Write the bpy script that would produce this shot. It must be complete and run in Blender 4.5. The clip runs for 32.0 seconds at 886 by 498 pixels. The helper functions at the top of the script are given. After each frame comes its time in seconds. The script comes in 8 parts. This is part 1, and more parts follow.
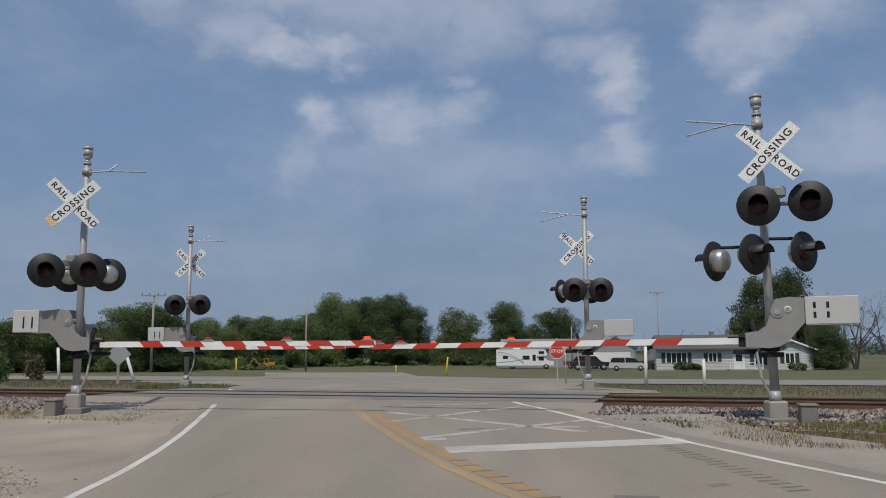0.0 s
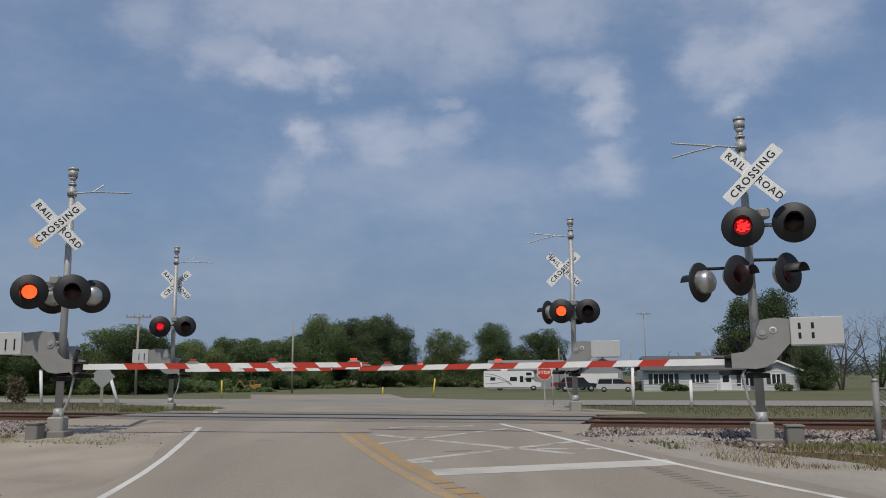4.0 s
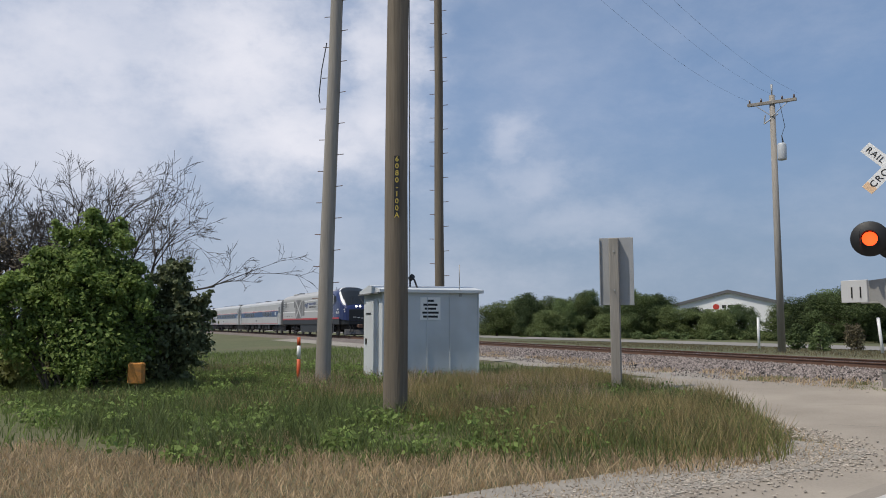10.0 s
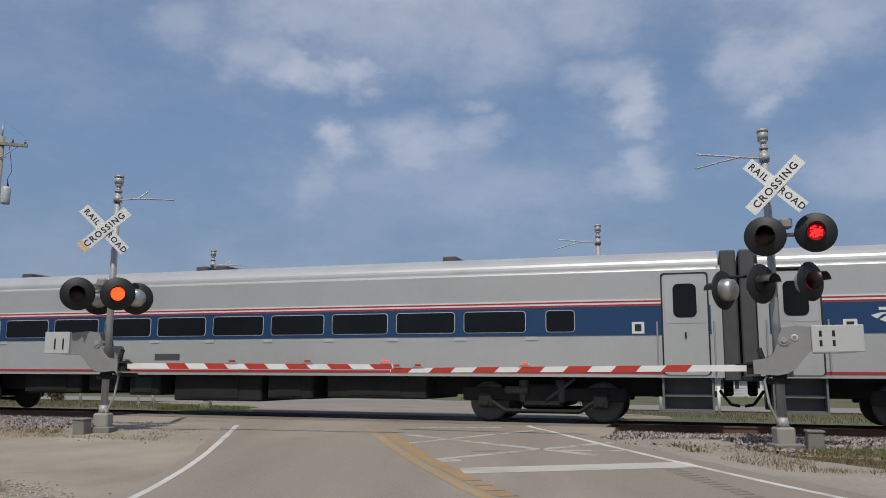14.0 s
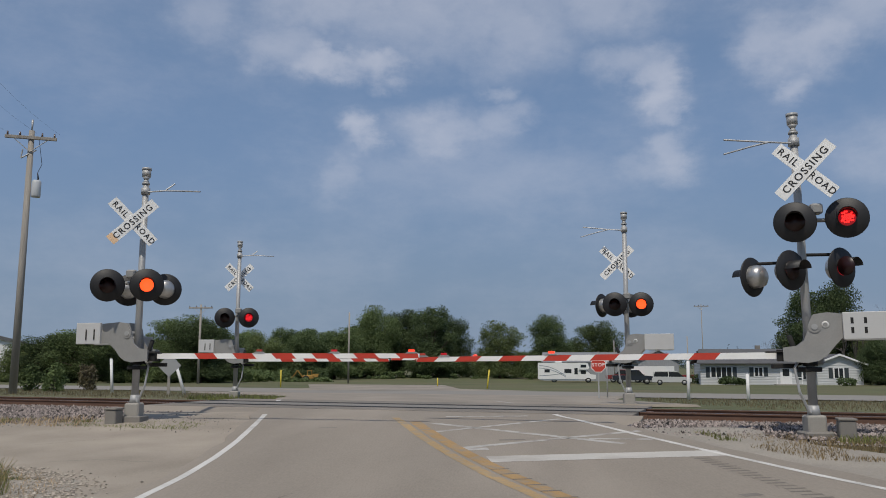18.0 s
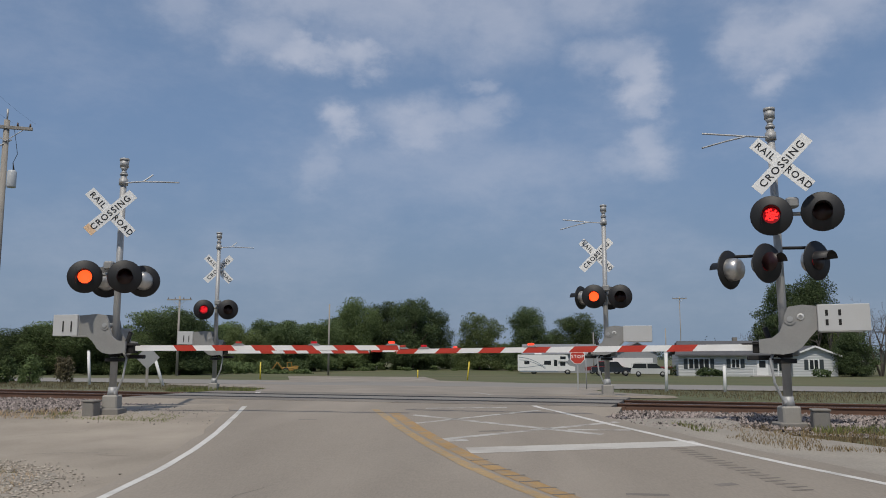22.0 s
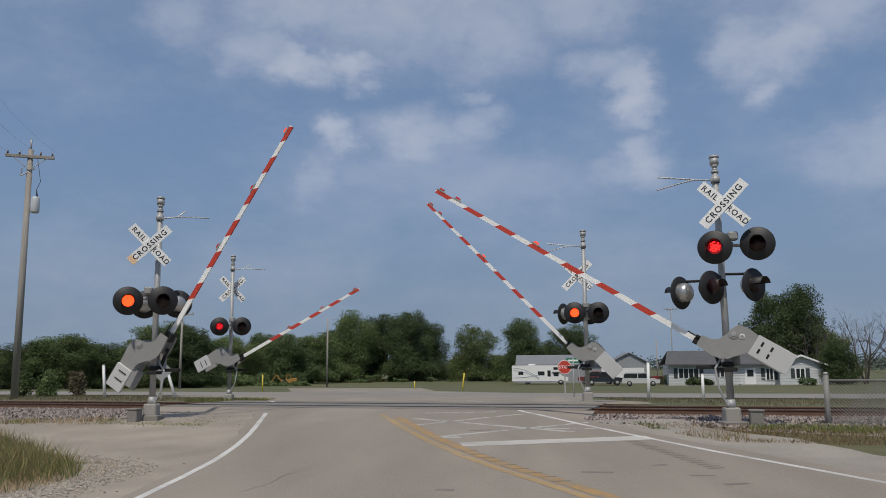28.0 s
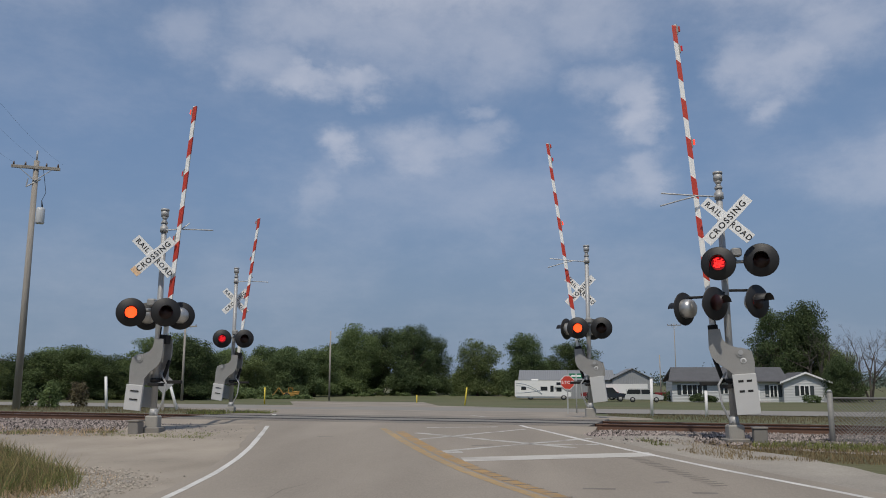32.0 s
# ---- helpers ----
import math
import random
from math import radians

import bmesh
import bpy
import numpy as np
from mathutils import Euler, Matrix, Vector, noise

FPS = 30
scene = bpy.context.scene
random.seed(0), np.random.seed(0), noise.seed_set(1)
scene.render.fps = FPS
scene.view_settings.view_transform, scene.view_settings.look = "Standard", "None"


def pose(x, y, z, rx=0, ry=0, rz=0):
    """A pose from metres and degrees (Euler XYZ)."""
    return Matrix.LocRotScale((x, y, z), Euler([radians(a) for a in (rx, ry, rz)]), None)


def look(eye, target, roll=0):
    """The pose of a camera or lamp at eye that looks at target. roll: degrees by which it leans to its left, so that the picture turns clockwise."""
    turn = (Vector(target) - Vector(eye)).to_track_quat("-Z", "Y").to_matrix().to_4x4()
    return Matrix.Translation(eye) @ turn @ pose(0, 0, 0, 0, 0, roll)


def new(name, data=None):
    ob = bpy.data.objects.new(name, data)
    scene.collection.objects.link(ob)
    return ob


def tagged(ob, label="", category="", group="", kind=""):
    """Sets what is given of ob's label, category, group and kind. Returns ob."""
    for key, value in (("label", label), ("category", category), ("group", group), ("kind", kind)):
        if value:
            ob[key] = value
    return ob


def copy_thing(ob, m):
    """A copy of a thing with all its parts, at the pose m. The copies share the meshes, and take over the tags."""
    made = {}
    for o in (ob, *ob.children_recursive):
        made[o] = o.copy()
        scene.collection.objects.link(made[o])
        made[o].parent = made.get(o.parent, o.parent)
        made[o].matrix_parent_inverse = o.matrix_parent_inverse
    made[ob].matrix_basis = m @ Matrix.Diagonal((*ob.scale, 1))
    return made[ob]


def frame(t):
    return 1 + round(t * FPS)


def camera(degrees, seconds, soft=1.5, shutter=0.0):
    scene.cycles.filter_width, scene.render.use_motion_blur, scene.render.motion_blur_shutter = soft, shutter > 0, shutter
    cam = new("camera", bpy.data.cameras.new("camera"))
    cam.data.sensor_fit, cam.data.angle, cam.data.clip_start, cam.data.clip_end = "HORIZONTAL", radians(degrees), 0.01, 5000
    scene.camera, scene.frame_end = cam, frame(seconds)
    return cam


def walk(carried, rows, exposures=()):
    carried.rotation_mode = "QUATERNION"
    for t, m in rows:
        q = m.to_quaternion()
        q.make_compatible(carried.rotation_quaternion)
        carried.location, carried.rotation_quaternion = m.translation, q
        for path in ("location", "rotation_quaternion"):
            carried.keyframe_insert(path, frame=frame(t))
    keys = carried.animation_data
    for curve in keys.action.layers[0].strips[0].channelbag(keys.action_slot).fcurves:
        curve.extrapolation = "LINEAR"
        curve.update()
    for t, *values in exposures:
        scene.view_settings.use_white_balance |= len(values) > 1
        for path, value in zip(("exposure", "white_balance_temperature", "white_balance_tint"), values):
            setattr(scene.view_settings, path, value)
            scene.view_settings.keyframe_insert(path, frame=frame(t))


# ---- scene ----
# The place: a skewed level crossing seen from the road. x right, y ahead, z up; the camera's foot is near the origin.
# The track runs along TX; s counts metres across it (towards the far side), u along it.
TX, TN, TRACK_S, TRACK_TURN = (0.9579, -0.2871), (0.2871, 0.9579), 19.75, -16.68
RAIL_TOP = 0.51


PATH = [  # seconds, place, lift above level, heading to the right, roll
    (0, 0.000, 0.700, 1.55, 7.14, 0.07, 0.23),
    (0.5, 0.002, 0.708, 1.55, 7.26, 0.19, 0.24),
    (1, 0.002, 0.706, 1.55, 7.47, 0.22, 0.32),
    (1.5, 0.004, 0.708, 1.55, 7.73, 0.42, 0.38),
    (2, 0.005, 0.706, 1.55, 7.97, 0.47, 0.39),
    (2.5, 0.008, 0.695, 1.55, 8.24, 0.69, 0.47),
    (3, 0.010, 0.695, 1.55, 8.37, 0.86, 0.34),
    (3.5, 0.011, 0.699, 1.55, 8.54, 0.97, 0.37),
    (5.5, 0.011, 0.697, 1.55, 8.68, 0.96, 0.26),
    (6, 0.009, 0.708, 1.55, 8.18, 0.80, 0.06),
    (6.5, 0.005, 0.706, 1.55, 7.75, 0.47, 0.00),
    (7, -0.014, 0.743, 1.55, 7.35, -0.96, 0.17),
    (7.1, -0.060, 0.742, 1.55, 7.30, -3.83, 0.14),
    (7.2, -0.100, 0.740, 1.55, 7.26, -7.88, 0.12),
    (7.3, -0.140, 0.736, 1.55, 7.15, -12.87, 0.20),
    (7.4, -0.180, 0.733, 1.55, 7.11, -17.90, 0.14),
    (7.5, -0.220, 0.730, 1.55, 7.02, -23.70, 0.10),
    (7.6, -0.260, 0.727, 1.55, 6.95, -29.35, 0.04),
    (7.7, -0.300, 0.724, 1.55, 6.85, -34.20, -0.05),
    (7.9, -0.370, 0.720, 1.55, 6.62, -42.80, -0.15),
    (8, -0.400, 0.720, 1.55, 6.47, -46.14, -0.19),
    (8.2, -0.400, 0.720, 1.55, 5.75, -51.05, -0.12),
    (8.5, -0.400, 0.720, 1.55, 5.44, -53.98, -0.06),
    (9, -0.400, 0.720, 1.55, 5.26, -54.05, 0.06),
    (9.5, -0.400, 0.720, 1.55, 5.39, -53.24, 0.11),
    (10, -0.400, 0.720, 1.55, 5.25, -52.56, 0.12),
    (10.5, -0.380, 0.720, 1.55, 5.25, -50.27, 0.02),
    (11, -0.340, 0.720, 1.55, 5.49, -42.21, -0.41),
    (11.1, -0.330, 0.716, 1.55, 5.70, -38.37, -0.60),
    (11.2, -0.320, 0.712, 1.55, 5.83, -33.91, -0.82),
    (11.3, -0.310, 0.710, 1.55, 5.94, -29.58, -1.06),
    (11.4, -0.300, 0.705, 1.55, 6.05, -25.45, -1.32),
    (11.5, -0.290, 0.701, 1.55, 6.16, -22.39, -1.54),
    (11.8, 0.170, -1.100, 1.55, 5.96, -8.97, -0.83),
    (11.9, 0.187, -1.770, 1.55, 5.88, -6.28, -0.56),
    (12, 0.143, -2.466, 1.55, 5.80, -3.61, -0.32),
    (12.2, -0.032, -2.460, 1.55, 5.99, 0.53, -0.21),
    (12.5, -0.156, -2.441, 1.55, 6.27, 3.56, -0.03),
    (13, -0.061, -2.452, 1.55, 6.82, 1.22, -0.23),
    (13.5, 0.008, -1.937, 1.55, 7.48, -0.41, -0.36),
    (14, -0.003, 0.173, 1.55, 8.80, -1.08, -0.31),
    (14.5, -0.005, 0.177, 1.55, 8.92, -1.62, -0.08),
    (15, -0.007, 0.177, 1.55, 8.74, -2.18, -0.05),
    (15.5, -0.010, 0.183, 1.55, 8.67, -3.03, -0.11),
    (17.5, -0.010, 0.182, 1.55, 8.21, -3.14, -0.06),
    (18, -0.010, 0.190, 1.55, 8.03, -2.84, -0.08),
    (18.5, -0.009, 0.187, 1.55, 7.86, -2.78, -0.06),
    (19, -0.008, 0.186, 1.55, 7.77, -2.58, -0.08),
    (19.5, -0.008, 0.189, 1.55, 7.74, -2.26, 0.02),
    (20, -0.007, 0.192, 1.55, 7.72, -1.99, 0.01),
    (20.5, -0.006, 0.196, 1.55, 7.65, -1.64, 0.05),
    (21, -0.005, 0.177, 1.55, 7.55, -1.46, 0.05),
    (21.5, -0.004, 0.171, 1.55, 7.50, -1.34, -0.00),
    (22, -0.004, 0.167, 1.55, 7.47, -1.46, -0.05),
    (22.5, -0.005, 0.180, 1.55, 7.47, -1.45, -0.03),
    (23, -0.004, 0.163, 1.55, 7.44, -1.40, 0.03),
    (23.5, -0.004, 0.178, 1.55, 7.45, -1.34, -0.03),
    (24, -0.004, 0.175, 1.55, 7.54, -1.21, 0.03),
    (24.5, -0.003, 0.167, 1.55, 7.54, -1.04, 0.12),
    (25, -0.002, 0.152, 1.55, 7.67, -0.89, 0.02),
    (25.5, -0.002, 0.151, 1.55, 7.77, -0.74, 0.15),
    (27.5, 0.031, -2.484, 1.55, 7.92, -0.96, 0.35),
    (28, 0.037, -2.482, 1.55, 8.26, -1.09, 0.38),
    (28.5, 0.042, -2.476, 1.55, 8.62, -1.22, 0.40),
    (29, 0.044, -2.476, 1.55, 8.88, -1.27, 0.45),
    (29.5, 0.044, -2.463, 1.55, 9.12, -1.27, 0.34),
    (30, 0.047, -2.467, 1.55, 9.28, -1.32, 0.40),
    (30.5, 0.052, -2.490, 1.55, 9.47, -1.43, 0.40),
    (31, 0.053, -2.484, 1.55, 9.56, -1.46, 0.19),
    (31.5, 0.049, -2.468, 1.55, 9.38, -1.38, 0.02),
    (32, 0.048, -2.482, 1.55, 9.24, -1.35, -0.12),
]


def path_pose(x, y, z, lift, heading, roll):
    turn = Euler((0, 0, -radians(heading))).to_matrix() @ Euler((radians(90 + lift), 0, 0)).to_matrix() @ Euler((0, 0, radians(-roll))).to_matrix()
    return Matrix.Translation((x, y, z)) @ turn.to_4x4()


cam = camera(56.97, 32.0, soft=0.95)
EXPOSURES = ((0.0, 0.0), (7.4, 0.0), (8.8, 0.28), (10.6, 0.28), (12.2, 0.17), (14.0, 0.07), (15.5, 0.0), (32.0, 0.0))
walk(cam, [(t, path_pose(*row)) for t, *row in PATH], EXPOSURES)

# ---- world and sun ----
SUN_AZ, SUN_EL = 191.0, 59.0  # degrees clockwise from +y, and above the horizon


def sky():
    world = bpy.data.worlds.new("sky")
    scene.world = world
    world.use_nodes = True
    nt = world.node_tree
    nt.nodes.clear()
    N, K = nt.nodes.new, nt.links.new

    def m(op, a, b=None, c=None):
        n = N("ShaderNodeMath")
        n.operation = op
        for i, v in enumerate((a, b, c)):
            if v is None:
                continue
            if isinstance(v, (int, float)):
                n.inputs[i].default_value = v
            else:
                K(v, n.inputs[i])
        return n.outputs[0]

    geo = N("ShaderNodeTexCoord").outputs["Generated"]
    sep = N("ShaderNodeSeparateXYZ")
    K(geo, sep.inputs[0])
    x, y, z = sep.outputs
    az = m("MULTIPLY", m("ARCTAN2", x, y), 57.2958)
    el = m("MULTIPLY", m("ARCSINE", z), 57.2958)
    comb = N("ShaderNodeCombineXYZ")
    K(az, comb.inputs[0]), K(el, comb.inputs[1])

    def fbm(scale, detail, rough, stretch=1.0, seed=0.0):
        mp = N("ShaderNodeMapping")
        K(comb.outputs[0], mp.inputs[0])
        mp.inputs["Location"].default_value = (seed, seed * 1.7, seed)
        mp.inputs["Scale"].default_value = (scale, scale * stretch, 1)
        t = N("ShaderNodeTexNoise")
        K(mp.outputs[0], t.inputs["Vector"])
        t.inputs["Scale"].default_value, t.inputs["Detail"].default_value, t.inputs["Roughness"].default_value = 1.0, detail, rough
        return t.outputs[0]

    n1, n2, n3 = fbm(0.2, 7, 0.6, 1.5, 3.0), fbm(0.2, 7, 0.6, 1.5, 21.0), fbm(0.42, 9, 0.64, 1.3, 8.0)
    n4, veil = fbm(0.11, 6, 0.55, 1.6, 33.0), fbm(0.07, 9, 0.64, 2.0, 11.0)
    waz, wel = m("ADD", az, m("MULTIPLY", m("SUBTRACT", n1, 0.5), 7.0)), m("ADD", el, m("MULTIPLY", m("SUBTRACT", n2, 0.5), 5.0))
    total = shape = None
    # puffs and banks: bearing, height, half width, half height, weight
    clouds = ((-8.7, 16.3, 1.7, 1.6, 0.52), (-10.2, 13.0, 1.8, 2.2, 0.24), (-2.6, 16.0, 4.3, 2.1, 0.40), (1.0, 16.8, 2.0, 1.5, 0.36), (0.7, 18.9, 1.5, 0.9, 0.34), (-1.0, 12.6, 9.0, 2.8, 0.17),
              (10.6, 20.4, 2.6, 1.7, 0.40), (12.2, 18.6, 2.0, 2.2, 0.55), (13.0, 16.9, 1.2, 1.2, 0.40), (19.8, 20.6, 2.4, 2.8, 0.44), (22.4, 20.6, 3.2, 2.5, 0.50), (20.8, 17.8, 1.6, 1.5, 0.45),
              (26.0, 22.4, 4.0, 2.8, 0.42), (13.4, 14.2, 1.9, 1.6, 0.42), (11.8, 13.4, 3.0, 1.2, 0.22), (-11.2, 20.8, 3.8, 1.2, 0.50), (-7.2, 20.7, 2.2, 1.2, 0.46), (-14.8, 21.6, 3.0, 1.6, 0.36),
              (-11.5, 24.2, 6.0, 2.4, 0.40), (-5.0, 23.8, 6.5, 3.0, 0.36), (2.5, 23.0, 6.0, 3.4, 0.36), (9.0, 25.0, 5.0, 3.0, 0.38), (-19.5, 23.0, 3.0, 2.2, 0.30), (-2.0, 28.0, 18.0, 4.0, 0.55),
              (27.8, 12.9, 4.5, 2.5, 0.30), (3.0, 13.0, 7.0, 2.6, 0.16), (24.0, 27.0, 9.0, 3.6, 0.45),
              (-67.0, 17.5, 9.5, 7.5, 0.97), (-63.5, 13.0, 8.0, 4.0, 1.0), (-57.0, 14.0, 3.6, 4.2, 0.95), (-57.0, 19.0, 3.6, 4.5, 0.97), (-76.0, 18.0, 9.0, 7.0, 0.85), (-77.0, 11.5, 10.0, 6.0, 0.72),
              (-56.0, 23.5, 3.6, 3.2, 0.9), (-66.0, 7.0, 12.0, 1.6, 0.36), (-47.4, 12.9, 2.2, 2.0, 0.48), (-46.3, 10.3, 4.0, 2.0, 0.42), (-44.0, 7.0, 6.0, 1.9, 0.30), (-51.0, 8.6, 6.5, 2.2, 0.32),
              (-84.0, 14.0, 12.0, 11.0, 0.85), (-67.0, 27.5, 16.0, 5.5, 1.0), (-34.0, 26.0, 10.0, 4.0, 0.3), (-66.0, 5.5, 18.0, 4.0, 0.34), (-45.0, 18.0, 8.0, 9.0, 0.13), (-62.0, 2.0, 26.0, 3.5, 0.3))
    for ca, ce, wa, we, k in clouds:
        dx, dy = m("DIVIDE", m("SUBTRACT", waz, ca), wa), m("DIVIDE", m("SUBTRACT", wel, ce), we)
        ms = N("ShaderNodeMapRange")
        ms.interpolation_type = "SMOOTHSTEP"
        K(m("SQRT", m("ADD", m("MULTIPLY", dx, dx), m("MULTIPLY", dy, dy))), ms.inputs[0])
        ms.inputs[1].default_value, ms.inputs[2].default_value, ms.inputs[3].default_value, ms.inputs[4].default_value = 1.95, 0.0, 0.0, 1.0
        one = ms.outputs[0]
        shape = one if shape is None else m("MAXIMUM", shape, one)
        wt = m("MULTIPLY", one, k * 0.86)
        total = wt if total is None else m("SMOOTH_MAX", total, wt, 0.1)
    # ragged edges where the fine noise bites into the puffs
    carve = N("ShaderNodeMapRange")
    carve.interpolation_type = "SMOOTHSTEP"
    K(m("ADD", shape, m("MULTIPLY", m("SUBTRACT", n3, 0.5), 1.3)), carve.inputs[0])
    carve.inputs[1].default_value, carve.inputs[2].default_value, carve.inputs[3].default_value, carve.inputs[4].default_value = -0.05, 1.05, 0.30, 1.0
    mask = m("MULTIPLY", m("MULTIPLY", total, carve.outputs[0]), m("ADD", 0.72, m("MULTIPLY", n4, 0.6)))
    thin = N("ShaderNodeMapRange")
    thin.interpolation_type = "SMOOTHSTEP"
    K(veil, thin.inputs[0])
    thin.inputs[1].default_value, thin.inputs[2].default_value, thin.inputs[4].default_value = 0.38, 0.78, 0.15
    mask = m("MINIMUM", m("ADD", mask, thin.outputs[0]), 1.0)
    tex = N("ShaderNodeTexSky")
    tex.sky_type = "NISHITA"
    tex.sun_disc = False
    tex.sun_elevation, tex.sun_rotation = radians(SUN_EL), radians(SUN_AZ)
    tex.air_density, tex.dust_density, tex.ozone_density = 1.0, 1.6, 2.5
    scale = N("ShaderNodeVectorMath")
    scale.operation = "SCALE"
    K(tex.outputs[0], scale.inputs[0])
    scale.inputs["Scale"].default_value = 0.072
    # milky haze towards the horizon
    haze = N("ShaderNodeMix")
    haze.data_type = "RGBA"
    hz = N("ShaderNodeMapRange")
    K(el, hz.inputs[0])
    hz.inputs[1].default_value, hz.inputs[2].default_value, hz.inputs[3].default_value, hz.inputs[4].default_value = 0.0, 45.0, 0.85, 0.35
    K(hz.outputs[0], haze.inputs[0])
    K(scale.outputs[0], haze.inputs[6])
    haze.inputs[7].default_value = (0.162, 0.268, 0.462, 1)
    low = N("ShaderNodeMix")
    low.data_type = "RGBA"
    lz = N("ShaderNodeMapRange")
    lz.interpolation_type = "SMOOTHSTEP"
    K(el, lz.inputs[0])
    lz.inputs[1].default_value, lz.inputs[2].default_value, lz.inputs[3].default_value, lz.inputs[4].default_value = -2.0, 17.0, 0.9, 0.0
    K(lz.outputs[0], low.inputs[0])
    K(haze.outputs[2], low.inputs[6])
    low.inputs[7].default_value = (0.205, 0.275, 0.365, 1)
    mix = N("ShaderNodeMix")
    mix.data_type = "RGBA"
    K(mask, mix.inputs[0])
    K(low.outputs[2], mix.inputs[6])
    mix.inputs[7].default_value = (0.665, 0.67, 0.735, 1)
    bg = N("ShaderNodeBackground")
    K(mix.outputs[2], bg.inputs[0])
    bg.inputs[1].default_value = 1.0
    out = N("ShaderNodeOutputWorld")
    K(bg.outputs[0], out.inputs[0])


sky()
sun = new("sun", bpy.data.lights.new("sun", "SUN"))
sun.data.energy, sun.data.angle, sun.data.color = 2.6, radians(0.8), (1.0, 0.935, 0.83)
sd = Vector((math.sin(radians(SUN_AZ)) * math.cos(radians(SUN_EL)), math.cos(radians(SUN_AZ)) * math.cos(radians(SUN_EL)), math.sin(radians(SUN_EL))))
sun.matrix_world = look(sd * 60, (0, 0, 0))


# ---- materials ----
MATS = {}


def mat(name, color, rough=0.6, metal=0.0, var=0.12, scale=3.0, fine=40.0, bump=0.0, dirt=None, dirt_amount=0.5, dirt_scale=0.8, island=0.0,
        emit=0.0, trans=0.0, coat=0.0, wave=None, obj=0.0, spec=0.5, stretch=(1, 1, 1)):
    """A surface: base colour with broad and fine variation, stains, relief; island / obj vary piece by piece."""
    if name in MATS:
        return MATS[name]
    mt = bpy.data.materials.new(name)
    MATS[name] = mt
    mt.use_nodes = True
    nt = mt.node_tree
    N, K = nt.nodes.new, nt.links.new
    bsdf = nt.nodes["Principled BSDF"]
    bsdf.inputs["Roughness"].default_value, bsdf.inputs["Metallic"].default_value = rough, metal
    bsdf.inputs["Coat Weight"].default_value = coat
    bsdf.inputs["Specular IOR Level"].default_value = spec
    tc = N("ShaderNodeTexCoord").outputs["Object"]
    mp = N("ShaderNodeMapping")
    mp.inputs["Scale"].default_value = stretch
    K(tc, mp.inputs[0])
    co = mp.outputs[0]

    def noise_tex(sc, det=4.0):
        t = N("ShaderNodeTexNoise")
        K(co, t.inputs["Vector"])
        t.inputs["Scale"].default_value, t.inputs["Detail"].default_value = sc, det
        return t.outputs[0]

    def math_node(op, a, b):
        n = N("ShaderNodeMath")
        n.operation = op
        for i, v in enumerate((a, b)):
            if isinstance(v, (int, float)):
                n.inputs[i].default_value = v
            else:
                K(v, n.inputs[i])
        return n.outputs[0]

    big, small = noise_tex(scale), noise_tex(fine, 3.0)
    f = math_node("ADD", math_node("MULTIPLY", math_node("SUBTRACT", big, 0.5), var * 2.4), math_node("MULTIPLY", math_node("SUBTRACT", small, 0.5), var * 1.8))
    if island:
        g = N("ShaderNodeNewGeometry").outputs["Random Per Island"]
        f = math_node("ADD", f, math_node("MULTIPLY", math_node("SUBTRACT", g, 0.5), island * 2))
    if obj:
        g = N("ShaderNodeObjectInfo").outputs["Random"]
        f = math_node("ADD", f, math_node("MULTIPLY", math_node("SUBTRACT", g, 0.5), obj * 2))
    f = math_node("ADD", f, 1.0)
    sc = N("ShaderNodeVectorMath")
    sc.operation = "SCALE"
    sc.inputs[0].default_value = color
    K(f, sc.inputs["Scale"])
    col = sc.outputs[0]
    if dirt:
        mx = N("ShaderNodeMix")
        mx.data_type = "RGBA"
        r = N("ShaderNodeMapRange")
        K(noise_tex(dirt_scale, 8.0), r.inputs[0])
        r.inputs[1].default_value, r.inputs[2].default_value, r.inputs[4].default_value = 0.46, 0.66, dirt_amount
        K(r.outputs[0], mx.inputs[0])
        K(col, mx.inputs[6])
        mx.inputs[7].default_value = (*dirt, 1)
        col = mx.outputs[2]
    K(col, bsdf.inputs["Base Color"])
    if emit:
        bsdf.inputs["Emission Color"].default_value = (*color, 1)
        bsdf.inputs["Emission Strength"].default_value = emit
    if bump or wave:
        b = N("ShaderNodeBump")
        b.inputs["Strength"].default_value = 0.6
        if wave:
            axis, pitch, depth = wave
            w = N("ShaderNodeTexWave")
            w.bands_direction = axis
            K(tc, w.inputs["Vector"])
            w.inputs["Scale"].default_value = 0.314 / pitch
            b.inputs["Distance"].default_value = depth
            b.inputs["Strength"].default_value = 1.0
            K(w.outputs[1], b.inputs["Height"])
        else:
            b.inputs["Distance"].default_value = bump
            K(math_node("ADD", small, math_node("MULTIPLY", big, 0.7)), b.inputs["Height"])
        K(b.outputs[0], bsdf.inputs["Normal"])
    if trans:
        tr = N("ShaderNodeBsdfTranslucent")
        K(col, tr.inputs[0])
        ms = N("ShaderNodeMixShader")
        ms.inputs[0].default_value = trans
        K(bsdf.outputs[0], ms.inputs[1]), K(tr.outputs[0], ms.inputs[2])
        K(ms.outputs[0], nt.nodes["Material Output"].inputs[0])
    return mt


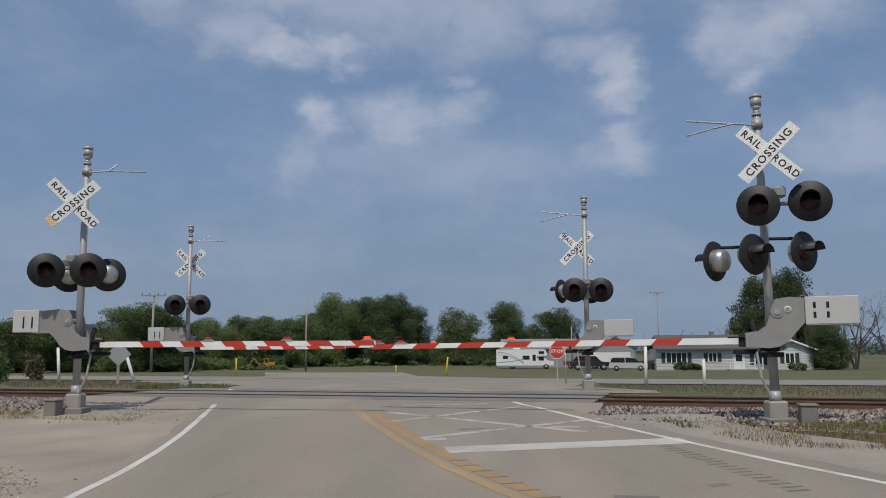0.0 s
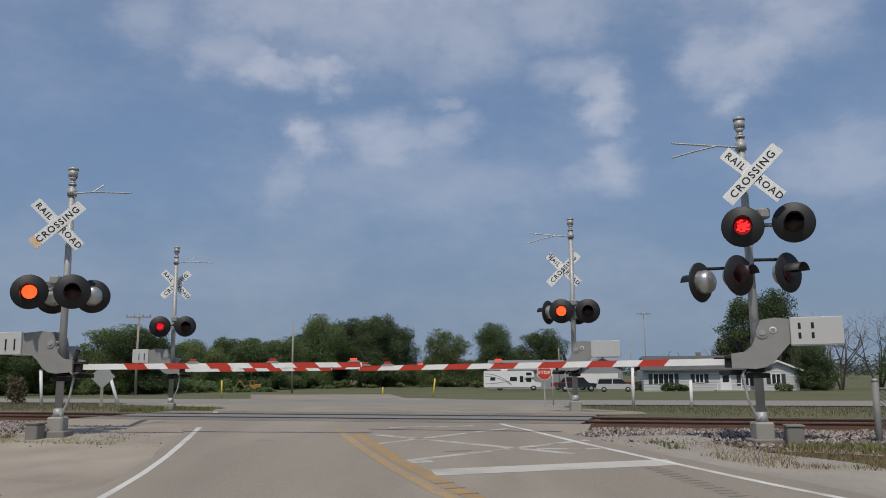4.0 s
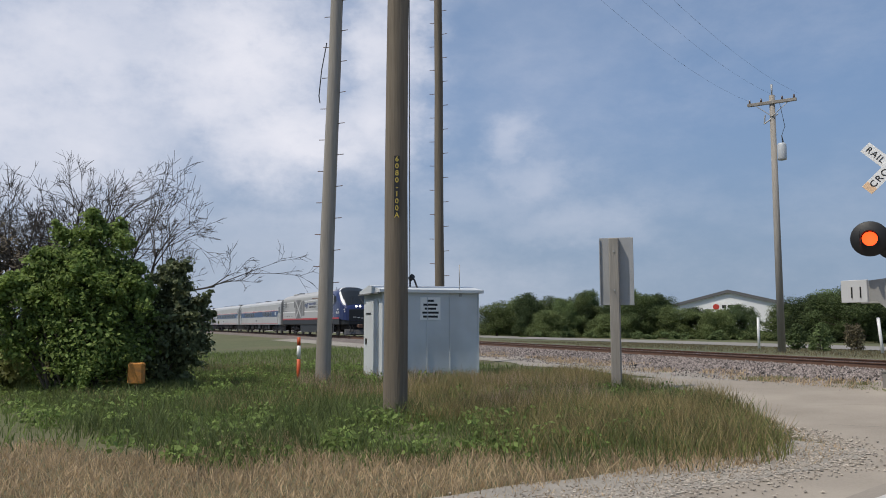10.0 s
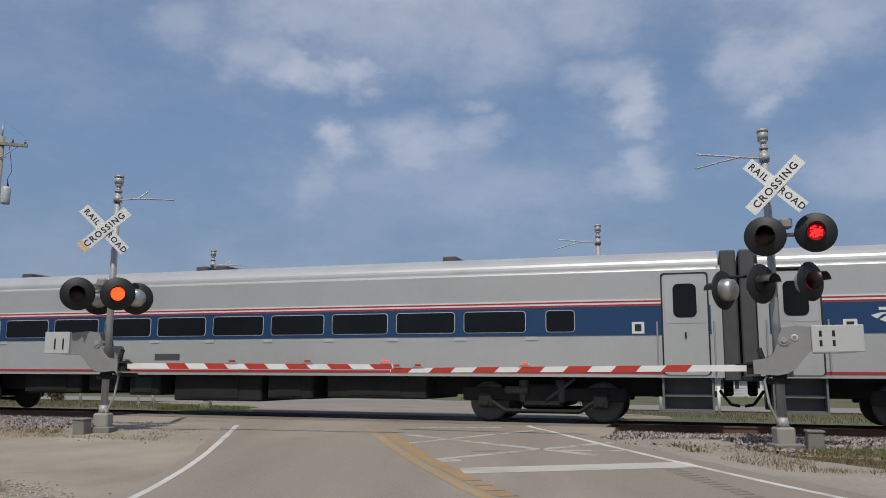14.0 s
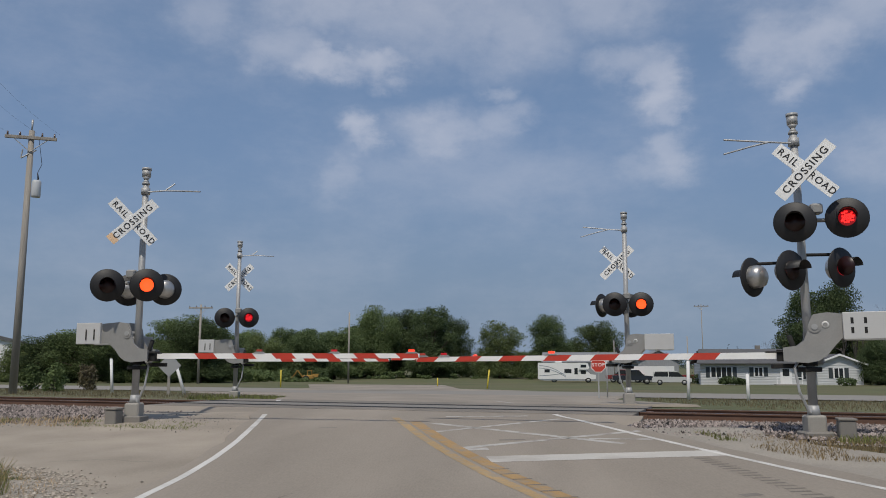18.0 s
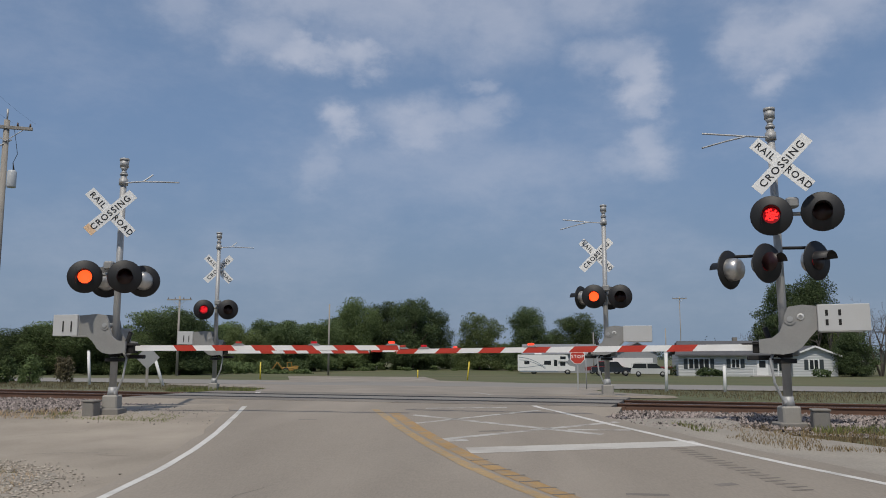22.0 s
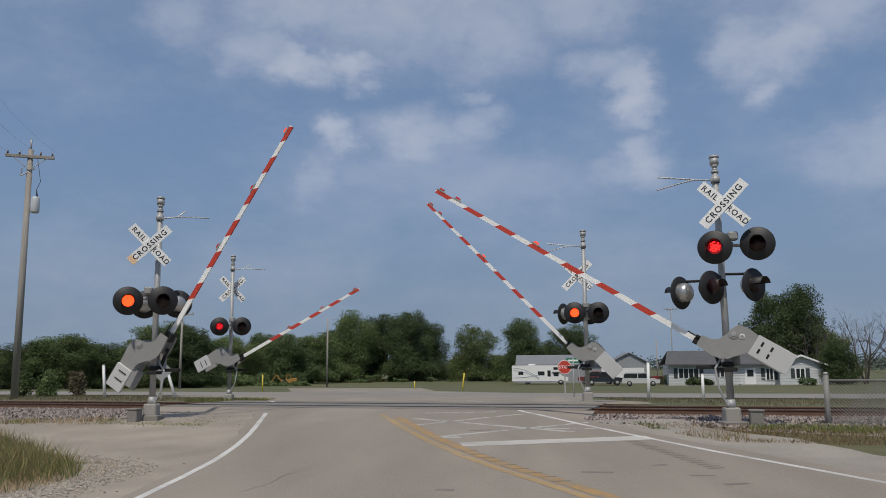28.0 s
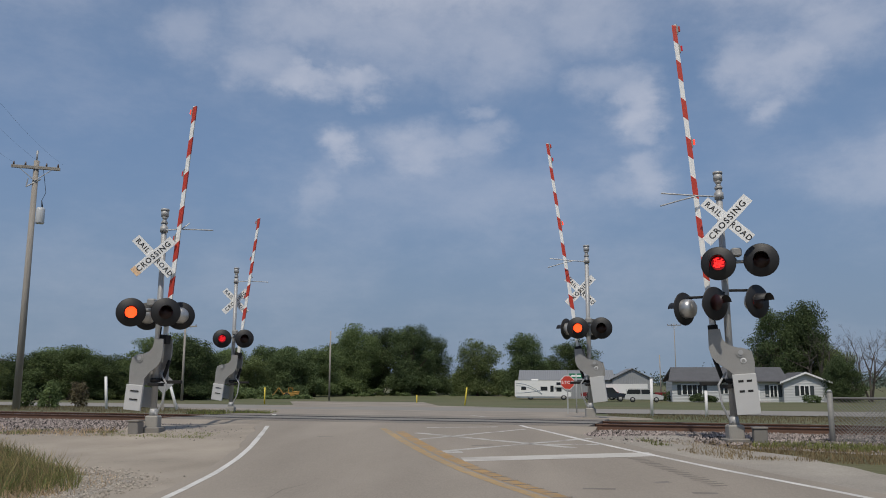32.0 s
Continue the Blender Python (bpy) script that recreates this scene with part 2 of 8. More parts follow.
ASPHALT = mat("asphalt", (0.262, 0.226, 0.183), 0.9, var=0.2, scale=0.6, fine=38, bump=0.012, dirt=(0.345, 0.298, 0.243), dirt_amount=0.7, dirt_scale=0.4, stretch=(1, 0.3, 1))
PATCHED = mat("patched_asphalt", (0.195, 0.172, 0.145), 0.9, var=0.2, scale=0.8, fine=38, bump=0.012, dirt=(0.26, 0.228, 0.19), dirt_amount=0.8, dirt_scale=0.7)
APRON = mat("worn_apron", (0.30, 0.258, 0.206), 0.95, var=0.22, scale=0.8, fine=34, bump=0.018, dirt=(0.40, 0.345, 0.278), dirt_amount=0.8, dirt_scale=0.45)
GRAVEL = mat("gravel", (0.31, 0.28, 0.235), 0.95, var=0.3, scale=1.2, fine=26, bump=0.03, dirt=(0.27, 0.24, 0.2), dirt_amount=0.6, dirt_scale=0.5)
HIGHWAY = mat("highway_concrete", (0.25, 0.232, 0.205), 0.9, var=0.06, scale=0.2, fine=20, bump=0.004)
TURF = mat("turf", (0.098, 0.106, 0.042), 0.95, var=0.35, scale=0.12, fine=4.0, bump=0.05, dirt=(0.15, 0.122, 0.064), dirt_amount=0.7, dirt_scale=0.09)
BALLAST = mat("ballast", (0.17, 0.14, 0.12), 0.95, var=0.6, scale=2.0, fine=20, bump=0.05)
STONE = mat("ballast_stone", (0.225, 0.19, 0.172), 0.9, var=0.2, scale=3, island=0.95)
RUST = mat("rail_rust", (0.135, 0.075, 0.05), 0.8, var=0.25, scale=2, fine=50, bump=0.002)
RAILTOP = mat("rail_head", (0.5, 0.48, 0.46), 0.3, 1.0, var=0.06, scale=1)
TIE = mat("tie_wood", (0.115, 0.09, 0.072), 0.95, var=0.3, scale=2, fine=30, bump=0.01, obj=0.25, stretch=(1, 0.3, 1))
PAINT_W = mat("road_paint_white", (0.62, 0.60, 0.56), 0.8, var=0.12, scale=1.5, fine=30, dirt=(0.30, 0.285, 0.26), dirt_amount=0.55, dirt_scale=1.6)
PAINT_FADED = mat("road_paint_faded", (0.44, 0.42, 0.385), 0.85, var=0.12, scale=1.5, fine=30, dirt=(0.255, 0.228, 0.195), dirt_amount=1.0, dirt_scale=4.5)
PAINT_Y = mat("road_paint_yellow", (0.39, 0.265, 0.125), 0.85, var=0.25, scale=1.2, fine=30, dirt=(0.30, 0.25, 0.185), dirt_amount=1.0, dirt_scale=5.5)
PAINT_Y2 = mat("road_paint_old_yellow", (0.37, 0.235, 0.10), 0.88, var=0.25, scale=1.2, fine=25, dirt=(0.275, 0.225, 0.165), dirt_amount=1.0, dirt_scale=4.5)
PAINT_WORN = mat("road_paint_worn", (0.50, 0.475, 0.43), 0.85, var=0.14, scale=1.5, fine=30, dirt=(0.32, 0.285, 0.25), dirt_amount=0.7, dirt_scale=1.3)
GROOVE = mat("groove", (0.175, 0.153, 0.127), 0.95, var=0.25)
PLATE = mat("pale_plate", (0.58, 0.575, 0.56), 0.5, 0.1, var=0.05, scale=3, dirt=(0.46, 0.44, 0.4), dirt_amount=0.3)
GALV = mat("galvanised_steel", (0.40, 0.40, 0.395), 0.55, 0.3, var=0.1, scale=4, fine=30, dirt=(0.36, 0.35, 0.33), dirt_amount=0.4)
ALU = mat("cast_aluminium", (0.30, 0.295, 0.28), 0.6, 0.15, var=0.1, scale=5, fine=40, dirt=(0.3, 0.28, 0.26), dirt_amount=0.4, dirt_scale=3)
SHINY = mat("bare_aluminium", (0.50, 0.495, 0.48), 0.34, 0.75, var=0.15, scale=8, fine=40, dirt=(0.3, 0.28, 0.26), dirt_amount=0.4, dirt_scale=6)
BLACK = mat("black_paint", (0.014, 0.0135, 0.014), 0.55, var=0.2, scale=5)
BLACKMETAL = mat("dark_machinery", (0.013, 0.0125, 0.012), 0.85, var=0.4, scale=3, fine=20, dirt=(0.032, 0.028, 0.024), dirt_amount=0.45)
WHITE = mat("white_sheeting", (0.87, 0.865, 0.84), 0.45, var=0.04, scale=4, dirt=(0.66, 0.62, 0.56), dirt_amount=0.3, dirt_scale=2)
REDSHEET = mat("red_sheeting", (0.52, 0.05, 0.028), 0.45, var=0.08, scale=4)
INK = mat("black_lettering", (0.02, 0.02, 0.02), 0.5, var=0.05)
REDLIT = mat("lit_red_lens", (1.0, 0.06, 0.012), 0.3, var=0.02, emit=2.6)
REDLIT_B = mat("lit_deep_red_lens", (1.0, 0.018, 0.016), 0.3, var=0.25, fine=60, emit=2.6)
REDLIT_C = mat("weak_red_lens", (1.0, 0.02, 0.03), 0.3, var=0.25, fine=60, emit=0.9)
REDDIM = mat("dim_red_lens", (0.38, 0.008, 0.014), 0.3, var=0.05, emit=0.55)
REDDARK = mat("unlit_red_lens", (0.02, 0.003, 0.003), 0.4, var=0.1, scale=20)
CONCRETE = mat("concrete", (0.34, 0.32, 0.285), 0.9, var=0.12, scale=3, fine=40, bump=0.004, dirt=(0.26, 0.24, 0.21), dirt_amount=0.5)
CONCRETE_D = mat("stained_concrete", (0.215, 0.2, 0.178), 0.9, var=0.14, scale=2, fine=40, bump=0.004)
POLEWOOD = mat("pole_wood", (0.19, 0.157, 0.118), 0.95, var=0.4, scale=9, fine=45, bump=0.015, stretch=(1, 1, 0.045), dirt=(0.12, 0.095, 0.07), dirt_amount=0.7, dirt_scale=5)
POLEGREY = mat("weathered_pole_wood", (0.325, 0.30, 0.265), 0.95, var=0.3, scale=8, fine=45, bump=0.012, stretch=(1, 1, 0.05), dirt=(0.2, 0.17, 0.14), dirt_amount=0.6, dirt_scale=4)
BARK = mat("bark", (0.11, 0.085, 0.065), 0.95, var=0.3, scale=6, fine=40, bump=0.02)
DEADWOOD = mat("dead_twigs", (0.08, 0.069, 0.06), 0.95, var=0.25, scale=6)
SHELTER = mat("shelter_paint", (0.60, 0.63, 0.645), 0.55, var=0.06, scale=1.5, dirt=(0.42, 0.43, 0.42), dirt_amount=0.4)
GLASS = mat("dark_glass", (0.02, 0.024, 0.028), 0.06, var=0.1)
RUBBER = mat("rubber", (0.02, 0.02, 0.02), 0.85, var=0.2)
LEAF_A = mat("leaves_mid", (0.135, 0.178, 0.074), 0.75, var=0.3, scale=0.25, island=0.35, trans=0.4, obj=0.32, spec=0.15)
LEAF_B = mat("leaves_dark", (0.105, 0.142, 0.064), 0.75, var=0.3, scale=0.25, island=0.35, trans=0.38, obj=0.32, spec=0.15)
LEAF_E = mat("leaves_light", (0.168, 0.208, 0.084), 0.75, var=0.3, scale=0.25, island=0.35, trans=0.38, obj=0.25, spec=0.15)
LEAF_C = mat("leaves_fresh", (0.225, 0.30, 0.09), 0.7, var=0.3, scale=0.8, island=0.45, trans=0.48, spec=0.2)
LEAF_D = mat("juniper_leaves", (0.14, 0.165, 0.075), 0.7, var=0.25, scale=0.8, island=0.4, trans=0.3)
GRASS_G = mat("green_grass", (0.205, 0.22, 0.072), 0.8, var=0.5, scale=0.45, island=0.4, trans=0.45)
GRASS_T = mat("tall_dry_grass", (0.33, 0.26, 0.12), 0.8, var=0.5, scale=0.6, island=0.4, trans=0.45)
GRASS_D = mat("rank_dark_grass", (0.135, 0.168, 0.057), 0.8, var=0.4, scale=0.6, island=0.4, trans=0.4)
GRASS_L = mat("fresh_low_grass", (0.185, 0.235, 0.072), 0.8, var=0.5, scale=0.5, island=0.4, trans=0.45)
SEED = mat("seed_heads", (0.5, 0.36, 0.25), 0.85, var=0.3, scale=0.8, island=0.4, trans=0.4)
GRASS_B = mat("brown_grass", (0.5, 0.37, 0.225), 0.8, var=0.3, scale=0.6, island=0.4, trans=0.4)


# ---- mesh helpers ----
def place(u, s, z=0.0):
    """World point u metres along and s metres across the track, which bends gently past u = -40."""
    d = -40.0 - u
    s -= 0.0 if d <= 0 else d * d * 0.001325 if d < 20 else 0.53 + (d - 20) * 0.053
    return (TX[0] * u + TN[0] * s, TX[1] * u + TN[1] * s, z)


def polar(bearing, r, z=0.0):
    b = radians(bearing)
    return (math.sin(b) * r, math.cos(b) * r, z)


ROAD_PROFILE = ((-3000, 0), (5, 0), (9, 0.10), (13, 0.27), (16.5, 0.42), (18, 0.46), (21.6, 0.46), (24, 0.40), (47, -0.25), (54, -0.25), (110, -1.0), (4000, -1.0))
LAND_PROFILE = ((-3000, 0), (5, 0), (9, 0.097), (13, 0.262), (16.5, 0.36), (17.2, 0.2), (22.4, 0.2), (23.3, 0.34), (24.5, 0.35), (47, -0.29), (54, -0.27), (110, -1.0), (4000, -1.0))


def profile(s, table):
    for (a, za), (b, zb) in zip(table, table[1:]):
        if s <= b:
            return za + (zb - za) * (s - a) / (b - a)
    return table[-1][1]


def road_z(x, y):
    return profile(TN[0] * x + TN[1] * y, ROAD_PROFILE)


def land_z(x, y):
    return profile(TN[0] * x + TN[1] * y, LAND_PROFILE)


def mesh_of(name, verts, faces, smooth=False):
    me = bpy.data.meshes.new(name)
    me.from_pydata([tuple(v) for v in verts], [], faces)
    if smooth:
        for p in me.polygons:
            p.use_smooth = True
    me.update()
    return me


class Solid:
    """Gathers primitives into one mesh."""

    def __init__(self):
        self.v, self.f, self.sm = [], [], []

    def add(self, verts, faces, smooth=False):
        n = len(self.v)
        self.v += [tuple(v) for v in verts]
        self.f += [tuple(i + n for i in f) for f in faces]
        self.sm += [smooth] * len(faces)
        return self

    def box(self, x0, x1, y0, y1, z0, z1, bevel=0.0, m=None):
        b = min(bevel, (x1 - x0) / 2.2, (y1 - y0) / 2.2, (z1 - z0) / 2.2)
        if b <= 0:
            v = [(x, y, z) for x in (x0, x1) for y in (y0, y1) for z in (z0, z1)]
            f = [(0, 1, 3, 2), (4, 6, 7, 5), (0, 4, 5, 1), (2, 3, 7, 6), (0, 2, 6, 4), (1, 5, 7, 3)]
        else:
            ring = lambda k, z: [(x0 + k, y0 + b, z), (x0 + b, y0 + k, z), (x1 - b, y0 + k, z), (x1 - k, y0 + b, z), (x1 - k, y1 - b, z), (x1 - b, y1 - k, z), (x0 + b, y1 - k, z), (x0 + k, y1 - b, z)]
            v = ring(b, z0) + ring(0, z0 + b) + ring(0, z1 - b) + ring(b, z1)
            f = [tuple(range(7, -1, -1)), tuple(range(24, 32))]
            for r in range(3):
                f += [(r * 8 + i, r * 8 + (i + 1) % 8, r * 8 + 8 + (i + 1) % 8, r * 8 + 8 + i) for i in range(8)]
        if m is not None:
            v = [m @ Vector(p) for p in v]
        return self.add(v, f)

    def tube(self, a, b, ra, rb=None, n=12, caps=True):
        a, b = Vector(a), Vector(b)
        rb = ra if rb is None else rb
        q = (b - a).to_track_quat("Z", "Y")
        v = []
        for p, r in ((a, ra), (b, rb)):
            v += [p + q @ Vector((r * math.cos(2 * math.pi * i / n), r * math.sin(2 * math.pi * i / n), 0)) for i in range(n)]
        f = [(i, (i + 1) % n, n + (i + 1) % n, n + i) for i in range(n)]
        self.add(v, f, n > 6)
        if caps:
            k = len(self.v) - 2 * n
            self.f += [tuple(k + i for i in range(n - 1, -1, -1)), tuple(k + n + i for i in range(n))]
            self.sm += [False, False]
        return self

    def line(self, pts, r, n=6):
        for a, b in zip(pts, pts[1:]):
            self.tube(a, b, r, r, n)
        return self

    def prism(self, poly, y0, y1, m=None):
        """A polygon in x, z pushed through from y0 to y1."""
        n = len(poly)
        v = [(x, y0, z) for x, z in poly] + [(x, y1, z) for x, z in poly]
        if m is not None:
            v = [m @ Vector(p) for p in v]
        f = [tuple(range(n)), tuple(range(2 * n - 1, n - 1, -1))] + [(i, n + i, n + (i + 1) % n, (i + 1) % n) for i in range(n)]
        return self.add(v, f)

    def lathe(self, rows, m=None, n=20, arc=360.0, start=0.0):
        """Rows of (radius, height) turned about z."""
        k = n + (arc < 360)
        v = [(r * math.cos(radians(start + arc * i / n)), r * math.sin(radians(start + arc * i / n)), h) for r, h in rows for i in range(k)]
        if m is not None:
            v = [m @ Vector(p) for p in v]
        f = [(j * k + i, j * k + (i + 1) % k, (j + 1) * k + (i + 1) % k, (j + 1) * k + i) for j in range(len(rows) - 1) for i in range(n)]
        return self.add(v, f, True)

    def data(self, name, *mats):
        me = bpy.data.meshes.new(name)
        me.from_pydata(self.v, [], self.f)
        me.polygons.foreach_set("use_smooth", self.sm)
        for mt in mats:
            me.materials.append(mt)
        me.update()
        return me


def part(name, solid, material, parent, label="", m=None):
    ob = new(name, solid if isinstance(solid, bpy.types.Mesh) else solid.data(name, material))
    ob.parent = parent
    if m is not None:
        ob.matrix_basis = m
    if label:
        ob["label"] = label
    return ob


def thing(name, m, label, category, group="", kind=""):
    ob = new(name)
    ob.empty_display_size = 0.2
    ob.matrix_basis = m
    return tagged(ob, label, category, group, kind)


def single(name, solid, material, m, label, category, group="", kind=""):
    ob = new(name, solid if isinstance(solid, bpy.types.Mesh) else solid.data(name, material))
    ob.matrix_basis = m
    return tagged(ob, label, category, group, kind)


def lettering(name, text, size, material, parent, m, depth=0.004):
    cu = bpy.data.curves.new(name, "FONT")
    cu.body, cu.size, cu.align_x, cu.align_y, cu.extrude = text, size, "CENTER", "CENTER", depth
    cu.resolution_u, cu.offset, cu.space_character = 3, size * 0.014, 1.22
    tmp = new(name, cu)
    me = bpy.data.meshes.new_from_object(tmp.evaluated_get(bpy.context.evaluated_depsgraph_get()))
    bpy.data.objects.remove(tmp)
    me.materials.clear()
    me.materials.append(material)
    return part(name, me, material, parent, "", m)


FACE = pose(0, 0, 0, 90, 0, 0)  # stands writing upright, to be read from -y
# ---- land, road and track ----
def interp(v, table):
    for (a, xa), (b, xb) in zip(table, table[1:]):
        if v <= b:
            return xa + (xb - xa) * (v - a) / (b - a)
    return table[-1][1]


def land():
    """One sheet to the horizon, with rows along the track's direction."""
    ss = sorted({s for s, _ in LAND_PROFILE} | {-1200, -400, -150, -60, -25, -10, 0, 2.5, 7, 11, 14.5, 30, 40, 65, 80, 95, 150, 220, 320, 500, 900, 1600})
    us = [-3000, -1500, -800, -450, -250, -150, -100, -70] + list(range(-50, 31, 4)) + [45, 70, 100, 150, 250, 450, 800, 1500, 3000]
    v = []
    for s in ss:
        for u in us:
            z = profile(s, LAND_PROFILE)
            if abs(s) < 250 and abs(u) < 300 and not (-60 < s < 56):
                z += 0.25 * noise.noise(Vector((u * 0.03, s * 0.03, 0)))
            v.append(place(u, s, z))
    w = len(us)
    f = [(j * w + i, j * w + i + 1, (j + 1) * w + i + 1, (j + 1) * w + i) for j in range(len(ss) - 1) for i in range(w - 1)]
    me = mesh_of("ground", v, f)
    me.materials.append(TURF)
    tagged(new("ground", me), "mown and dry green roadside grass reaching to the horizon", "ground", kind="structure")


LEFT_LINE = ((-30, 2.0), (-8, -1.6), (0, -3.2), (5, -3.62), (7.3, -3.72), (8.8, -3.73), (10, -3.77), (11, -3.82), (12.1, -3.9), (13, -4.0), (14.1, -4.15), (15.2, -4.32), (16.4, -4.51), (18.5, -4.86), (24.35, -6.03), (34, -7.8), (46, -10.6))
RIGHT_LINE = ((-30, 20.8), (0, 8.3), (5, 6.3), (8.5, 4.85), (9.5, 4.42), (10.5, 3.98), (12.5, 3.24), (14.5, 2.53), (17.5, 1.58), (21, 0.95), (25, 0.35), (34, -0.75), (46, -1.2))
YELLOW = ((-30, 17.1), (0, 4.3), (5, 2.35), (8.3, 1.08), (9.4, 0.63), (10.6, 0.16), (12, -0.29), (14, -0.87), (17, -1.62), (17.8, -1.85))
TALL_EDGE = ((3, -6.6), (6.75, -5.93), (7.45, -5.62), (8.0, -5.38), (8.55, -5.17), (9.4, -5.3), (10.6, -6.2), (11.0, -6.6), (12.3, -7.7), (13.7, -9.3), (14.45, -11.1), (16.0, -14.0), (17.5, -18.0), (19.0, -24.0))
GRASS_EDGE = ((-8, -8.0), (0, -6.4), (3, -5.7), (6, -5.45), (6.8, -5.35), (7.7, -5.3), (8.5, -5.15), (9.3, -5.02), (10.1, -5.2), (10.6, -5.7), (12.1, -7.3), (13.7, -9.2), (15.0, -11.8), (17.1, -15.5), (18.6, -19.0), (19.6, -25.0))


def strip(name, ys, left, right, z, material, label, category, cols=6, kind="structure", parent=None, edge=0.0):
    v = []
    fr = [i / cols for i in range(cols + 1)]
    if not parent:  # thin sloping rims that run into the ground
        fr = [0, 0.012] + fr[1:-1] + [0.988, 1]
    for y in ys:
        a, b = left(y), right(y)
        for i in fr:
            x = a + (b - a) * i
            k = edge * noise.noise(Vector((round(i) * 5.0, y * 0.9, 4))) if i < 0.03 or i > 0.97 else 0.0
            v.append((x + k, y, road_z(x, y) + z - (0.07 if i in (0, 1) and not parent else 0.0)))
    w = len(fr)
    cols = w - 1
    f = [(j * w + i, j * w + i + 1, (j + 1) * w + i + 1, (j + 1) * w + i) for j in range(len(ys) - 1) for i in range(cols)]
    me = mesh_of(name, v, f)
    me.materials.append(material)
    ob = new(name, me)
    if parent:
        ob.parent = parent
        if label:
            ob["label"] = label
        return ob
    return tagged(ob, label, category, kind=kind)


def steps(a, b, d):
    n = max(2, round((b - a) / d) + 1)
    return [a + (b - a) * i / (n - 1) for i in range(n)]


def roads():
    ll, rl, gl = (lambda y: interp(y, LEFT_LINE)), (lambda y: interp(y, RIGHT_LINE)), (lambda y: interp(y, GRASS_EDGE))
    throat_l = lambda y: ll(y) - 0.35 - (max(0, y - 36) * 0.55)
    throat_r = lambda y: rl(y) + 0.55 + 5.2 * min(1.0, max(0.0, (y - 22.6) / 1.6)) + (max(0, y - 30) ** 1.5) * 0.05
    road = strip("road", steps(-30, 47.5, 0.25), throat_l, throat_r, 0.045, ASPHALT, "sun-bleached grey asphalt road with worn edges and tyre marks", "road", 24, edge=0.12)
    strip("apron", steps(-8, 19.2, 0.4), lambda y: max(gl(y), -19 + y * 0.1, -13.0 + 4.6 * min(1.0, max(0.0, (y - 16.7) / 0.5)) if y > 16.7 else -99.0), lambda y: ll(y) + 0.4, 0.022, APRON, "pale worn gravel and asphalt side apron", "apron", 16, edge=0.25)
    strip("shoulder", steps(-20, 15.6, 0.6), lambda y: rl(y) - 0.1, lambda y: rl(y) + 2.3 + 0.25 * math.sin(y * 1.7), 0.012, GRAVEL, "pale gravel road shoulder", "shoulder", 5, edge=0.35)
    strip("gravel_rim", steps(2, 10.4, 0.25), lambda y: gl(y) - 0.8, lambda y: gl(y) + 0.3 + 0.25 * noise.noise(Vector((y * 2.3, 1, 1))), 0.028, GRAVEL, "broken gravel rim at the grass edge", "gravel", 5, edge=0.3)
    # highway along the railway
    v, f = [], []
    us = [-900, -400, -200, -120] + list(range(-90, 91, 10)) + [120, 200, 400, 900]
    for u in us:
        for s in (46.6, 47.4, 53.6, 54.4):
            v.append(place(u, s, -0.235 + (0.012 if 47 < s < 54 else 0.0)))
    for i in range(len(us) - 1):
        f += [(i * 4 + k, i * 4 + k + 1, i * 4 + 5 + k, i * 4 + 4 + k) for k in range(3)]
    me = mesh_of("highway", v, f)
    me.materials.append(HIGHWAY)
    tagged(new("highway", me), "pale concrete highway beyond the railway", "road", kind="structure")
    # far side street mouth beyond the highway
    v, f = [], []
    for i, y in enumerate(steps(56, 84, 2)):
        a, b = -11.8 - (y - 56) * 0.22 - 3.0 * max(0, 1 - (y - 56) / 5), -1.2 - (y - 56) * 0.1 + 5.0 * max(0, 1 - (y - 56) / 6)
        v += [(a, y, road_z(a, y) + 0.04), (b, y, road_z(b, y) + 0.04)]
        if i:
            f.append((2 * i - 2, 2 * i - 1, 2 * i + 1, 2 * i))
    me = mesh_of("side_street", v, f)
    me.materials.append(ASPHALT)
    tagged(new("side_street", me), "grey asphalt street mouth beyond the highway", "road", kind="structure")

    # painted lines, as thin coats on the road
    def line(name, ys, table, off, width, material, lab):
        return strip(name, ys, lambda y: interp(y, table) + off - width / 2, lambda y: interp(y, table) + off + width / 2, 0.0478, material, lab, "", 1, parent=road, edge=0.012)

    line("edge_line", steps(-28, 18.3, 0.25), LEFT_LINE, 0, 0.105, PAINT_W, "solid white edge line")
    line("edge_line", steps(23.6, 24.5, 0.3), LEFT_LINE, 0, 0.13, PAINT_W, "short white edge line")
    line("edge_line", steps(-28, 18.0, 0.25), RIGHT_LINE, 0, 0.115, PAINT_W, "solid white edge line")
    line("edge_line", steps(23.2, 26.5, 0.4), RIGHT_LINE, 0.15, 0.12, PAINT_FADED, "faded white edge line")
    line("centre_line", steps(-28, 17.4, 0.25), YELLOW, -0.12, 0.16, PAINT_Y, "worn yellow centre line")
    line("centre_line", steps(-28, 16.6, 0.25), YELLOW, 0.14, 0.22, PAINT_Y2, "faded yellow centre line")

    def bar(name, a, b, width, material, lab="", zz=0.0):
        a, b = Vector((*a, 0)), Vector((*b, 0))
        d = (b - a).normalized()
        n, k = Vector((-d.y, d.x, 0)) * width / 2, max(2, int((b - a).length / 0.5))
        v, f = [], []
        for i in range(k + 1):
            for q in (a + (b - a) * i / k - n, a + (b - a) * i / k + n):
                v.append((q.x, q.y, road_z(q.x, q.y) + 0.0475 + zz))
            if i:
                f.append((2 * i - 2, 2 * i - 1, 2 * i + 1, 2 * i))
        me = mesh_of(name, v, f)
        me.materials.append(material)
        part(name, me, material, road, lab)

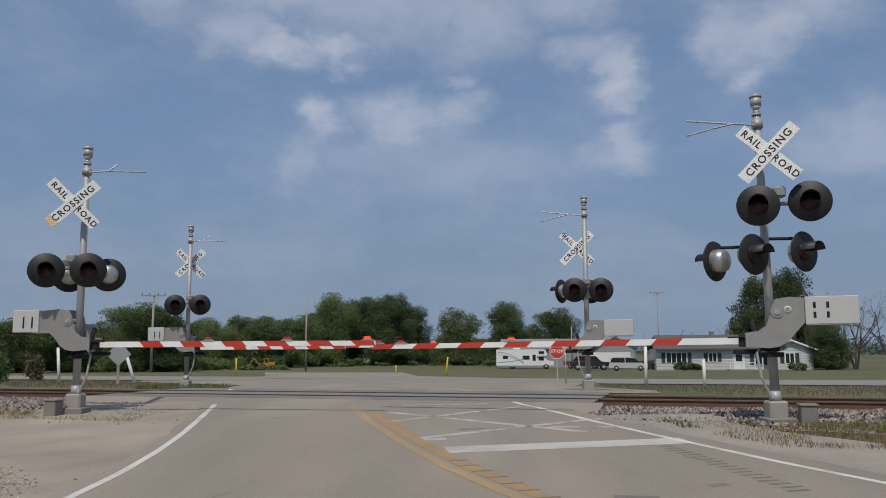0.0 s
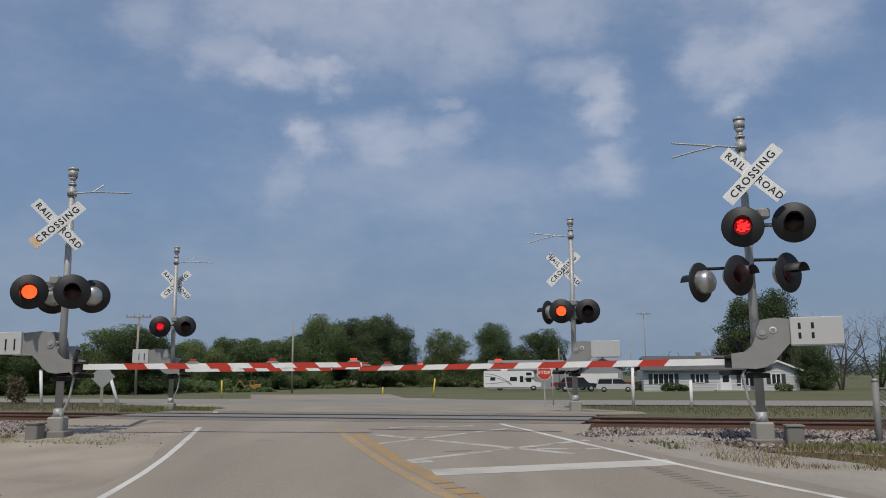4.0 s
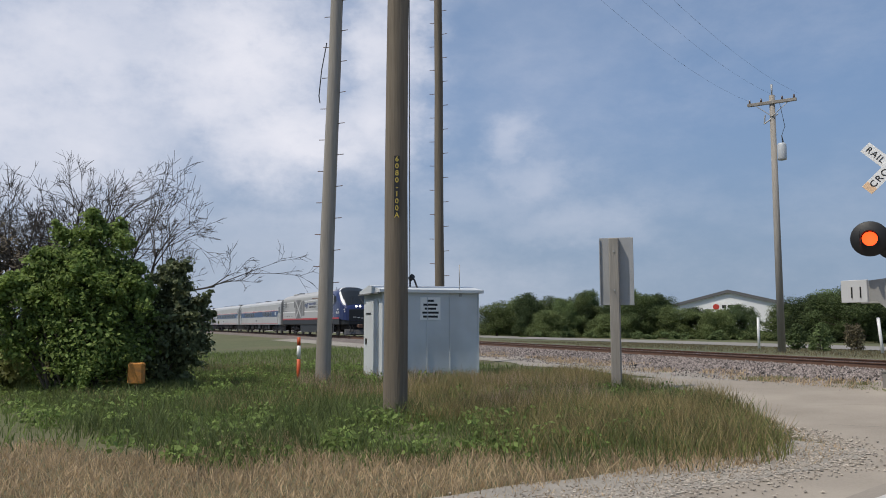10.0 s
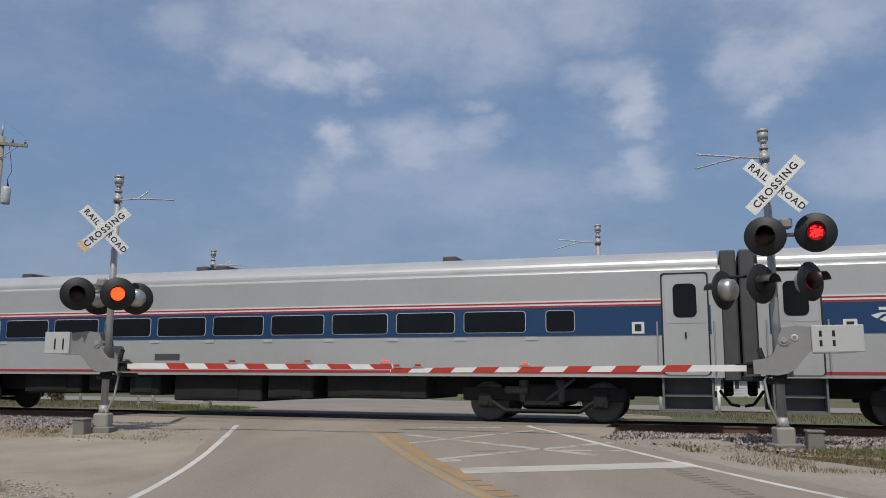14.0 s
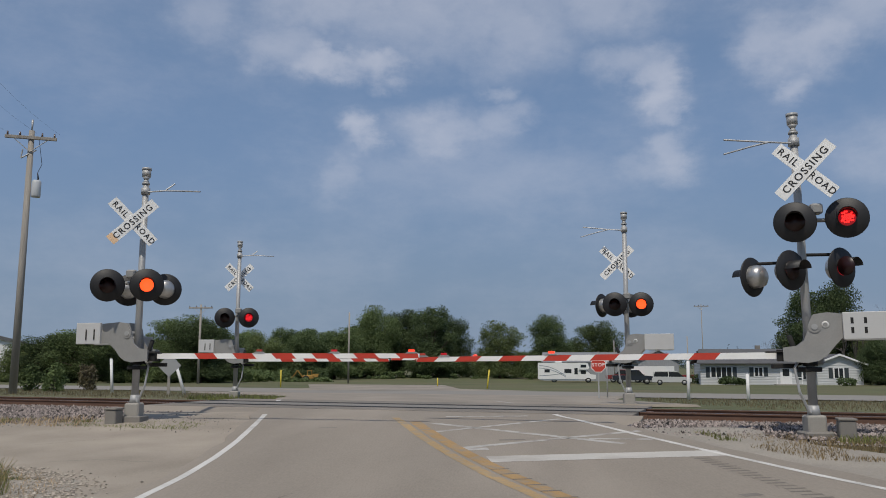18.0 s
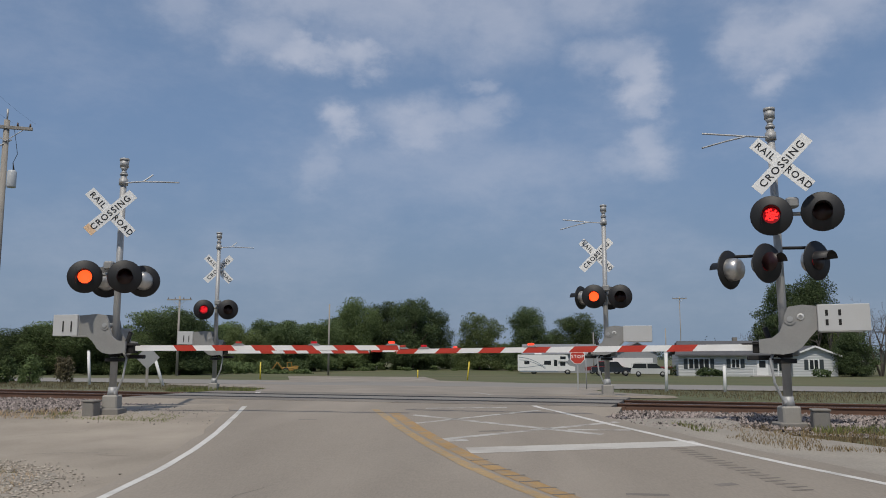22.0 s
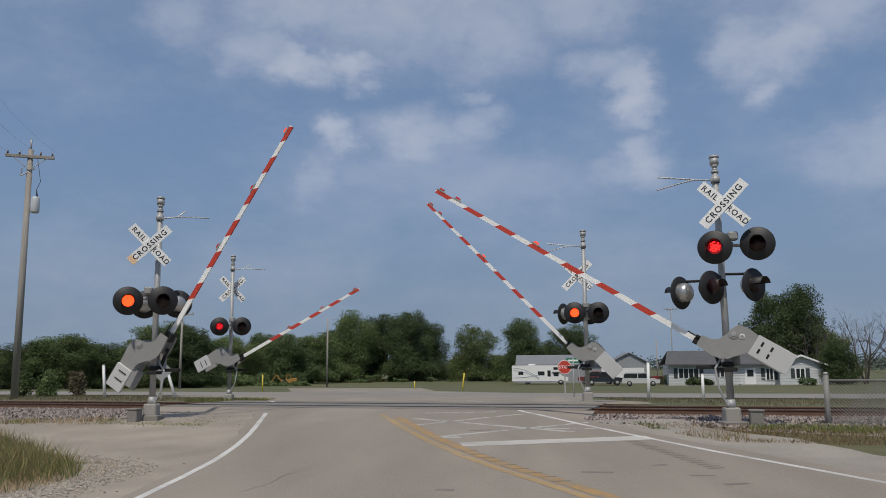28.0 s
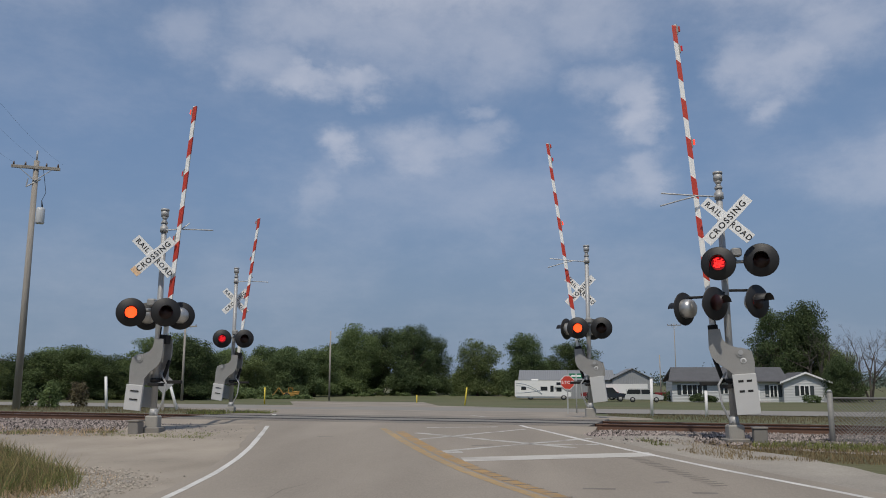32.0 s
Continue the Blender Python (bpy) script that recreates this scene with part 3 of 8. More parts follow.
    bar("stop_line", (0.05, 11.83), (3.4, 12.3), 0.52, PAINT_WORN, "broad white stop line")
    for a, b, w in (((-1.0, 16.3), (2.16, 13.3), 0.17), ((-0.9, 14.95), (1.5, 16.9), 0.15), ((-0.32, 12.95), (2.7, 14.9), 0.17), ((1.7, 13.9), (2.7, 13.8), 0.14),
                    ((-0.8, 17.5), (0.9, 17.6), 0.16), ((-0.3, 12.8), (0.05, 12.85), 0.24)):
        bar("pavement_marking", a, b, w, PAINT_FADED, "faded white crossing marking")
    # dark rumble grooves across the lane
    for i in range(18):
        y = 11.8 - i * 0.165
        x = 2.97 + (11.8 - y) * 0.2 + 0.02 * math.sin(i * 2.1)
        bar("rumble_groove", (x - 0.12, y - 0.025), (x + 0.12, y + 0.025), 0.05, GROOVE)
    for i in range(9):
        y = 11.0 - i * 0.36
        x = interp(y, YELLOW) + 0.02
        bar("rumble_groove", (x + 0.02, y - 0.02), (x + 0.26, y + 0.03), 0.05, GROOVE, "", 0.002)
    # fine cracks in the surface
    rc = random.Random(9)
    for x, y, a, n in ((-2.6, 7.6, 1.3, 6), (-6.2, 11.8, 0.3, 5), (-7.4, 13.6, 0.6, 4)):
        for _ in range(n):
            x2, y2 = x + 0.32 * math.cos(a), y + 0.32 * math.sin(a)
            bar("crack", (x, y), (x2, y2), rc.uniform(0.008, 0.018), GROOVE)
            x, y, a = x2, y2, a + rc.uniform(-0.5, 0.5)
    # tar repairs
    rnd = random.Random(5)
    for i in range(9):
        x, y = rnd.uniform(-6.0, 4.0), rnd.uniform(7.5, 16)
        if x < interp(y, GRASS_EDGE) + 1 or x > interp(y, RIGHT_LINE) - 0.4:
            continue
        bar("tar_patch", (x, y), (x + rnd.uniform(0.15, 0.5), y + rnd.uniform(-0.08, 0.08)), rnd.uniform(0.06, 0.14), mat("tar_spot", (0.19, 0.168, 0.145), 0.95, var=0.25))


def track():
    tr = thing("railway_track", pose(0, 0, 0), "single railway track with rusty steel rails on wooden ties", "railway track", kind="structure")
    prof = [(-0.075, 0), (0.075, 0), (0.075, 0.012), (0.012, 0.03), (0.012, 0.125), (0.036, 0.14), (0.036, 0.168), (-0.036, 0.168), (-0.036, 0.14), (-0.012, 0.125), (-0.012, 0.03), (-0.075, 0.012)]
    us = [-900, -500, -300, -150, -80, -60, -56, -52, -48, -44, -40, -20, -2, 10, 30, 80, 200, 500, 900]
    n = len(prof)
    for ds in (-0.7525, 0.7525):
        v = [place(u, TRACK_S + ds + a, RAIL_TOP - 0.17 + b) for u in us for a, b in prof]
        f = [(j * n + i, (j + 1) * n + i, (j + 1) * n + (i + 1) % n, j * n + (i + 1) % n) for j in range(len(us) - 1) for i in range(n)]
        me = mesh_of("rail", v, f)
        me.materials.append(RUST)
        rail = part("rail", me, RUST, tr, "rusty steel rail with a polished head")
        sol = Solid()
        for u0, u1 in zip(us, us[1:]):
            sol.add([place(u, TRACK_S + ds + a, RAIL_TOP - 0.001) for u in (u0, u1) for a in (-0.026, 0.026)], [(0, 1, 3, 2)])
        part("running_surface", sol, RAILTOP, rail)
    tie = Solid().box(-0.115, 0.115, -1.3, 1.3, -0.18, 0, 0.012).data("tie", TIE)
    far = Solid()
    k = -700.0
    i = 0
    rnd = random.Random(2)
    while k < 500:
        if -52 < k < 24 and not (-14.6 < k < -2.2):
            part("tie", tie, TIE, tr, "", Matrix.Translation(place(k, TRACK_S, RAIL_TOP - 0.168 + rnd.uniform(-0.012, 0.004))) @ pose(0, 0, 0, 0, 0, TRACK_TURN + rnd.uniform(-0.7, 0.7)))
        elif not (-14.6 < k < -2.2) and -300 < k < 150:
            far.box(-0.115, 0.115, -1.3, 1.3, -0.1, 0, 0, Matrix.Translation(place(k, TRACK_S, RAIL_TOP - 0.17)) @ pose(0, 0, 0, 0, 0, TRACK_TURN))
        k += 0.5 if -60 < k < 40 else 0.55
        i += 1
    ob = part("far_ties", far, TIE, tr)
    ob["kind"] = "stuff"
    # ballast bed in two runs, with the crossing between
    for name, u0, u1 in (("ballast_bed", -900, -14.4), ("ballast_bed", -2.1, 900)):
        us2 = sorted({u0, u1} | {u for u in range(-60, 60, 3) if u0 < u < u1} | {u for u in (-500, -200, -100, 100, 200, 500) if u0 < u < u1})
        s1 = 14.2 if u0 < -100 else 14.75
        sec = [(s1, profile(s1, LAND_PROFILE) - 0.01), (s1 + 0.4, profile(s1 + 0.4, LAND_PROFILE) + 0.02), (15.5, 0.358), (16.4, 0.38), (17.0, 0.377), (17.9, 0.347), (19.0, 0.335), (20.5, 0.335), (21.6, 0.325), (22.6, 0.27), (23.3, 0.2)]
        v = [place(u, s + 0.1 * noise.noise(Vector((u, s, 1))), z + 0.03 * noise.noise(Vector((u * 0.8, s * 0.8, 2)))) for u in us2 for s, z in sec]
        w = len(sec)
        f = [(j * w + i, (j + 1) * w + i, (j + 1) * w + i + 1, j * w + i + 1) for j in range(len(us2) - 1) for i in range(w - 1)]
        me = mesh_of(name, v, f)
        me.materials.append(BALLAST)
        tagged(new(name, me), "sloping bed of mixed grey ballast under the track", "ballast", kind="structure")
    # loose stones on the bed and its foot
    rng = np.random.default_rng(3)
    octa = np.array([(1, 0, 0), (-1, 0, 0), (0, 1, 0), (0, -1, 0), (0, 0, 1), (0, 0, -1)], float)
    of = np.array([(0, 2, 4), (2, 1, 4), (1, 3, 4), (3, 0, 4), (2, 0, 5), (1, 2, 5), (3, 1, 5), (0, 3, 5)])
    vs, fs = [], []
    for cnt, (ua, ub), (sa, sb), zz in ((11000, (-48, -26), (14.3, 19.2), 0), (11000, (-26, -14.4), (14.3, 19.2), 0), (13000, (-2.0, 12), (14.9, 19.2), 0), (3500, (12, 24), (14.9, 19.2), 0), (1600, (-2.0, 20), (20, 22.8), 0), (1500, (-40, -15), (20, 22.8), 0), (2200, (-15.5, -9.8), (14.7, 16.9), 0), (3600, (-34, -8.6), (13.0, 15.0), 1), (1200, (-2, 18), (14.3, 15.1), 1)):
        for _ in range(cnt):
            u, s = rng.uniform(ua, ub), rng.uniform(sa, sb)
            r = rng.uniform(0.018, 0.048) * (0.7 if zz else 1.0)
            z = interp(s, ((13, 0.27), (14.2, 0.315), (15.5, 0.358), (16.4, 0.38), (17.0, 0.377), (17.9, 0.347), (19, 0.335), (21.6, 0.325), (22.6, 0.27), (23.3, 0.2)))
            q = octa * rng.uniform(0.6, 1.25, (6, 1)) * r * rng.uniform(0.7, 1.2, 3)
            a = rng.uniform(0, 6.28)
            c, sn = math.cos(a), math.sin(a)
            q = np.stack([q[:, 0] * c - q[:, 1] * sn, q[:, 0] * sn + q[:, 1] * c, q[:, 2]], 1)
            fs.append(of + 6 * len(vs))
            vs.append(q + np.array(place(u, s, z + r * 0.25)))
    me = mesh_of("ballast_stones", np.concatenate(vs).tolist(), np.concatenate(fs).tolist())
    me.materials.append(STONE)
    tagged(new("ballast_stones", me), "loose angular grey and brown ballast stones", "stones", kind="stuff")
    vs, fs = [], []
    for _ in range(5200):
        y = rng.uniform(3, 11.5)
        x = interp(y, GRASS_EDGE) + 0.05 + rng.normal() * 0.3
        r = rng.uniform(0.005, 0.024)
        q = octa * rng.uniform(0.6, 1.25, (6, 1)) * r * (1, 1, 0.6)
        fs.append(of + 6 * len(vs))
        vs.append(q + np.array((x, y, road_z(x, y) + 0.03 + r * 0.2)))
    me = mesh_of("rim_rubble", np.concatenate(vs).tolist(), np.concatenate(fs).tolist())
    me.materials.append(mat("pale_rubble", (0.37, 0.325, 0.27), 0.95, var=0.15, scale=3, island=0.4))
    tagged(new("rim_rubble", me), "pale broken rubble along the grass edge", "stones", kind="stuff")
    # crossing surface: panels between and beside the rails
    cr = thing("crossing_surface", pose(0, 0, 0), "grey asphalt and concrete panels between the rails", "crossing panels", kind="structure")
    for s0, s1, mt, lab in ((17.75, 18.90, PATCHED, "patched asphalt approach panel"), (19.08, 20.42, CONCRETE_D, "stained concrete panel"), (20.60, 21.9, PATCHED, "patched asphalt approach panel")):
        k = 5
        for i in range(k):
            a, b = -14.4 + 12.3 * i / k, -14.4 + 12.3 * (i + 1) / k
            sol = Solid()
            v = [place(u, s, z) for z in (0.30, 0.507) for s in (s0, s1) for u in (a + 0.012, b - 0.012)]
            sol.add(v, [(4, 5, 7, 6), (0, 4, 6, 2), (1, 3, 7, 5), (0, 1, 5, 4), (2, 6, 7, 3)])
            part("panel", sol, mt, cr, lab)
    ramp = Solid().add([place(u, s, z) for u in (-14.6, -1.9) for s, z in ((16.7, 0.33), (17.745, 0.5), (17.745, 0.2))], [(0, 3, 4, 1), (0, 1, 2), (3, 5, 4), (1, 4, 5, 2)])
    part("ramp", ramp, ASPHALT, cr, "worn asphalt ramp up to the panels")
    # dark strips over the flangeway gaps, with the gaps' shade put into colour
    for s0 in (18.9, 20.42):
        sol = Solid().add([place(u, s, 0.513) for u in (-14.4, -2.1) for s in (s0 - 0.16, s0 + 0.18)], [(0, 1, 3, 2)])
        part("flangeway", sol, BLACKMETAL, cr, "dark strip along the rail standing in for the shaded gap")
    sol = Solid()
    for u in (-2.1,):
        v = [place(u + du, s, z) for du in (0, 0.16) for s in (18.9, 20.6) for z in (0.26, 0.45)]
        sol.add(v, [(0, 1, 3, 2), (4, 6, 7, 5), (1, 5, 7, 3), (0, 4, 5, 1), (2, 3, 7, 6)])
    part("end_guard", sol, RUST, cr, "rusty steel end guard")


def gravel_strip():
    """Pale gravel between the grass and the ballast, along the track."""
    for name, ua, ub, sa, sb in (("gravel_strip", -70, -14.0, 12.4, 14.7), ("gravel_strip", -14.0, -8.8, 13.2, 16.6), ("gravel_strip", -2.4, 30, 14.2, 15.4)):
        us = steps(ua, ub, 1.0)
        v, f = [], []
        for u in us:
            for k in range(5):
                s = sa + (sb - sa) * k / 4 + (0.5 * noise.noise(Vector((u * 0.4, 3, 5))) if k == 0 else 0)
                v.append(place(u, s, profile(s, LAND_PROFILE) + 0.014))
        for j in range(len(us) - 1):
            f += [(j * 5 + k, (j + 1) * 5 + k, (j + 1) * 5 + k + 1, j * 5 + k + 1) for k in range(4)]
        me = mesh_of(name, v, f)
        me.materials.append(GRAVEL)
        tagged(new(name, me), "strip of pale gravel along the track", "gravel", kind="structure")


land()
gravel_strip()
roads()
track()
# ---- crossing signals ----
FLASH, FLASH_START = 0.605, 0.08
FLASHERS, ARMS = [], []


def lamp_meshes():
    d = {}
    turn = pose(0, 0, 0, 90, 0, 0)  # lathe axis to -y
    d["target"] = Solid().lathe([(0.0, 0.012), (0.335, 0.012), (0.345, 0.0), (0.335, -0.015), (0.0, -0.015)], turn, 28).data("target", BLACK)
    d["housing"] = Solid().lathe([(0.0, -0.24), (0.12, -0.235), (0.18, -0.19), (0.2, -0.1), (0.2, -0.012)], turn, 20).data("housing", SHINY)
    d["hood"] = Solid().lathe([(0.158, 0.012), (0.15, 0.3), (0.145, 0.3), (0.153, 0.012)], turn, 14, 170, 5).data("hood", BLACK)
    d["lens"] = Solid().lathe([(0.138, 0.0), (0.11, 0.013), (0.06, 0.019), (0.0, 0.02)], turn, 20).data("lens", REDLIT)
    cl = Solid()
    for i in range(-4, 5):
        for k in range(-4, 5):
            x, y = (i + k * 0.5) * 0.029, k * 0.0252
            if math.hypot(x, y) < 0.085 + 0.03 * math.sin(i * 7.3 + k * 4.1):
                cl.lathe([(0.0165, 0.0165), (0.012, 0.0212), (0.0, 0.022)], turn @ Matrix.Translation((x, y, 0)), 8)
    d["diodes"] = cl.data("diodes", REDLIT_B)
    # added cover disc, coloured like an unlit lens
    d["shutter"] = Solid().lathe([(0.0, 0.0006), (0.163, 0.0006), (0.163, -0.0006), (0.0, -0.0006)], turn, 24).data("shutter", REDDARK)
    return d


LAMP = None


def lamp(parent, x, y, z, turn, phase, dim=False, glow=None):
    """A flashing lamp that faces -y turned by turn degrees; phase 0: lit first, 1: lit second, None: seen from behind."""
    global LAMP
    LAMP = LAMP or lamp_meshes()
    body = part("lamp", LAMP["target"], BLACK, parent, "round black lamp target", pose(x, y, z, 0, 0, turn))
    part("housing", LAMP["housing"], SHINY, body, "grey cast lamp housing")
    part("hood", LAMP["hood"], BLACK, body, "black lamp hood")
    if phase is None:
        part("lens", Solid().lathe([(0.15, 0.0), (0.0, 0.02)], pose(0, 0, 0, 90, 0, 0), 20), REDDARK, body, "dark red lens", pose(0, -0.013, 0))
        return body
    lens = part("lens", LAMP["lens"], REDLIT, body, "glowing red lens", pose(0, -0.0125, 0))
    if dim:
        lens.data = lens.data.copy()
        lens.data.materials[0] = REDDIM
    elif glow:
        lens.data = lens.data.copy()
        lens.data.materials[0] = REDDIM
        ring = part("diodes", LAMP["diodes"], glow, body, "cluster of bright red diodes", pose(0, -0.0125, 0))
        ring.data = ring.data.copy()
        ring.data.materials[0] = glow
    # added disc, no real lamp part: hides the glowing lens while unlit
    sh = part("shutter", LAMP["shutter"], REDDARK, body, "added dark red disc that covers the lens between flashes", pose(0, -0.036, 0))
    FLASHERS.append((sh, phase))
    return body


def crossbuck(parent, m, by, patch=False):
    top = part("crossbuck", Solid().box(-0.61, 0.61, -0.006, 0.006, -0.115, 0.115), WHITE, parent, "white reflective crossbuck blade", m @ pose(0, -0.012, 0, 0, -45, 0))
    back = part("crossbuck", Solid().box(-0.61, 0.61, -0.006, 0.006, -0.115, 0.115), WHITE, parent, "white reflective crossbuck blade", m @ pose(0, 0.003, 0, 0, 45, 0))
    lettering("lettering", "CROSSING", 0.18, INK, top, pose(0, -0.008, -0.005) @ FACE, 0.001)
    lettering("lettering", "RAIL", 0.165, INK, back, pose(-0.36, -0.008, -0.005) @ FACE, 0.001)
    lettering("lettering", "ROAD", 0.165, INK, back, pose(0.36, -0.008, -0.005) @ FACE, 0.001)
    part("bracket", Solid().tube((0, 0.012, 0), (0, -by, 0), 0.025), ALU, top)
    if patch:
        part("faded_patch", Solid().box(-0.608, -0.47, -0.0072, -0.0062, -0.112, 0.112), mat("blade_orange", (0.85, 0.58, 0.36), 0.5, var=0.1), top, "orange blade end")


def gate_arm(parent, side, length, turn, height, rows, group_red):
    """The moving arm: bracket, counterweights, striped boom, three small lamps. side 1: reaches to +x, -1: to -x."""
    g = side
    P = lambda pts: [(g * a, b) for a, b in (pts if g > 0 else pts[::-1])]
    cw = 0.72 if g > 0 else 0.52
    bracket = [(-cw, 0.54), (-0.3, 0.57), (-0.08, 0.54), (-0.02, 0.42), (0.02, 0.26), (0.09, 0.1), (0.2, 0.02), (0.42, -0.01), (0.42, -0.24), (0.05, -0.27), (-0.12, -0.24), (-0.25, -0.16), (-0.38, 0.0), (-0.5 if cw < 0.6 else -0.55, 0.13), (-cw, 0.13)]
    arm = part("gate_arm", Solid().prism(P(bracket), -0.24, -0.20), ALU, parent, "cast aluminium gate bracket", pose(0, 0, height))
    part("bracket_plate", Solid().prism(P(bracket), 0.14, 0.18), ALU, arm, "rear cast gate bracket")
    part("hub", Solid().tube((g * -0.09, -0.27, 0.33), (g * -0.09, 0.2, 0.33), 0.05), GALV, arm, "gate hub bolt cover")
    part("pivot_plate", Solid().tube((g * -0.09, -0.255, 0.33), (g * -0.09, -0.238, 0.33), 0.1, n=16), ALU, arm, "round pivot plate")
    x0, x1 = sorted((g * -cw, g * -1.32))
    plates = part("counterweight", Solid().box(x0, x1, -0.30, -0.235, 0.11, 0.56, 0.008), PLATE, arm, "pale grey counterweight plates")
    part("counterweight", Solid().box(x0 + 0.06, x1 - 0.06, 0.185, 0.25, 0.1, 0.5, 0.008), GALV, arm, "pale grey counterweight plates")
    for k in (cw + 0.14, cw + 0.34):
        if g > 0:
            part("bolt", Solid().tube((g * -k, -0.31, 0.2), (g * -k, -0.31, 0.42), 0.014, n=6), BLACKMETAL, plates)
        elif length < 7.3:
            for zs in (0.26, 0.42):
                part("slot", Solid().box(g * -k - 0.022, g * -k + 0.022, -0.304, -0.3005, zs - 0.05, zs + 0.05), BLACKMETAL, plates)
    if g < 0:
        part("painted_mark", Solid().lathe([(0.035, 0.0), (0.062, 0.0), (0.062, -0.002), (0.035, -0.002)], pose(g * -0.26, -0.2445, 0.36, 90, 0, 0), 16), PLATE, arm, "pale painted ring mark")
    # boom
    z0 = -0.14
    part("arm_adapter", Solid().box(min(g * 0.3, g * 0.52), max(g * 0.3, g * 0.52), -0.12, 0.08, z0 - 0.1, z0 + 0.1, 0.01).tube((g * 0.3, -0.14, z0 + 0.06), (g * 0.7, -0.14, z0 + 0.06), 0.016, n=6), BLACKMETAL, arm, "dark arm clamp")
    boom = part("boom", Solid().add([(g * x, y, z0 + z) for x, h in ((0.46, 0.058), (length, 0.044)) for y in (-0.04, 0.0) for z in (-h, h)],
                                    [(0, 1, 3, 2), (4, 6, 7, 5), (0, 4, 5, 1), (2, 3, 7, 6), (0, 2, 6, 4), (1, 5, 7, 3)]), WHITE, arm, "white gate boom with red slanted stripes")
    half = lambda x: 0.058 + (0.044 - 0.058) * (x - 0.95) / (length - 0.95)
    pitch = 0.88
    k = 0
    x = length - 0.42
    while x > 1.3:
        w = 0.44
        h0, h1 = half(x) + 0.003, half(x + w) + 0.003
        lean = 0.11
        v = [(g * (x + lean / 2), y, z0 - h0) for y in (-0.0425, 0.0025)] + [(g * (x - lean / 2), y, z0 + h0) for y in (-0.0425, 0.0025)] + \
            [(g * min(length, x + w + lean / 2), y, z0 - h1) for y in (-0.0425, 0.0025)] + [(g * min(length, x + w - lean / 2), y, z0 + h1) for y in (-0.0425, 0.0025)]
        part("stripe", Solid().add(v, [(0, 4, 6, 2), (1, 3, 7, 5), (2, 6, 7, 3), (0, 1, 5, 4), (4, 5, 7, 6), (0, 2, 3, 1)]), REDSHEET, boom)
        x -= pitch
        k += 1
    for i, x in enumerate((length - 0.16, length * 0.72, length * 0.46) if g > 0 else (length - 0.12, length * 0.92, length * 0.62)):
        zb = z0 + half(x)
        ln = part("arm_lamp", Solid().prism([(g * x - 0.13, zb), (g * x + 0.13, zb), (g * x + 0.07, zb + 0.035), (g * x - 0.07, zb + 0.035)], -0.05, 0.01), ALU, boom, "small grey arm lamp with a red lens")
        part("lens", Solid().box(g * x - 0.06, g * x + 0.06, -0.045, 0.005, zb + 0.036, zb + 0.075, 0.008), (REDDIM, REDSHEET, mat("arm_lamp_glow", (1.0, 0.05, 0.02), 0.3, emit=1.2))[0 if i == 1 else 2 if (i == group_red or (g < 0 and i == 2)) else 1], ln, "red lamp lens")
    lift = math.degrees(math.atan2(-z0, length))
    ARMS.append((arm, g, turn, height, [(t, a + lift) for t, a in rows]))
    return arm


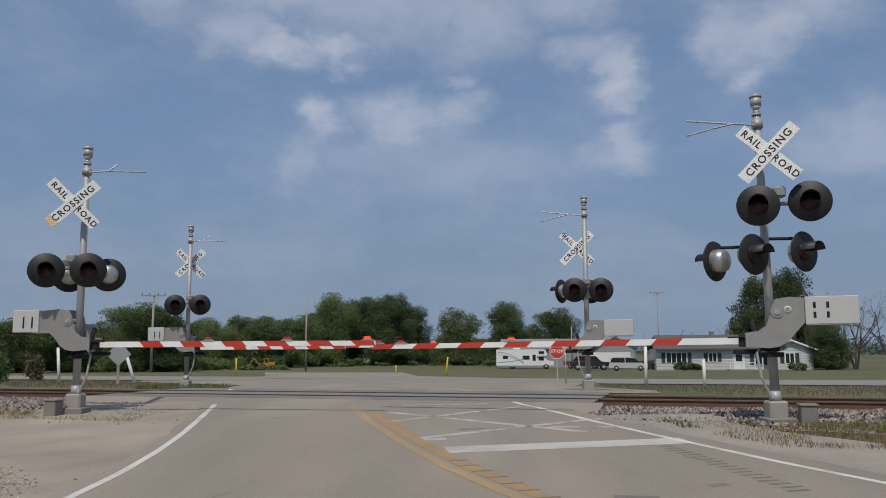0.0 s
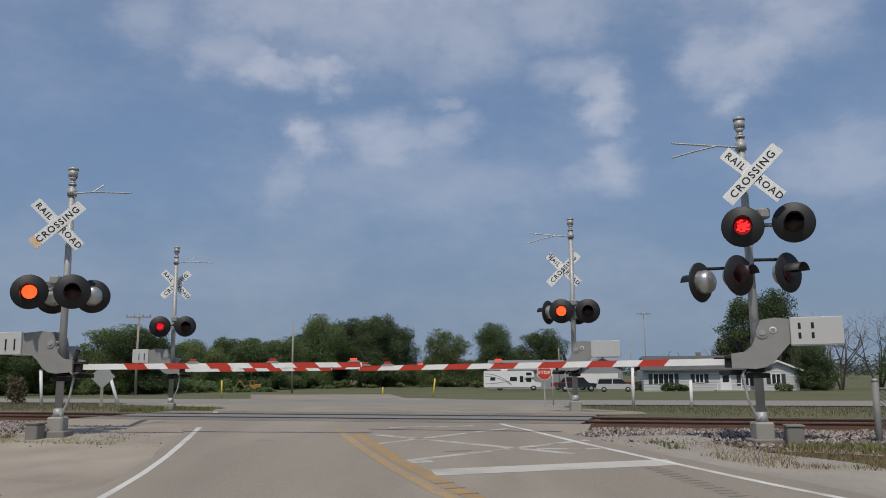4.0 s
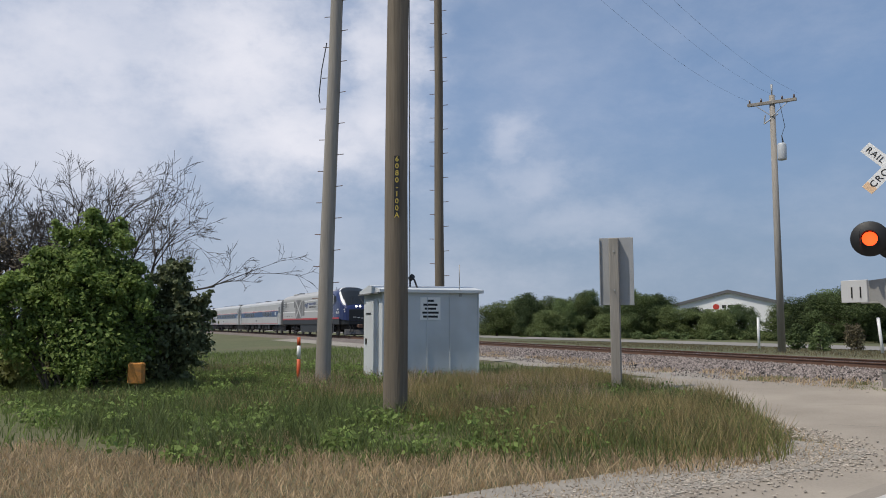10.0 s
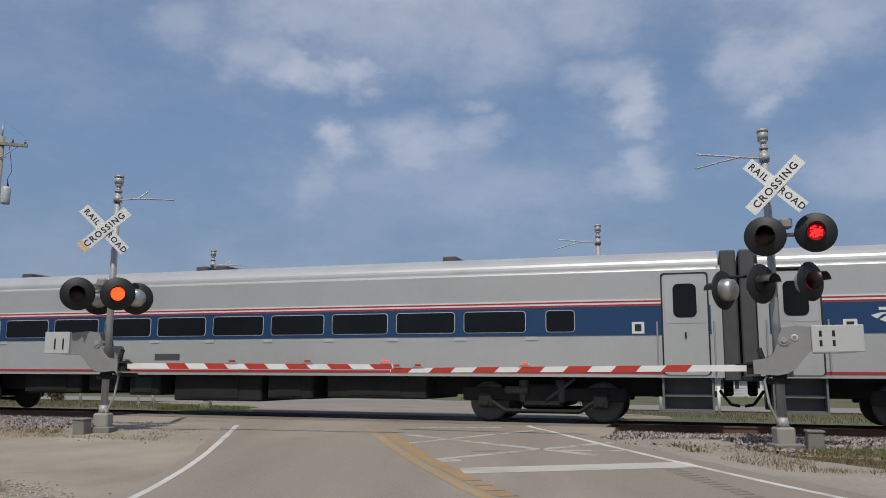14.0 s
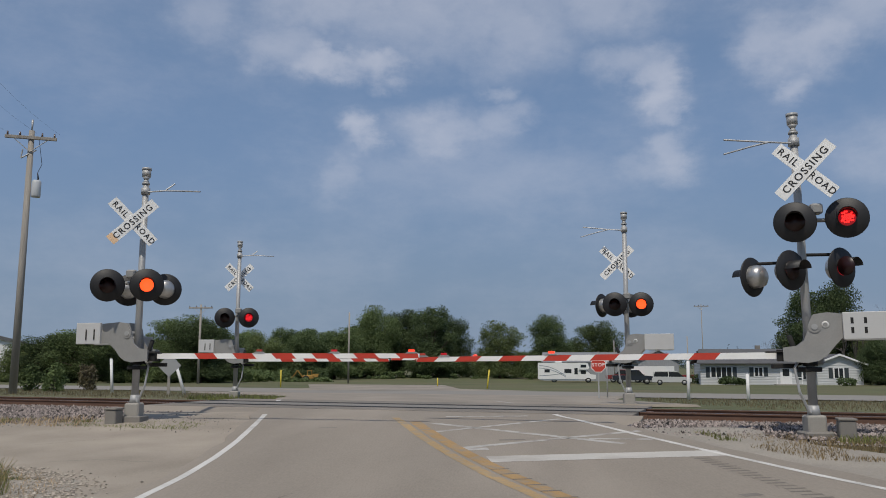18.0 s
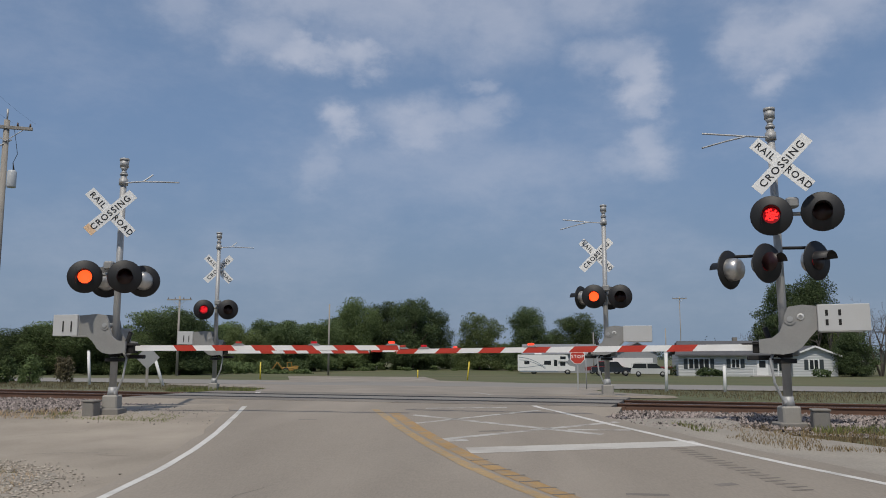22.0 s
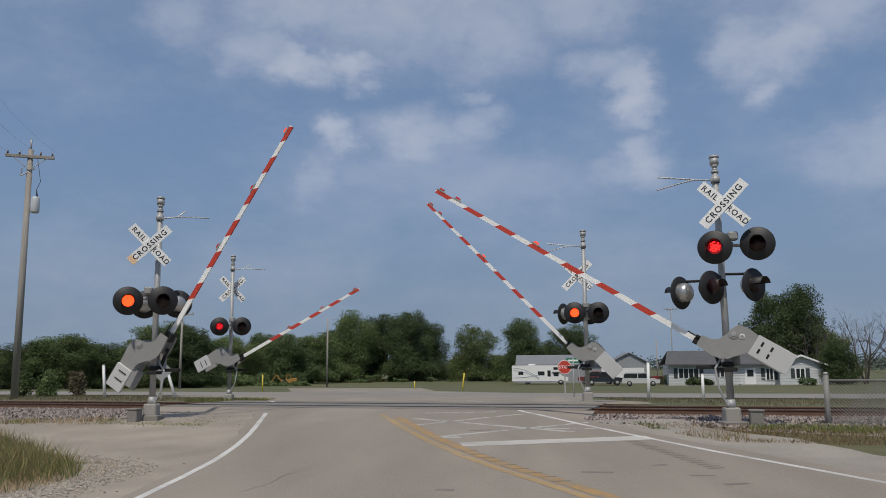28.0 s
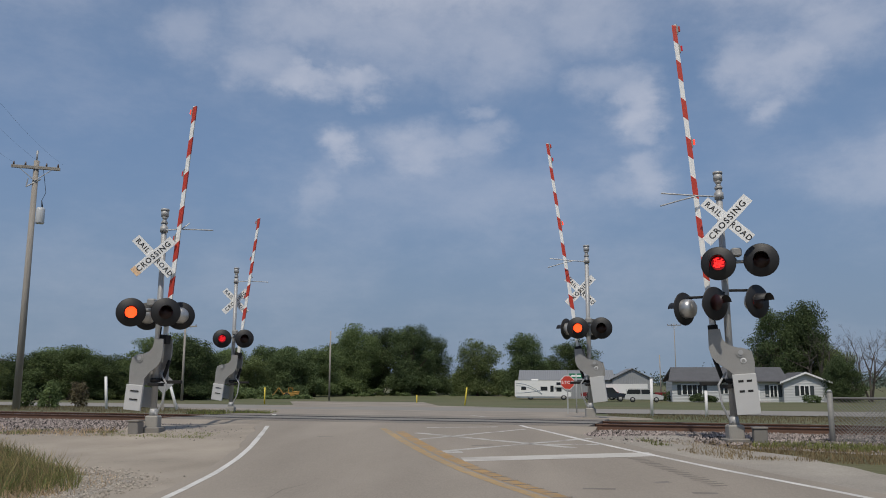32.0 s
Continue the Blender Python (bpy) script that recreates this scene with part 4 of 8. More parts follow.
def signal(m, label, facing, side, arm_len, arm_turn, rows, buck, pair, extras, antenna, lift, lit, glow=None, tilt=0.0, lean=0.0, drop=0.0):
    m = m @ pose(0, 0, 0, 0, lean, 0)
    sg = thing("crossing_signal", m, label, "crossing signal", "railway crossing signals")
    part("foundation", Solid().box(-0.155, 0.155, -0.155, 0.155, -0.25, 0.32, 0.03), CONCRETE, sg, "pale concrete foundation block")
    part("base_slab", Solid().box(-0.23, 0.23, -0.23, 0.23, -0.1, 0.05, 0.02), CONCRETE_D, sg, "dark stained base slab")
    part("base_casting", Solid().tube((0, 0, 0.3), (0, 0, 0.48), 0.11, 0.085), GALV, sg, "cast mast base")
    part("mast", Solid().tube((0, 0, 0.3), (0, 0, 5.22 - drop), 0.075, 0.066, 16), GALV, sg, "galvanised steel mast")
    part("mast_cap", Solid().tube((0, 0, 5.2), (0, 0, 5.24), 0.082).tube((0, 0, 5.24), (0, 0, 5.30), 0.07, 0.045).tube((0, 0, 5.30), (0, 0, 5.37), 0.042, 0.085).tube((0, 0, 5.37), (0, 0, 5.52), 0.09, 0.094, 14).tube((0, 0, 5.52), (0, 0, 5.57), 0.102, 0.1, 14), GALV, sg, "grey mast top cap", pose(0, 0, -drop))
    part("antenna", Solid().tube((0, 0, 4.98), (0, 0, 5.12), 0.095).line([(0, -0.05, 5.02), (antenna * 0.45, -0.05, 5.05), (antenna * 0.8, -0.1, 5.03 if antenna > 0 else 4.96), (antenna * 1.3, -0.25, 4.98 if antenna > 0 else 4.8)], 0.016).line([(antenna * 0.45, -0.05, 5.05), (antenna * (0.62 if antenna > 0 else 1.2), 0.05, 5.14 if antenna < 0 else 5.22)], 0.016), GALV, sg, "thin metal bird bracket", pose(0, 0, -drop))
    bx, by, bz = buck
    crossbuck(sg, pose(bx, by, bz, 0, 0, facing), by, by < 0 < side)
    px0, px1, py, pz = pair
    lamp(sg, px0, py, pz, facing, 0, False, glow)
    lamp(sg, px1, py, pz + tilt, facing, 1, False, glow)
    part("crossarm", Solid().tube((px0 + 0.1, py + 0.22, pz + 0.06), (px1 - 0.1, py + 0.22, pz + 0.06), 0.035).tube((0, 0, pz + 0.1), ((px0 + px1) / 2, py + 0.22, pz + 0.1), 0.04).box((px0 + px1) / 2 - 0.1, (px0 + px1) / 2 + 0.1, py + 0.1, py + 0.3, pz + 0.16, pz + 0.34, 0.03), ALU, sg, "lamp crossarm and junction box")
    for x, y, z, turn, phase, dim in extras:
        lamp(sg, x, y, z, turn, phase, dim)
        part("crossarm", Solid().tube((0, 0, z + 0.25), (x, y + 0.12, z + 0.24), 0.028).tube((x, y + 0.12, z + 0.24), (x, y + 0.12, z), 0.028), BLACKMETAL, sg, "dark lamp bracket")
    # gate mechanism
    h = lift
    part("mechanism", Solid().box(-0.24 if side > 0 else -0.05, 0.05 if side > 0 else 0.24, 0.1, 0.5, h - 0.3, h + 0.28, 0.03, pose(0, 0, 0, 0, 0, arm_turn)), ALU, sg, "grey gate mechanism case")
    part("mechanism_clamp", Solid().tube((0, 0, h - 0.32), (0, 0, h - 0.22), 0.12).box(-0.14, 0.14, -0.15, 0.2, h - 0.42, h - 0.34, 0.01), BLACKMETAL, sg)
    part("buffer", Solid().tube((0.14 * side, 0.06, h - 0.3), (0.3 * side, 0.06, h + 0.2), 0.045).box(min(0.2 * side, 0.62 * side), max(0.2 * side, 0.62 * side), 0.0, 0.12, h - 0.36, h - 0.28, 0.01), BLACKMETAL, sg, "dark buffer and arm bracket")
    pts = [(0.1 * side, 0.02, h - 0.1), (0.3 * side, -0.1, h - 0.35), (0.26 * side, -0.14, h - 0.75), (0.1 * side, -0.1, h - 1.1), (0.06 * side, -0.06, 0.4)]
    part("cable", Solid().line(pts, 0.022), GALV, sg, "flexible grey cable conduit")
    gate_arm(sg, side, arm_len, arm_turn, h, rows, lit)
    return sg


L_ROWS = ((0, -1.3), (24.6, -1.3), (25, 2.5), (25.5, 12.8), (26.5, 29.5), (27.5, 46.5), (28, 57), (28.5, 66.5), (29, 74.8), (29.5, 82.6), (30, 85.3), (31, 83.7), (32, 83.9))
R_ROWS = ((0, -0.9), (25.6, -0.9), (26.2, 2.0), (26.8, 11.0), (27.5, 23.8), (28, 31.8), (28.5, 40.1), (29, 47.7), (29.5, 55.6), (30, 63.5), (31, 79.2), (31.6, 84.6), (32, 85.4))
FR_ROWS = ((0, -1.0), (24.6, -1.0), (25, 2.4), (25.5, 12.1), (26.5, 25.0), (27.5, 36.5), (28, 44.8), (28.5, 54.1), (29, 62.8), (29.5, 70.5), (30, 78.2), (31, 82.7), (32, 81.6))
FL_ROWS = ((0, -1.5), (25.6, -1.5), (26.3, 1.5), (27.0, 11.0), (27.5, 18.7), (28, 26), (28.5, 33.5), (29, 39.7), (29.5, 47.6), (30, 54.3), (31, 70.4), (32, 81.5))

# near side of the road, left
signal(pose(-7.35, 17.3, 0.42), "tall railway crossing signal with twin red flashers and striped gate", 23, 1, 6.28, -13, L_ROWS, (-0.09, -0.36, 4.12), (-0.53, 0.31, -0.42, 2.76),
       ((-0.46, 0.45, 2.73, 205, None, False), (0.42, 0.3, 2.73, 200, None, False)), 1, 1.43, 0, drop=0.2)
# near side, right
signal(pose(5.55, 14.5, 0.39), "tall railway crossing signal with four red flashers and striped gate", -21, -1, 7.18, -17, R_ROWS, (0.02, -0.36, 4.46), (-0.24, 0.63, -0.42, 3.55),
       ((-0.34, -0.36, 2.74, 28, 0, True), (0.57, -0.2, 2.79, 30, 1, True), (-0.87, 0.0, 2.67, 218, None, False)), -1, 1.46, 1, REDLIT_B, 0.06, -0.8)
# far side, right
signal(pose(4.13, 24.1, 0.42), "far railway crossing signal with red flashers and striped gate", -10, -1, 7.45, -18, FR_ROWS, (-0.2, 0.22, 4.1), (-0.40, 0.35, -0.42, 2.83),
       ((-0.69, 0.1, 2.83, 230, None, False), (0.2, 0.4, 2.84, 180, None, False)), -1, 1.43, 1)
# far side, left
signal(pose(-8.63, 28.5, 0.30), "far railway crossing signal with dim red flashers and striped gate", 17, 1, 5.7, -14, FL_ROWS, (-0.06, 0.25, 4.3), (-0.32, 0.52, -0.42, 2.83), (), 1, 1.53, 1, REDLIT_C)
# ---- plants ----
def leaf_cloud(rng, lumps, count, size, squash=1.0):
    """Leaf cards over the shells of ellipsoid lumps: (x, y, z, rx, ry, rz)."""
    lumps = np.array(lumps, float)
    area = lumps[:, 3] * lumps[:, 4] + lumps[:, 3] * lumps[:, 5] + lumps[:, 4] * lumps[:, 5]
    pick = rng.choice(len(lumps), count, p=area / area.sum())
    d = rng.normal(size=(count, 3))
    d /= np.linalg.norm(d, axis=1)[:, None]
    r = rng.uniform(0.15, 1.0, count) ** 0.5 * rng.uniform(0.8, 1.22, count)
    c = lumps[pick, :3] + d * lumps[pick, 3:] * r[:, None]
    n = d * 0.6 + rng.normal(size=(count, 3)) * 0.55 + (0, 0, 0.35)
    n /= np.linalg.norm(n, axis=1)[:, None]
    a = np.cross(n, rng.normal(size=(count, 3)))
    a /= np.linalg.norm(a, axis=1)[:, None]
    b = np.cross(n, a)
    sz = size * rng.uniform(0.6, 1.4, count)[:, None]
    v = np.stack([c - a * sz, c - b * sz * 0.62 + n * sz * 0.12, c + a * sz, c + b * sz * 0.62 + n * sz * 0.12], 1).reshape(-1, 3)
    f = np.arange(count * 4).reshape(-1, 4)
    return v, f


def clumps(rng, lumps, k, small=0.28, large=0.5, reach=1.0):
    """Breaks each lump into k smaller ones over its shell, with gaps between."""
    out = []
    for x, y, z, rx, ry, rz in lumps:
        for _ in range(k):
            d = rng.normal(size=3)
            d /= np.linalg.norm(d)
            q, s = rng.uniform(0.45, reach), rng.uniform(small, large)
            out.append((x + d[0] * rx * q, y + d[1] * ry * q, z + d[2] * rz * q, rx * s, ry * s, rz * s * rng.uniform(0.6, 1.0)))
    return out


def limb(sol, a, b, ra, rb, rng, depth, spread=0.5, shrink=0.62, n=6, gravity=0.0):
    ra, rb = max(ra, 0.006), max(rb, 0.0045)
    sol.tube(a, b, ra, rb, n if depth > 1 else 4, False)
    if depth <= 0:
        return
    d = (b - a)
    ln = d.length * shrink
    for _ in range(rng.integers(2, 4)):
        q = (d.normalized() + Vector(rng.normal(size=3).tolist()) * spread + Vector((0, 0, gravity))).normalized()
        start = a + d * float(rng.uniform(0.55, 1.0))
        limb(sol, start, start + q * ln * float(rng.uniform(0.7, 1.15)), rb * 0.85, rb * 0.45, rng, depth - 1, spread, shrink, n, gravity)


def tree_meshes(seed, h, w, count, size, leaf, trunk_h=0.28):
    rng = np.random.default_rng(seed)
    sol = Solid()
    top = Vector((0.1, 0.05, h * 0.62))
    sol.tube((0, 0, -0.4), (0.02, 0, h * trunk_h), h * 0.03, h * 0.022, 8)
    sol.tube((0.02, 0, h * trunk_h), top, h * 0.022, h * 0.008, 7)
    lumps = []
    k = 20
    for i in range(k):
        z = h * (trunk_h + 0.02 + (0.82 - trunk_h) * (i / (k - 1)) ** 0.9)
        t = (z / h - trunk_h) / (1 - trunk_h)
        rad = w * 0.5 * (0.55 + 0.6 * math.sin(math.pi * min(1, t * 0.85 + 0.2))) * 0.66
        a = i * 2.4 + rng.uniform(-0.5, 0.5)
        rr = rad * rng.uniform(0.3, 1.12)
        c = Vector((math.cos(a) * rr, math.sin(a) * rr, z))
        s = w * rng.uniform(0.13, 0.25)
        lumps.append((*c, s, s, s * rng.uniform(0.65, 0.95)))
        st = Vector((0.02, 0, h * trunk_h + (z - h * trunk_h) * 0.35))
        sol.tube(st, c, h * 0.011, h * 0.003, 5, False)
    lumps.append((rng.uniform(-0.1, 0.1) * w, 0, h * 0.84, w * 0.17, w * 0.17, h * 0.12))
    core = [(0, 0, h * 0.5, w * 0.28, w * 0.28, h * 0.27), (0, 0, h * 0.3, w * 0.3, w * 0.3, h * 0.2)]
    for i in range(7):
        a = rng.uniform(0, 6.28)
        lumps.append((math.cos(a) * w * 0.36, math.sin(a) * w * 0.36, h * rng.uniform(0.1, 0.2), w * 0.17, w * 0.17, h * 0.1))
    v, f = leaf_cloud(rng, clumps(rng, lumps, 4, 0.4, 0.7, 1.0) + lumps * 2 + core * 2, count, size)
    v[:, 2] = np.minimum(v[:, 2], h * rng.uniform(0.96, 1.01, len(v)))
    me = mesh_of("crown", v.tolist(), f.tolist())
    me.materials.append(leaf)
    return sol.data("trunk", BARK), me


TREES = {}


def tree(kind, m, scale, label, group=""):
    if kind not in TREES:
        TREES[kind] = tree_meshes(*{"broad": (1, 12, 11, 40000, 0.125, LEAF_A, 0.12), "tall": (2, 14, 11, 42000, 0.125, LEAF_B, 0.1), "round": (3, 9, 9, 34000, 0.115, LEAF_B, 0.08),
                                    "loose": (4, 11, 9, 26000, 0.12, LEAF_E, 0.14), "scrub": (5, 6, 8, 24000, 0.105, LEAF_E, 0.04), "dark": (6, 12, 10, 36000, 0.125, LEAF_B, 0.08)}[kind])
    trunk, crown = TREES[kind]
    ob = thing("tree", m @ Matrix.Diagonal((scale[0], scale[0], scale[1], 1)), label, "tree", group)
    part("trunk", trunk, BARK, ob)
    part("crown", crown, LEAF_A, ob, "dense green leaf crown")
    return ob


def bush(name, x, y, lumps, count, size, leaf, label, stems, seed, category="bush", sprays=0):
    rng = np.random.default_rng(seed)
    ob = thing(name, Matrix.Translation((x, y, land_z(x, y))), label, category)
    sol = Solid()
    for c in lumps:
        for _ in range(stems):
            e = Vector((c[0] + rng.uniform(-0.5, 0.5) * c[3], c[1] + rng.uniform(-0.5, 0.5) * c[4], c[2] + rng.uniform(-0.3, 0.5) * c[5]))
            sol.tube((rng.uniform(-0.2, 0.2) + c[0] * 0.3, rng.uniform(-0.2, 0.2) + c[1] * 0.3, -0.2), e, 0.035, 0.008, 5, False)
    part("branchwork", sol, BARK, ob)
    twigs = []
    for _ in range(sprays):
        c = lumps[rng.integers(len(lumps))]
        d = rng.normal(size=3) + (0, 0, 0.5)
        d /= np.linalg.norm(d)
        ln = rng.uniform(0.25, 0.75)
        for q in range(5):
            t = 0.8 + ln * q / 4
            twigs.append((c[0] + d[0] * c[3] * t, c[1] + d[1] * c[4] * t, c[2] + d[2] * c[5] * t - 0.05 * q * ln, 0.2 - 0.03 * q, 0.2 - 0.03 * q, 0.13 - 0.02 * q))
    v, f = leaf_cloud(rng, clumps(rng, lumps, 9, 0.2, 0.48, 1.15) + lumps + twigs, count, size)
    v[:, 2] = np.maximum(v[:, 2], 0.03)
    me = mesh_of("leaves", v.tolist(), f.tolist())
    me.materials.append(leaf)
    part("leaves", me, leaf, ob)
    return ob


def bare_tree(x, y, h, seed, label, stems=5, lean=0.25, material=None, depth=4, spread=0.36):
    rng = np.random.default_rng(seed)
    ob = thing("bare_tree", Matrix.Translation((x, y, land_z(x, y) - 0.1)), label, "tree")
    for i in range(stems):
        sol = Solid()
        a = i * 2.4
        d = Vector((math.cos(a) * lean * rng.uniform(0.4, 1.3), math.sin(a) * lean * rng.uniform(0.4, 1.3), 1)).normalized()
        b = Vector((d.x * 0.3, d.y * 0.3, 0))
        limb(sol, b, b + d * h * float(rng.uniform(0.36, 0.46)), h * 0.014, h * 0.008, rng, depth, spread, 0.68, 6, 0.06)
        part("stem", sol, material or DEADWOOD, ob, "bare grey branching stem")
    return ob


def grass_stuff(name, rng, points, h, w, material, label, lean=0.35, zfun=None):
    """Blades of two bent segments at points (x, y)."""
    n = len(points)
    p = np.array(points)
    z = np.array([(zfun or land_z)(x, y) for x, y in points]) - 0.02
    hh = h * rng.uniform(0.45, 1.25, n)
    a = rng.uniform(0, 6.283, n)
    dx, dy = np.cos(a), np.sin(a)
    b = rng.uniform(0, 6.283, n)
    lx, ly = np.cos(b) * lean * hh * rng.uniform(0.2, 1, n), np.sin(b) * lean * hh * rng.uniform(0.2, 1, n)
    ww = w * rng.uniform(0.6, 1.4, n)
    cols = []
    for k, (t, q) in enumerate(((0, 1), (0.55, 0.8), (1.0, 0.12))):
        cx, cy, cz = p[:, 0] + lx * t * t, p[:, 1] + ly * t * t, z + hh * t
        cols += [np.stack([cx - dx * ww * q, cy - dy * ww * q, cz], 1), np.stack([cx + dx * ww * q, cy + dy * ww * q, cz], 1)]
    v = np.stack(cols, 1).reshape(-1, 3)
    base = np.arange(n)[:, None] * 6
    f = np.concatenate([base + (0, 1, 3, 2), base + (2, 3, 5, 4)])
    me = mesh_of(name, v.tolist(), f.tolist())
    me.materials.append(material)
    return tagged(new(name, me), label, "grass", kind="stuff")


def grasses():
    rng = np.random.default_rng(8)

    def scatter(n, box, test):
        out = []
        while len(out) < n:
            x, y = rng.uniform(box[0], box[1], 4000), rng.uniform(box[2], box[3], 4000)
            out += [(a, b) for a, b in zip(x.tolist(), y.tolist()) if test(a, b)]
        return out[:n]

    noisy = lambda x, y, k: noise.noise(Vector((x * k, y * k, 7)))
    box = (-19, -5, 4.5, 17.5)
    away = lambda x, y: math.hypot(x + 0.4, y - 0.72)
    rim = lambda x, y: x < interp(y, TALL_EDGE) + 0.12 * noisy(x, y, 1.6)
    tall = lambda x, y: rim(x, y) and away(x, y) > 9.6 + 1.2 * noisy(x, y, 0.4) and y > 0.45 * -x + 3.9 + 1.4 * noisy(x, y, 0.4) and x > -16 and math.hypot(x + 10.6, y - 12.6) > 1.3
    tuss = [(cx + rng.normal() * 0.22, cy + rng.normal() * 0.22) for cx, cy in scatter(420, box, tall) for _ in range(60)]
    grass_stuff("tall_grass", rng, [q for q in tuss if rim(*q)], 0.37, 0.0045, GRASS_T, "tall dry yellow-brown meadow grass at the road edge", 0.6)
    grass_stuff("green_grass", rng, scatter(15000, (-17, -5, 5.5, 17), tall), 0.27, 0.0055, GRASS_G, "rank green roadside grass", 0.7)
    grass_stuff("low_grass", rng, scatter(30000, (-24, -6.4, 4, 17), lambda x, y: rim(x, y) and TN[0] * x + TN[1] * y < 12 and away(x, y) > 9.3 + 1.6 * noisy(x, y, 0.5)), 0.17, 0.0065, GRASS_L, "low fresh green roadside grass", 0.8)
    grass_stuff("edge_grass", rng, scatter(3800, (-19, -4.9, 3, 14), lambda x, y: interp(y, GRASS_EDGE) - 1.2 + 0.5 * noisy(x, y, 1.1) < x < interp(y, GRASS_EDGE) + 0.12), 0.09, 0.006, GRASS_B, "thin dry grass at the gravel edge", 0.8)
    grass_stuff("brown_grass", rng, scatter(24000, (-17, -4.6, 0.5, 11), lambda x, y: rim(x + 0.1, y) and away(x, y) < 10.6 + 2.2 * noisy(x, y, 0.5)), 0.13, 0.0055, GRASS_B, "short dry brown grass at the verge", 0.9)
    grass_stuff("meadow_grass", rng, scatter(34000, (-42, -11, 0.5, 24), lambda x, y: TN[0] * x + TN[1] * y < 12.5 and y > 0.1 * -x and rim(x, y) and away(x, y) > 11), 0.2, 0.009, GRASS_L, "uneven green meadow grass", 0.6)
    grass_stuff("seed_grass", rng, scatter(6000, (-28, -12, 5, 14), lambda x, y: TN[0] * x + TN[1] * y < 10.5 and noisy(x, y, 0.35) > 0.0), 0.27, 0.006, GRASS_T, "dry seed heads among the green grass", 0.5)
    tufts = [(cx + rng.normal() * 0.28, cy + rng.normal() * 0.28) for cx, cy in scatter(320, (-24, -6, 4, 14), lambda x, y: rim(x + 0.2, y) and TN[0] * x + TN[1] * y < 11.5 and away(x, y) > 9.2) for _ in range(80)]
    tufts += [(-11.66 + rng.normal() * 0.3, 8.34 + rng.normal() * 0.3) for _ in range(260)] + [(-11.6 + rng.normal() * 0.35, 13.75 + rng.normal() * 0.35) for _ in range(300)]
    grass_stuff("rank_tufts", rng, tufts, 0.31, 0.006, GRASS_D, "dark rank tufts of grass in the meadow", 0.7)
    grass_stuff("seed_grass", rng, scatter(3200, (-19, -10, 9.5, 13.5), lambda x, y: rim(x + 0.2, y) and TN[0] * x + TN[1] * y < 10.2 and noisy(x, y, 0.6) > 0.0), 0.42, 0.0035, SEED, "pale reddish seed heads above the grass", 0.4)
    weeds = [(x, y, land_z(x, y) + 0.08, rng.uniform(0.12, 0.5), rng.uniform(0.12, 0.5), rng.uniform(0.06, 0.26)) for x, y in scatter(420, (-27, -7, 3.5, 15), lambda x, y: rim(x + 0.2, y) and TN[0] * x + TN[1] * y < 11.5 and away(x, y) > 9.6 and noisy(x, y, 0.3) > -0.1)]
    v, f = leaf_cloud(rng, weeds, 26000, 0.042)
    me = mesh_of("broadleaf_weeds", v.tolist(), f.tolist())
    me.materials.append(LEAF_C)
    tagged(new("broadleaf_weeds", me), "patches of broadleaf green weeds in the meadow", "weeds", kind="stuff")
    # verge on the other side of the road, at the foot of the ballast
    vr = lambda x, y: x > interp(y, RIGHT_LINE) + 1.1 + 0.5 * noisy(x, y, 0.6) and 12.6 < TN[0] * x + TN[1] * y < 15.3
    grass_stuff("verge_grass", rng, scatter(14000, (2, 13, 5, 16), lambda x, y: vr(x, y) and noisy(x, y, 0.7) > -0.25), 0.095, 0.006, mat("verge_straw", (0.27, 0.2, 0.105), 0.85, var=0.3, scale=0.8, island=0.4, trans=0.4), "short dry straw-coloured verge grass", 0.6)
    grass_stuff("verge_weeds", rng, scatter(5200, (2, 14, 5, 16), lambda x, y: vr(x, y) and TN[0] * x + TN[1] * y > 14.3 and noisy(x, y, 0.5) > 0), 0.13, 0.009, GRASS_G, "low green weeds along the ballast", 0.6)
    # weeds round the signal foot and along the gravel
    grass_stuff("gravel_weeds", rng, scatter(2600, (-15, -5.6, 13, 18.2), lambda x, y: 13.4 < TN[0] * x + TN[1] * y < 14.6 and noisy(x, y, 0.9) > 0.05), 0.09, 0.008, GRASS_G, "sparse weeds in the gravel", 0.7)
    grass_stuff("gravel_straw", rng, scatter(2400, (-34, -8, 13, 24), lambda x, y: 13.2 < TN[0] * x + TN[1] * y < 14.9 and noisy(x, y, 0.5) > 0.0), 0.14, 0.01, GRASS_B, "dry straw in the gravel", 0.7)
    # the far bank between track and highway
    grass_stuff("bank_grass", rng, scatter(30000, (-45, 45, 14, 60), lambda x, y: 24.0 < TN[0] * x + TN[1] * y < 45 and (x < interp(y, LEFT_LINE) - 0.8 - max(0, y - 36) * 0.6 or x > interp(y, RIGHT_LINE) + 1.2 + 5.6 + max(0, y - 30) ** 1.5 * 0.05)), 0.12, 0.009, mat("bank_straw", (0.185, 0.148, 0.082), 0.85, var=0.3, scale=0.3, island=0.4, trans=0.4), "dry bank grass beyond the track", 0.5)
    grass_stuff("bank_weeds", rng, scatter(1200, (-10.5, -6.6, 27, 30.5), lambda x, y: (x + 8.6) ** 2 / 3 + (y - 28.6) ** 2 < 1.0), 0.17, 0.01, GRASS_G, "green weeds round the signal foot", 0.5)


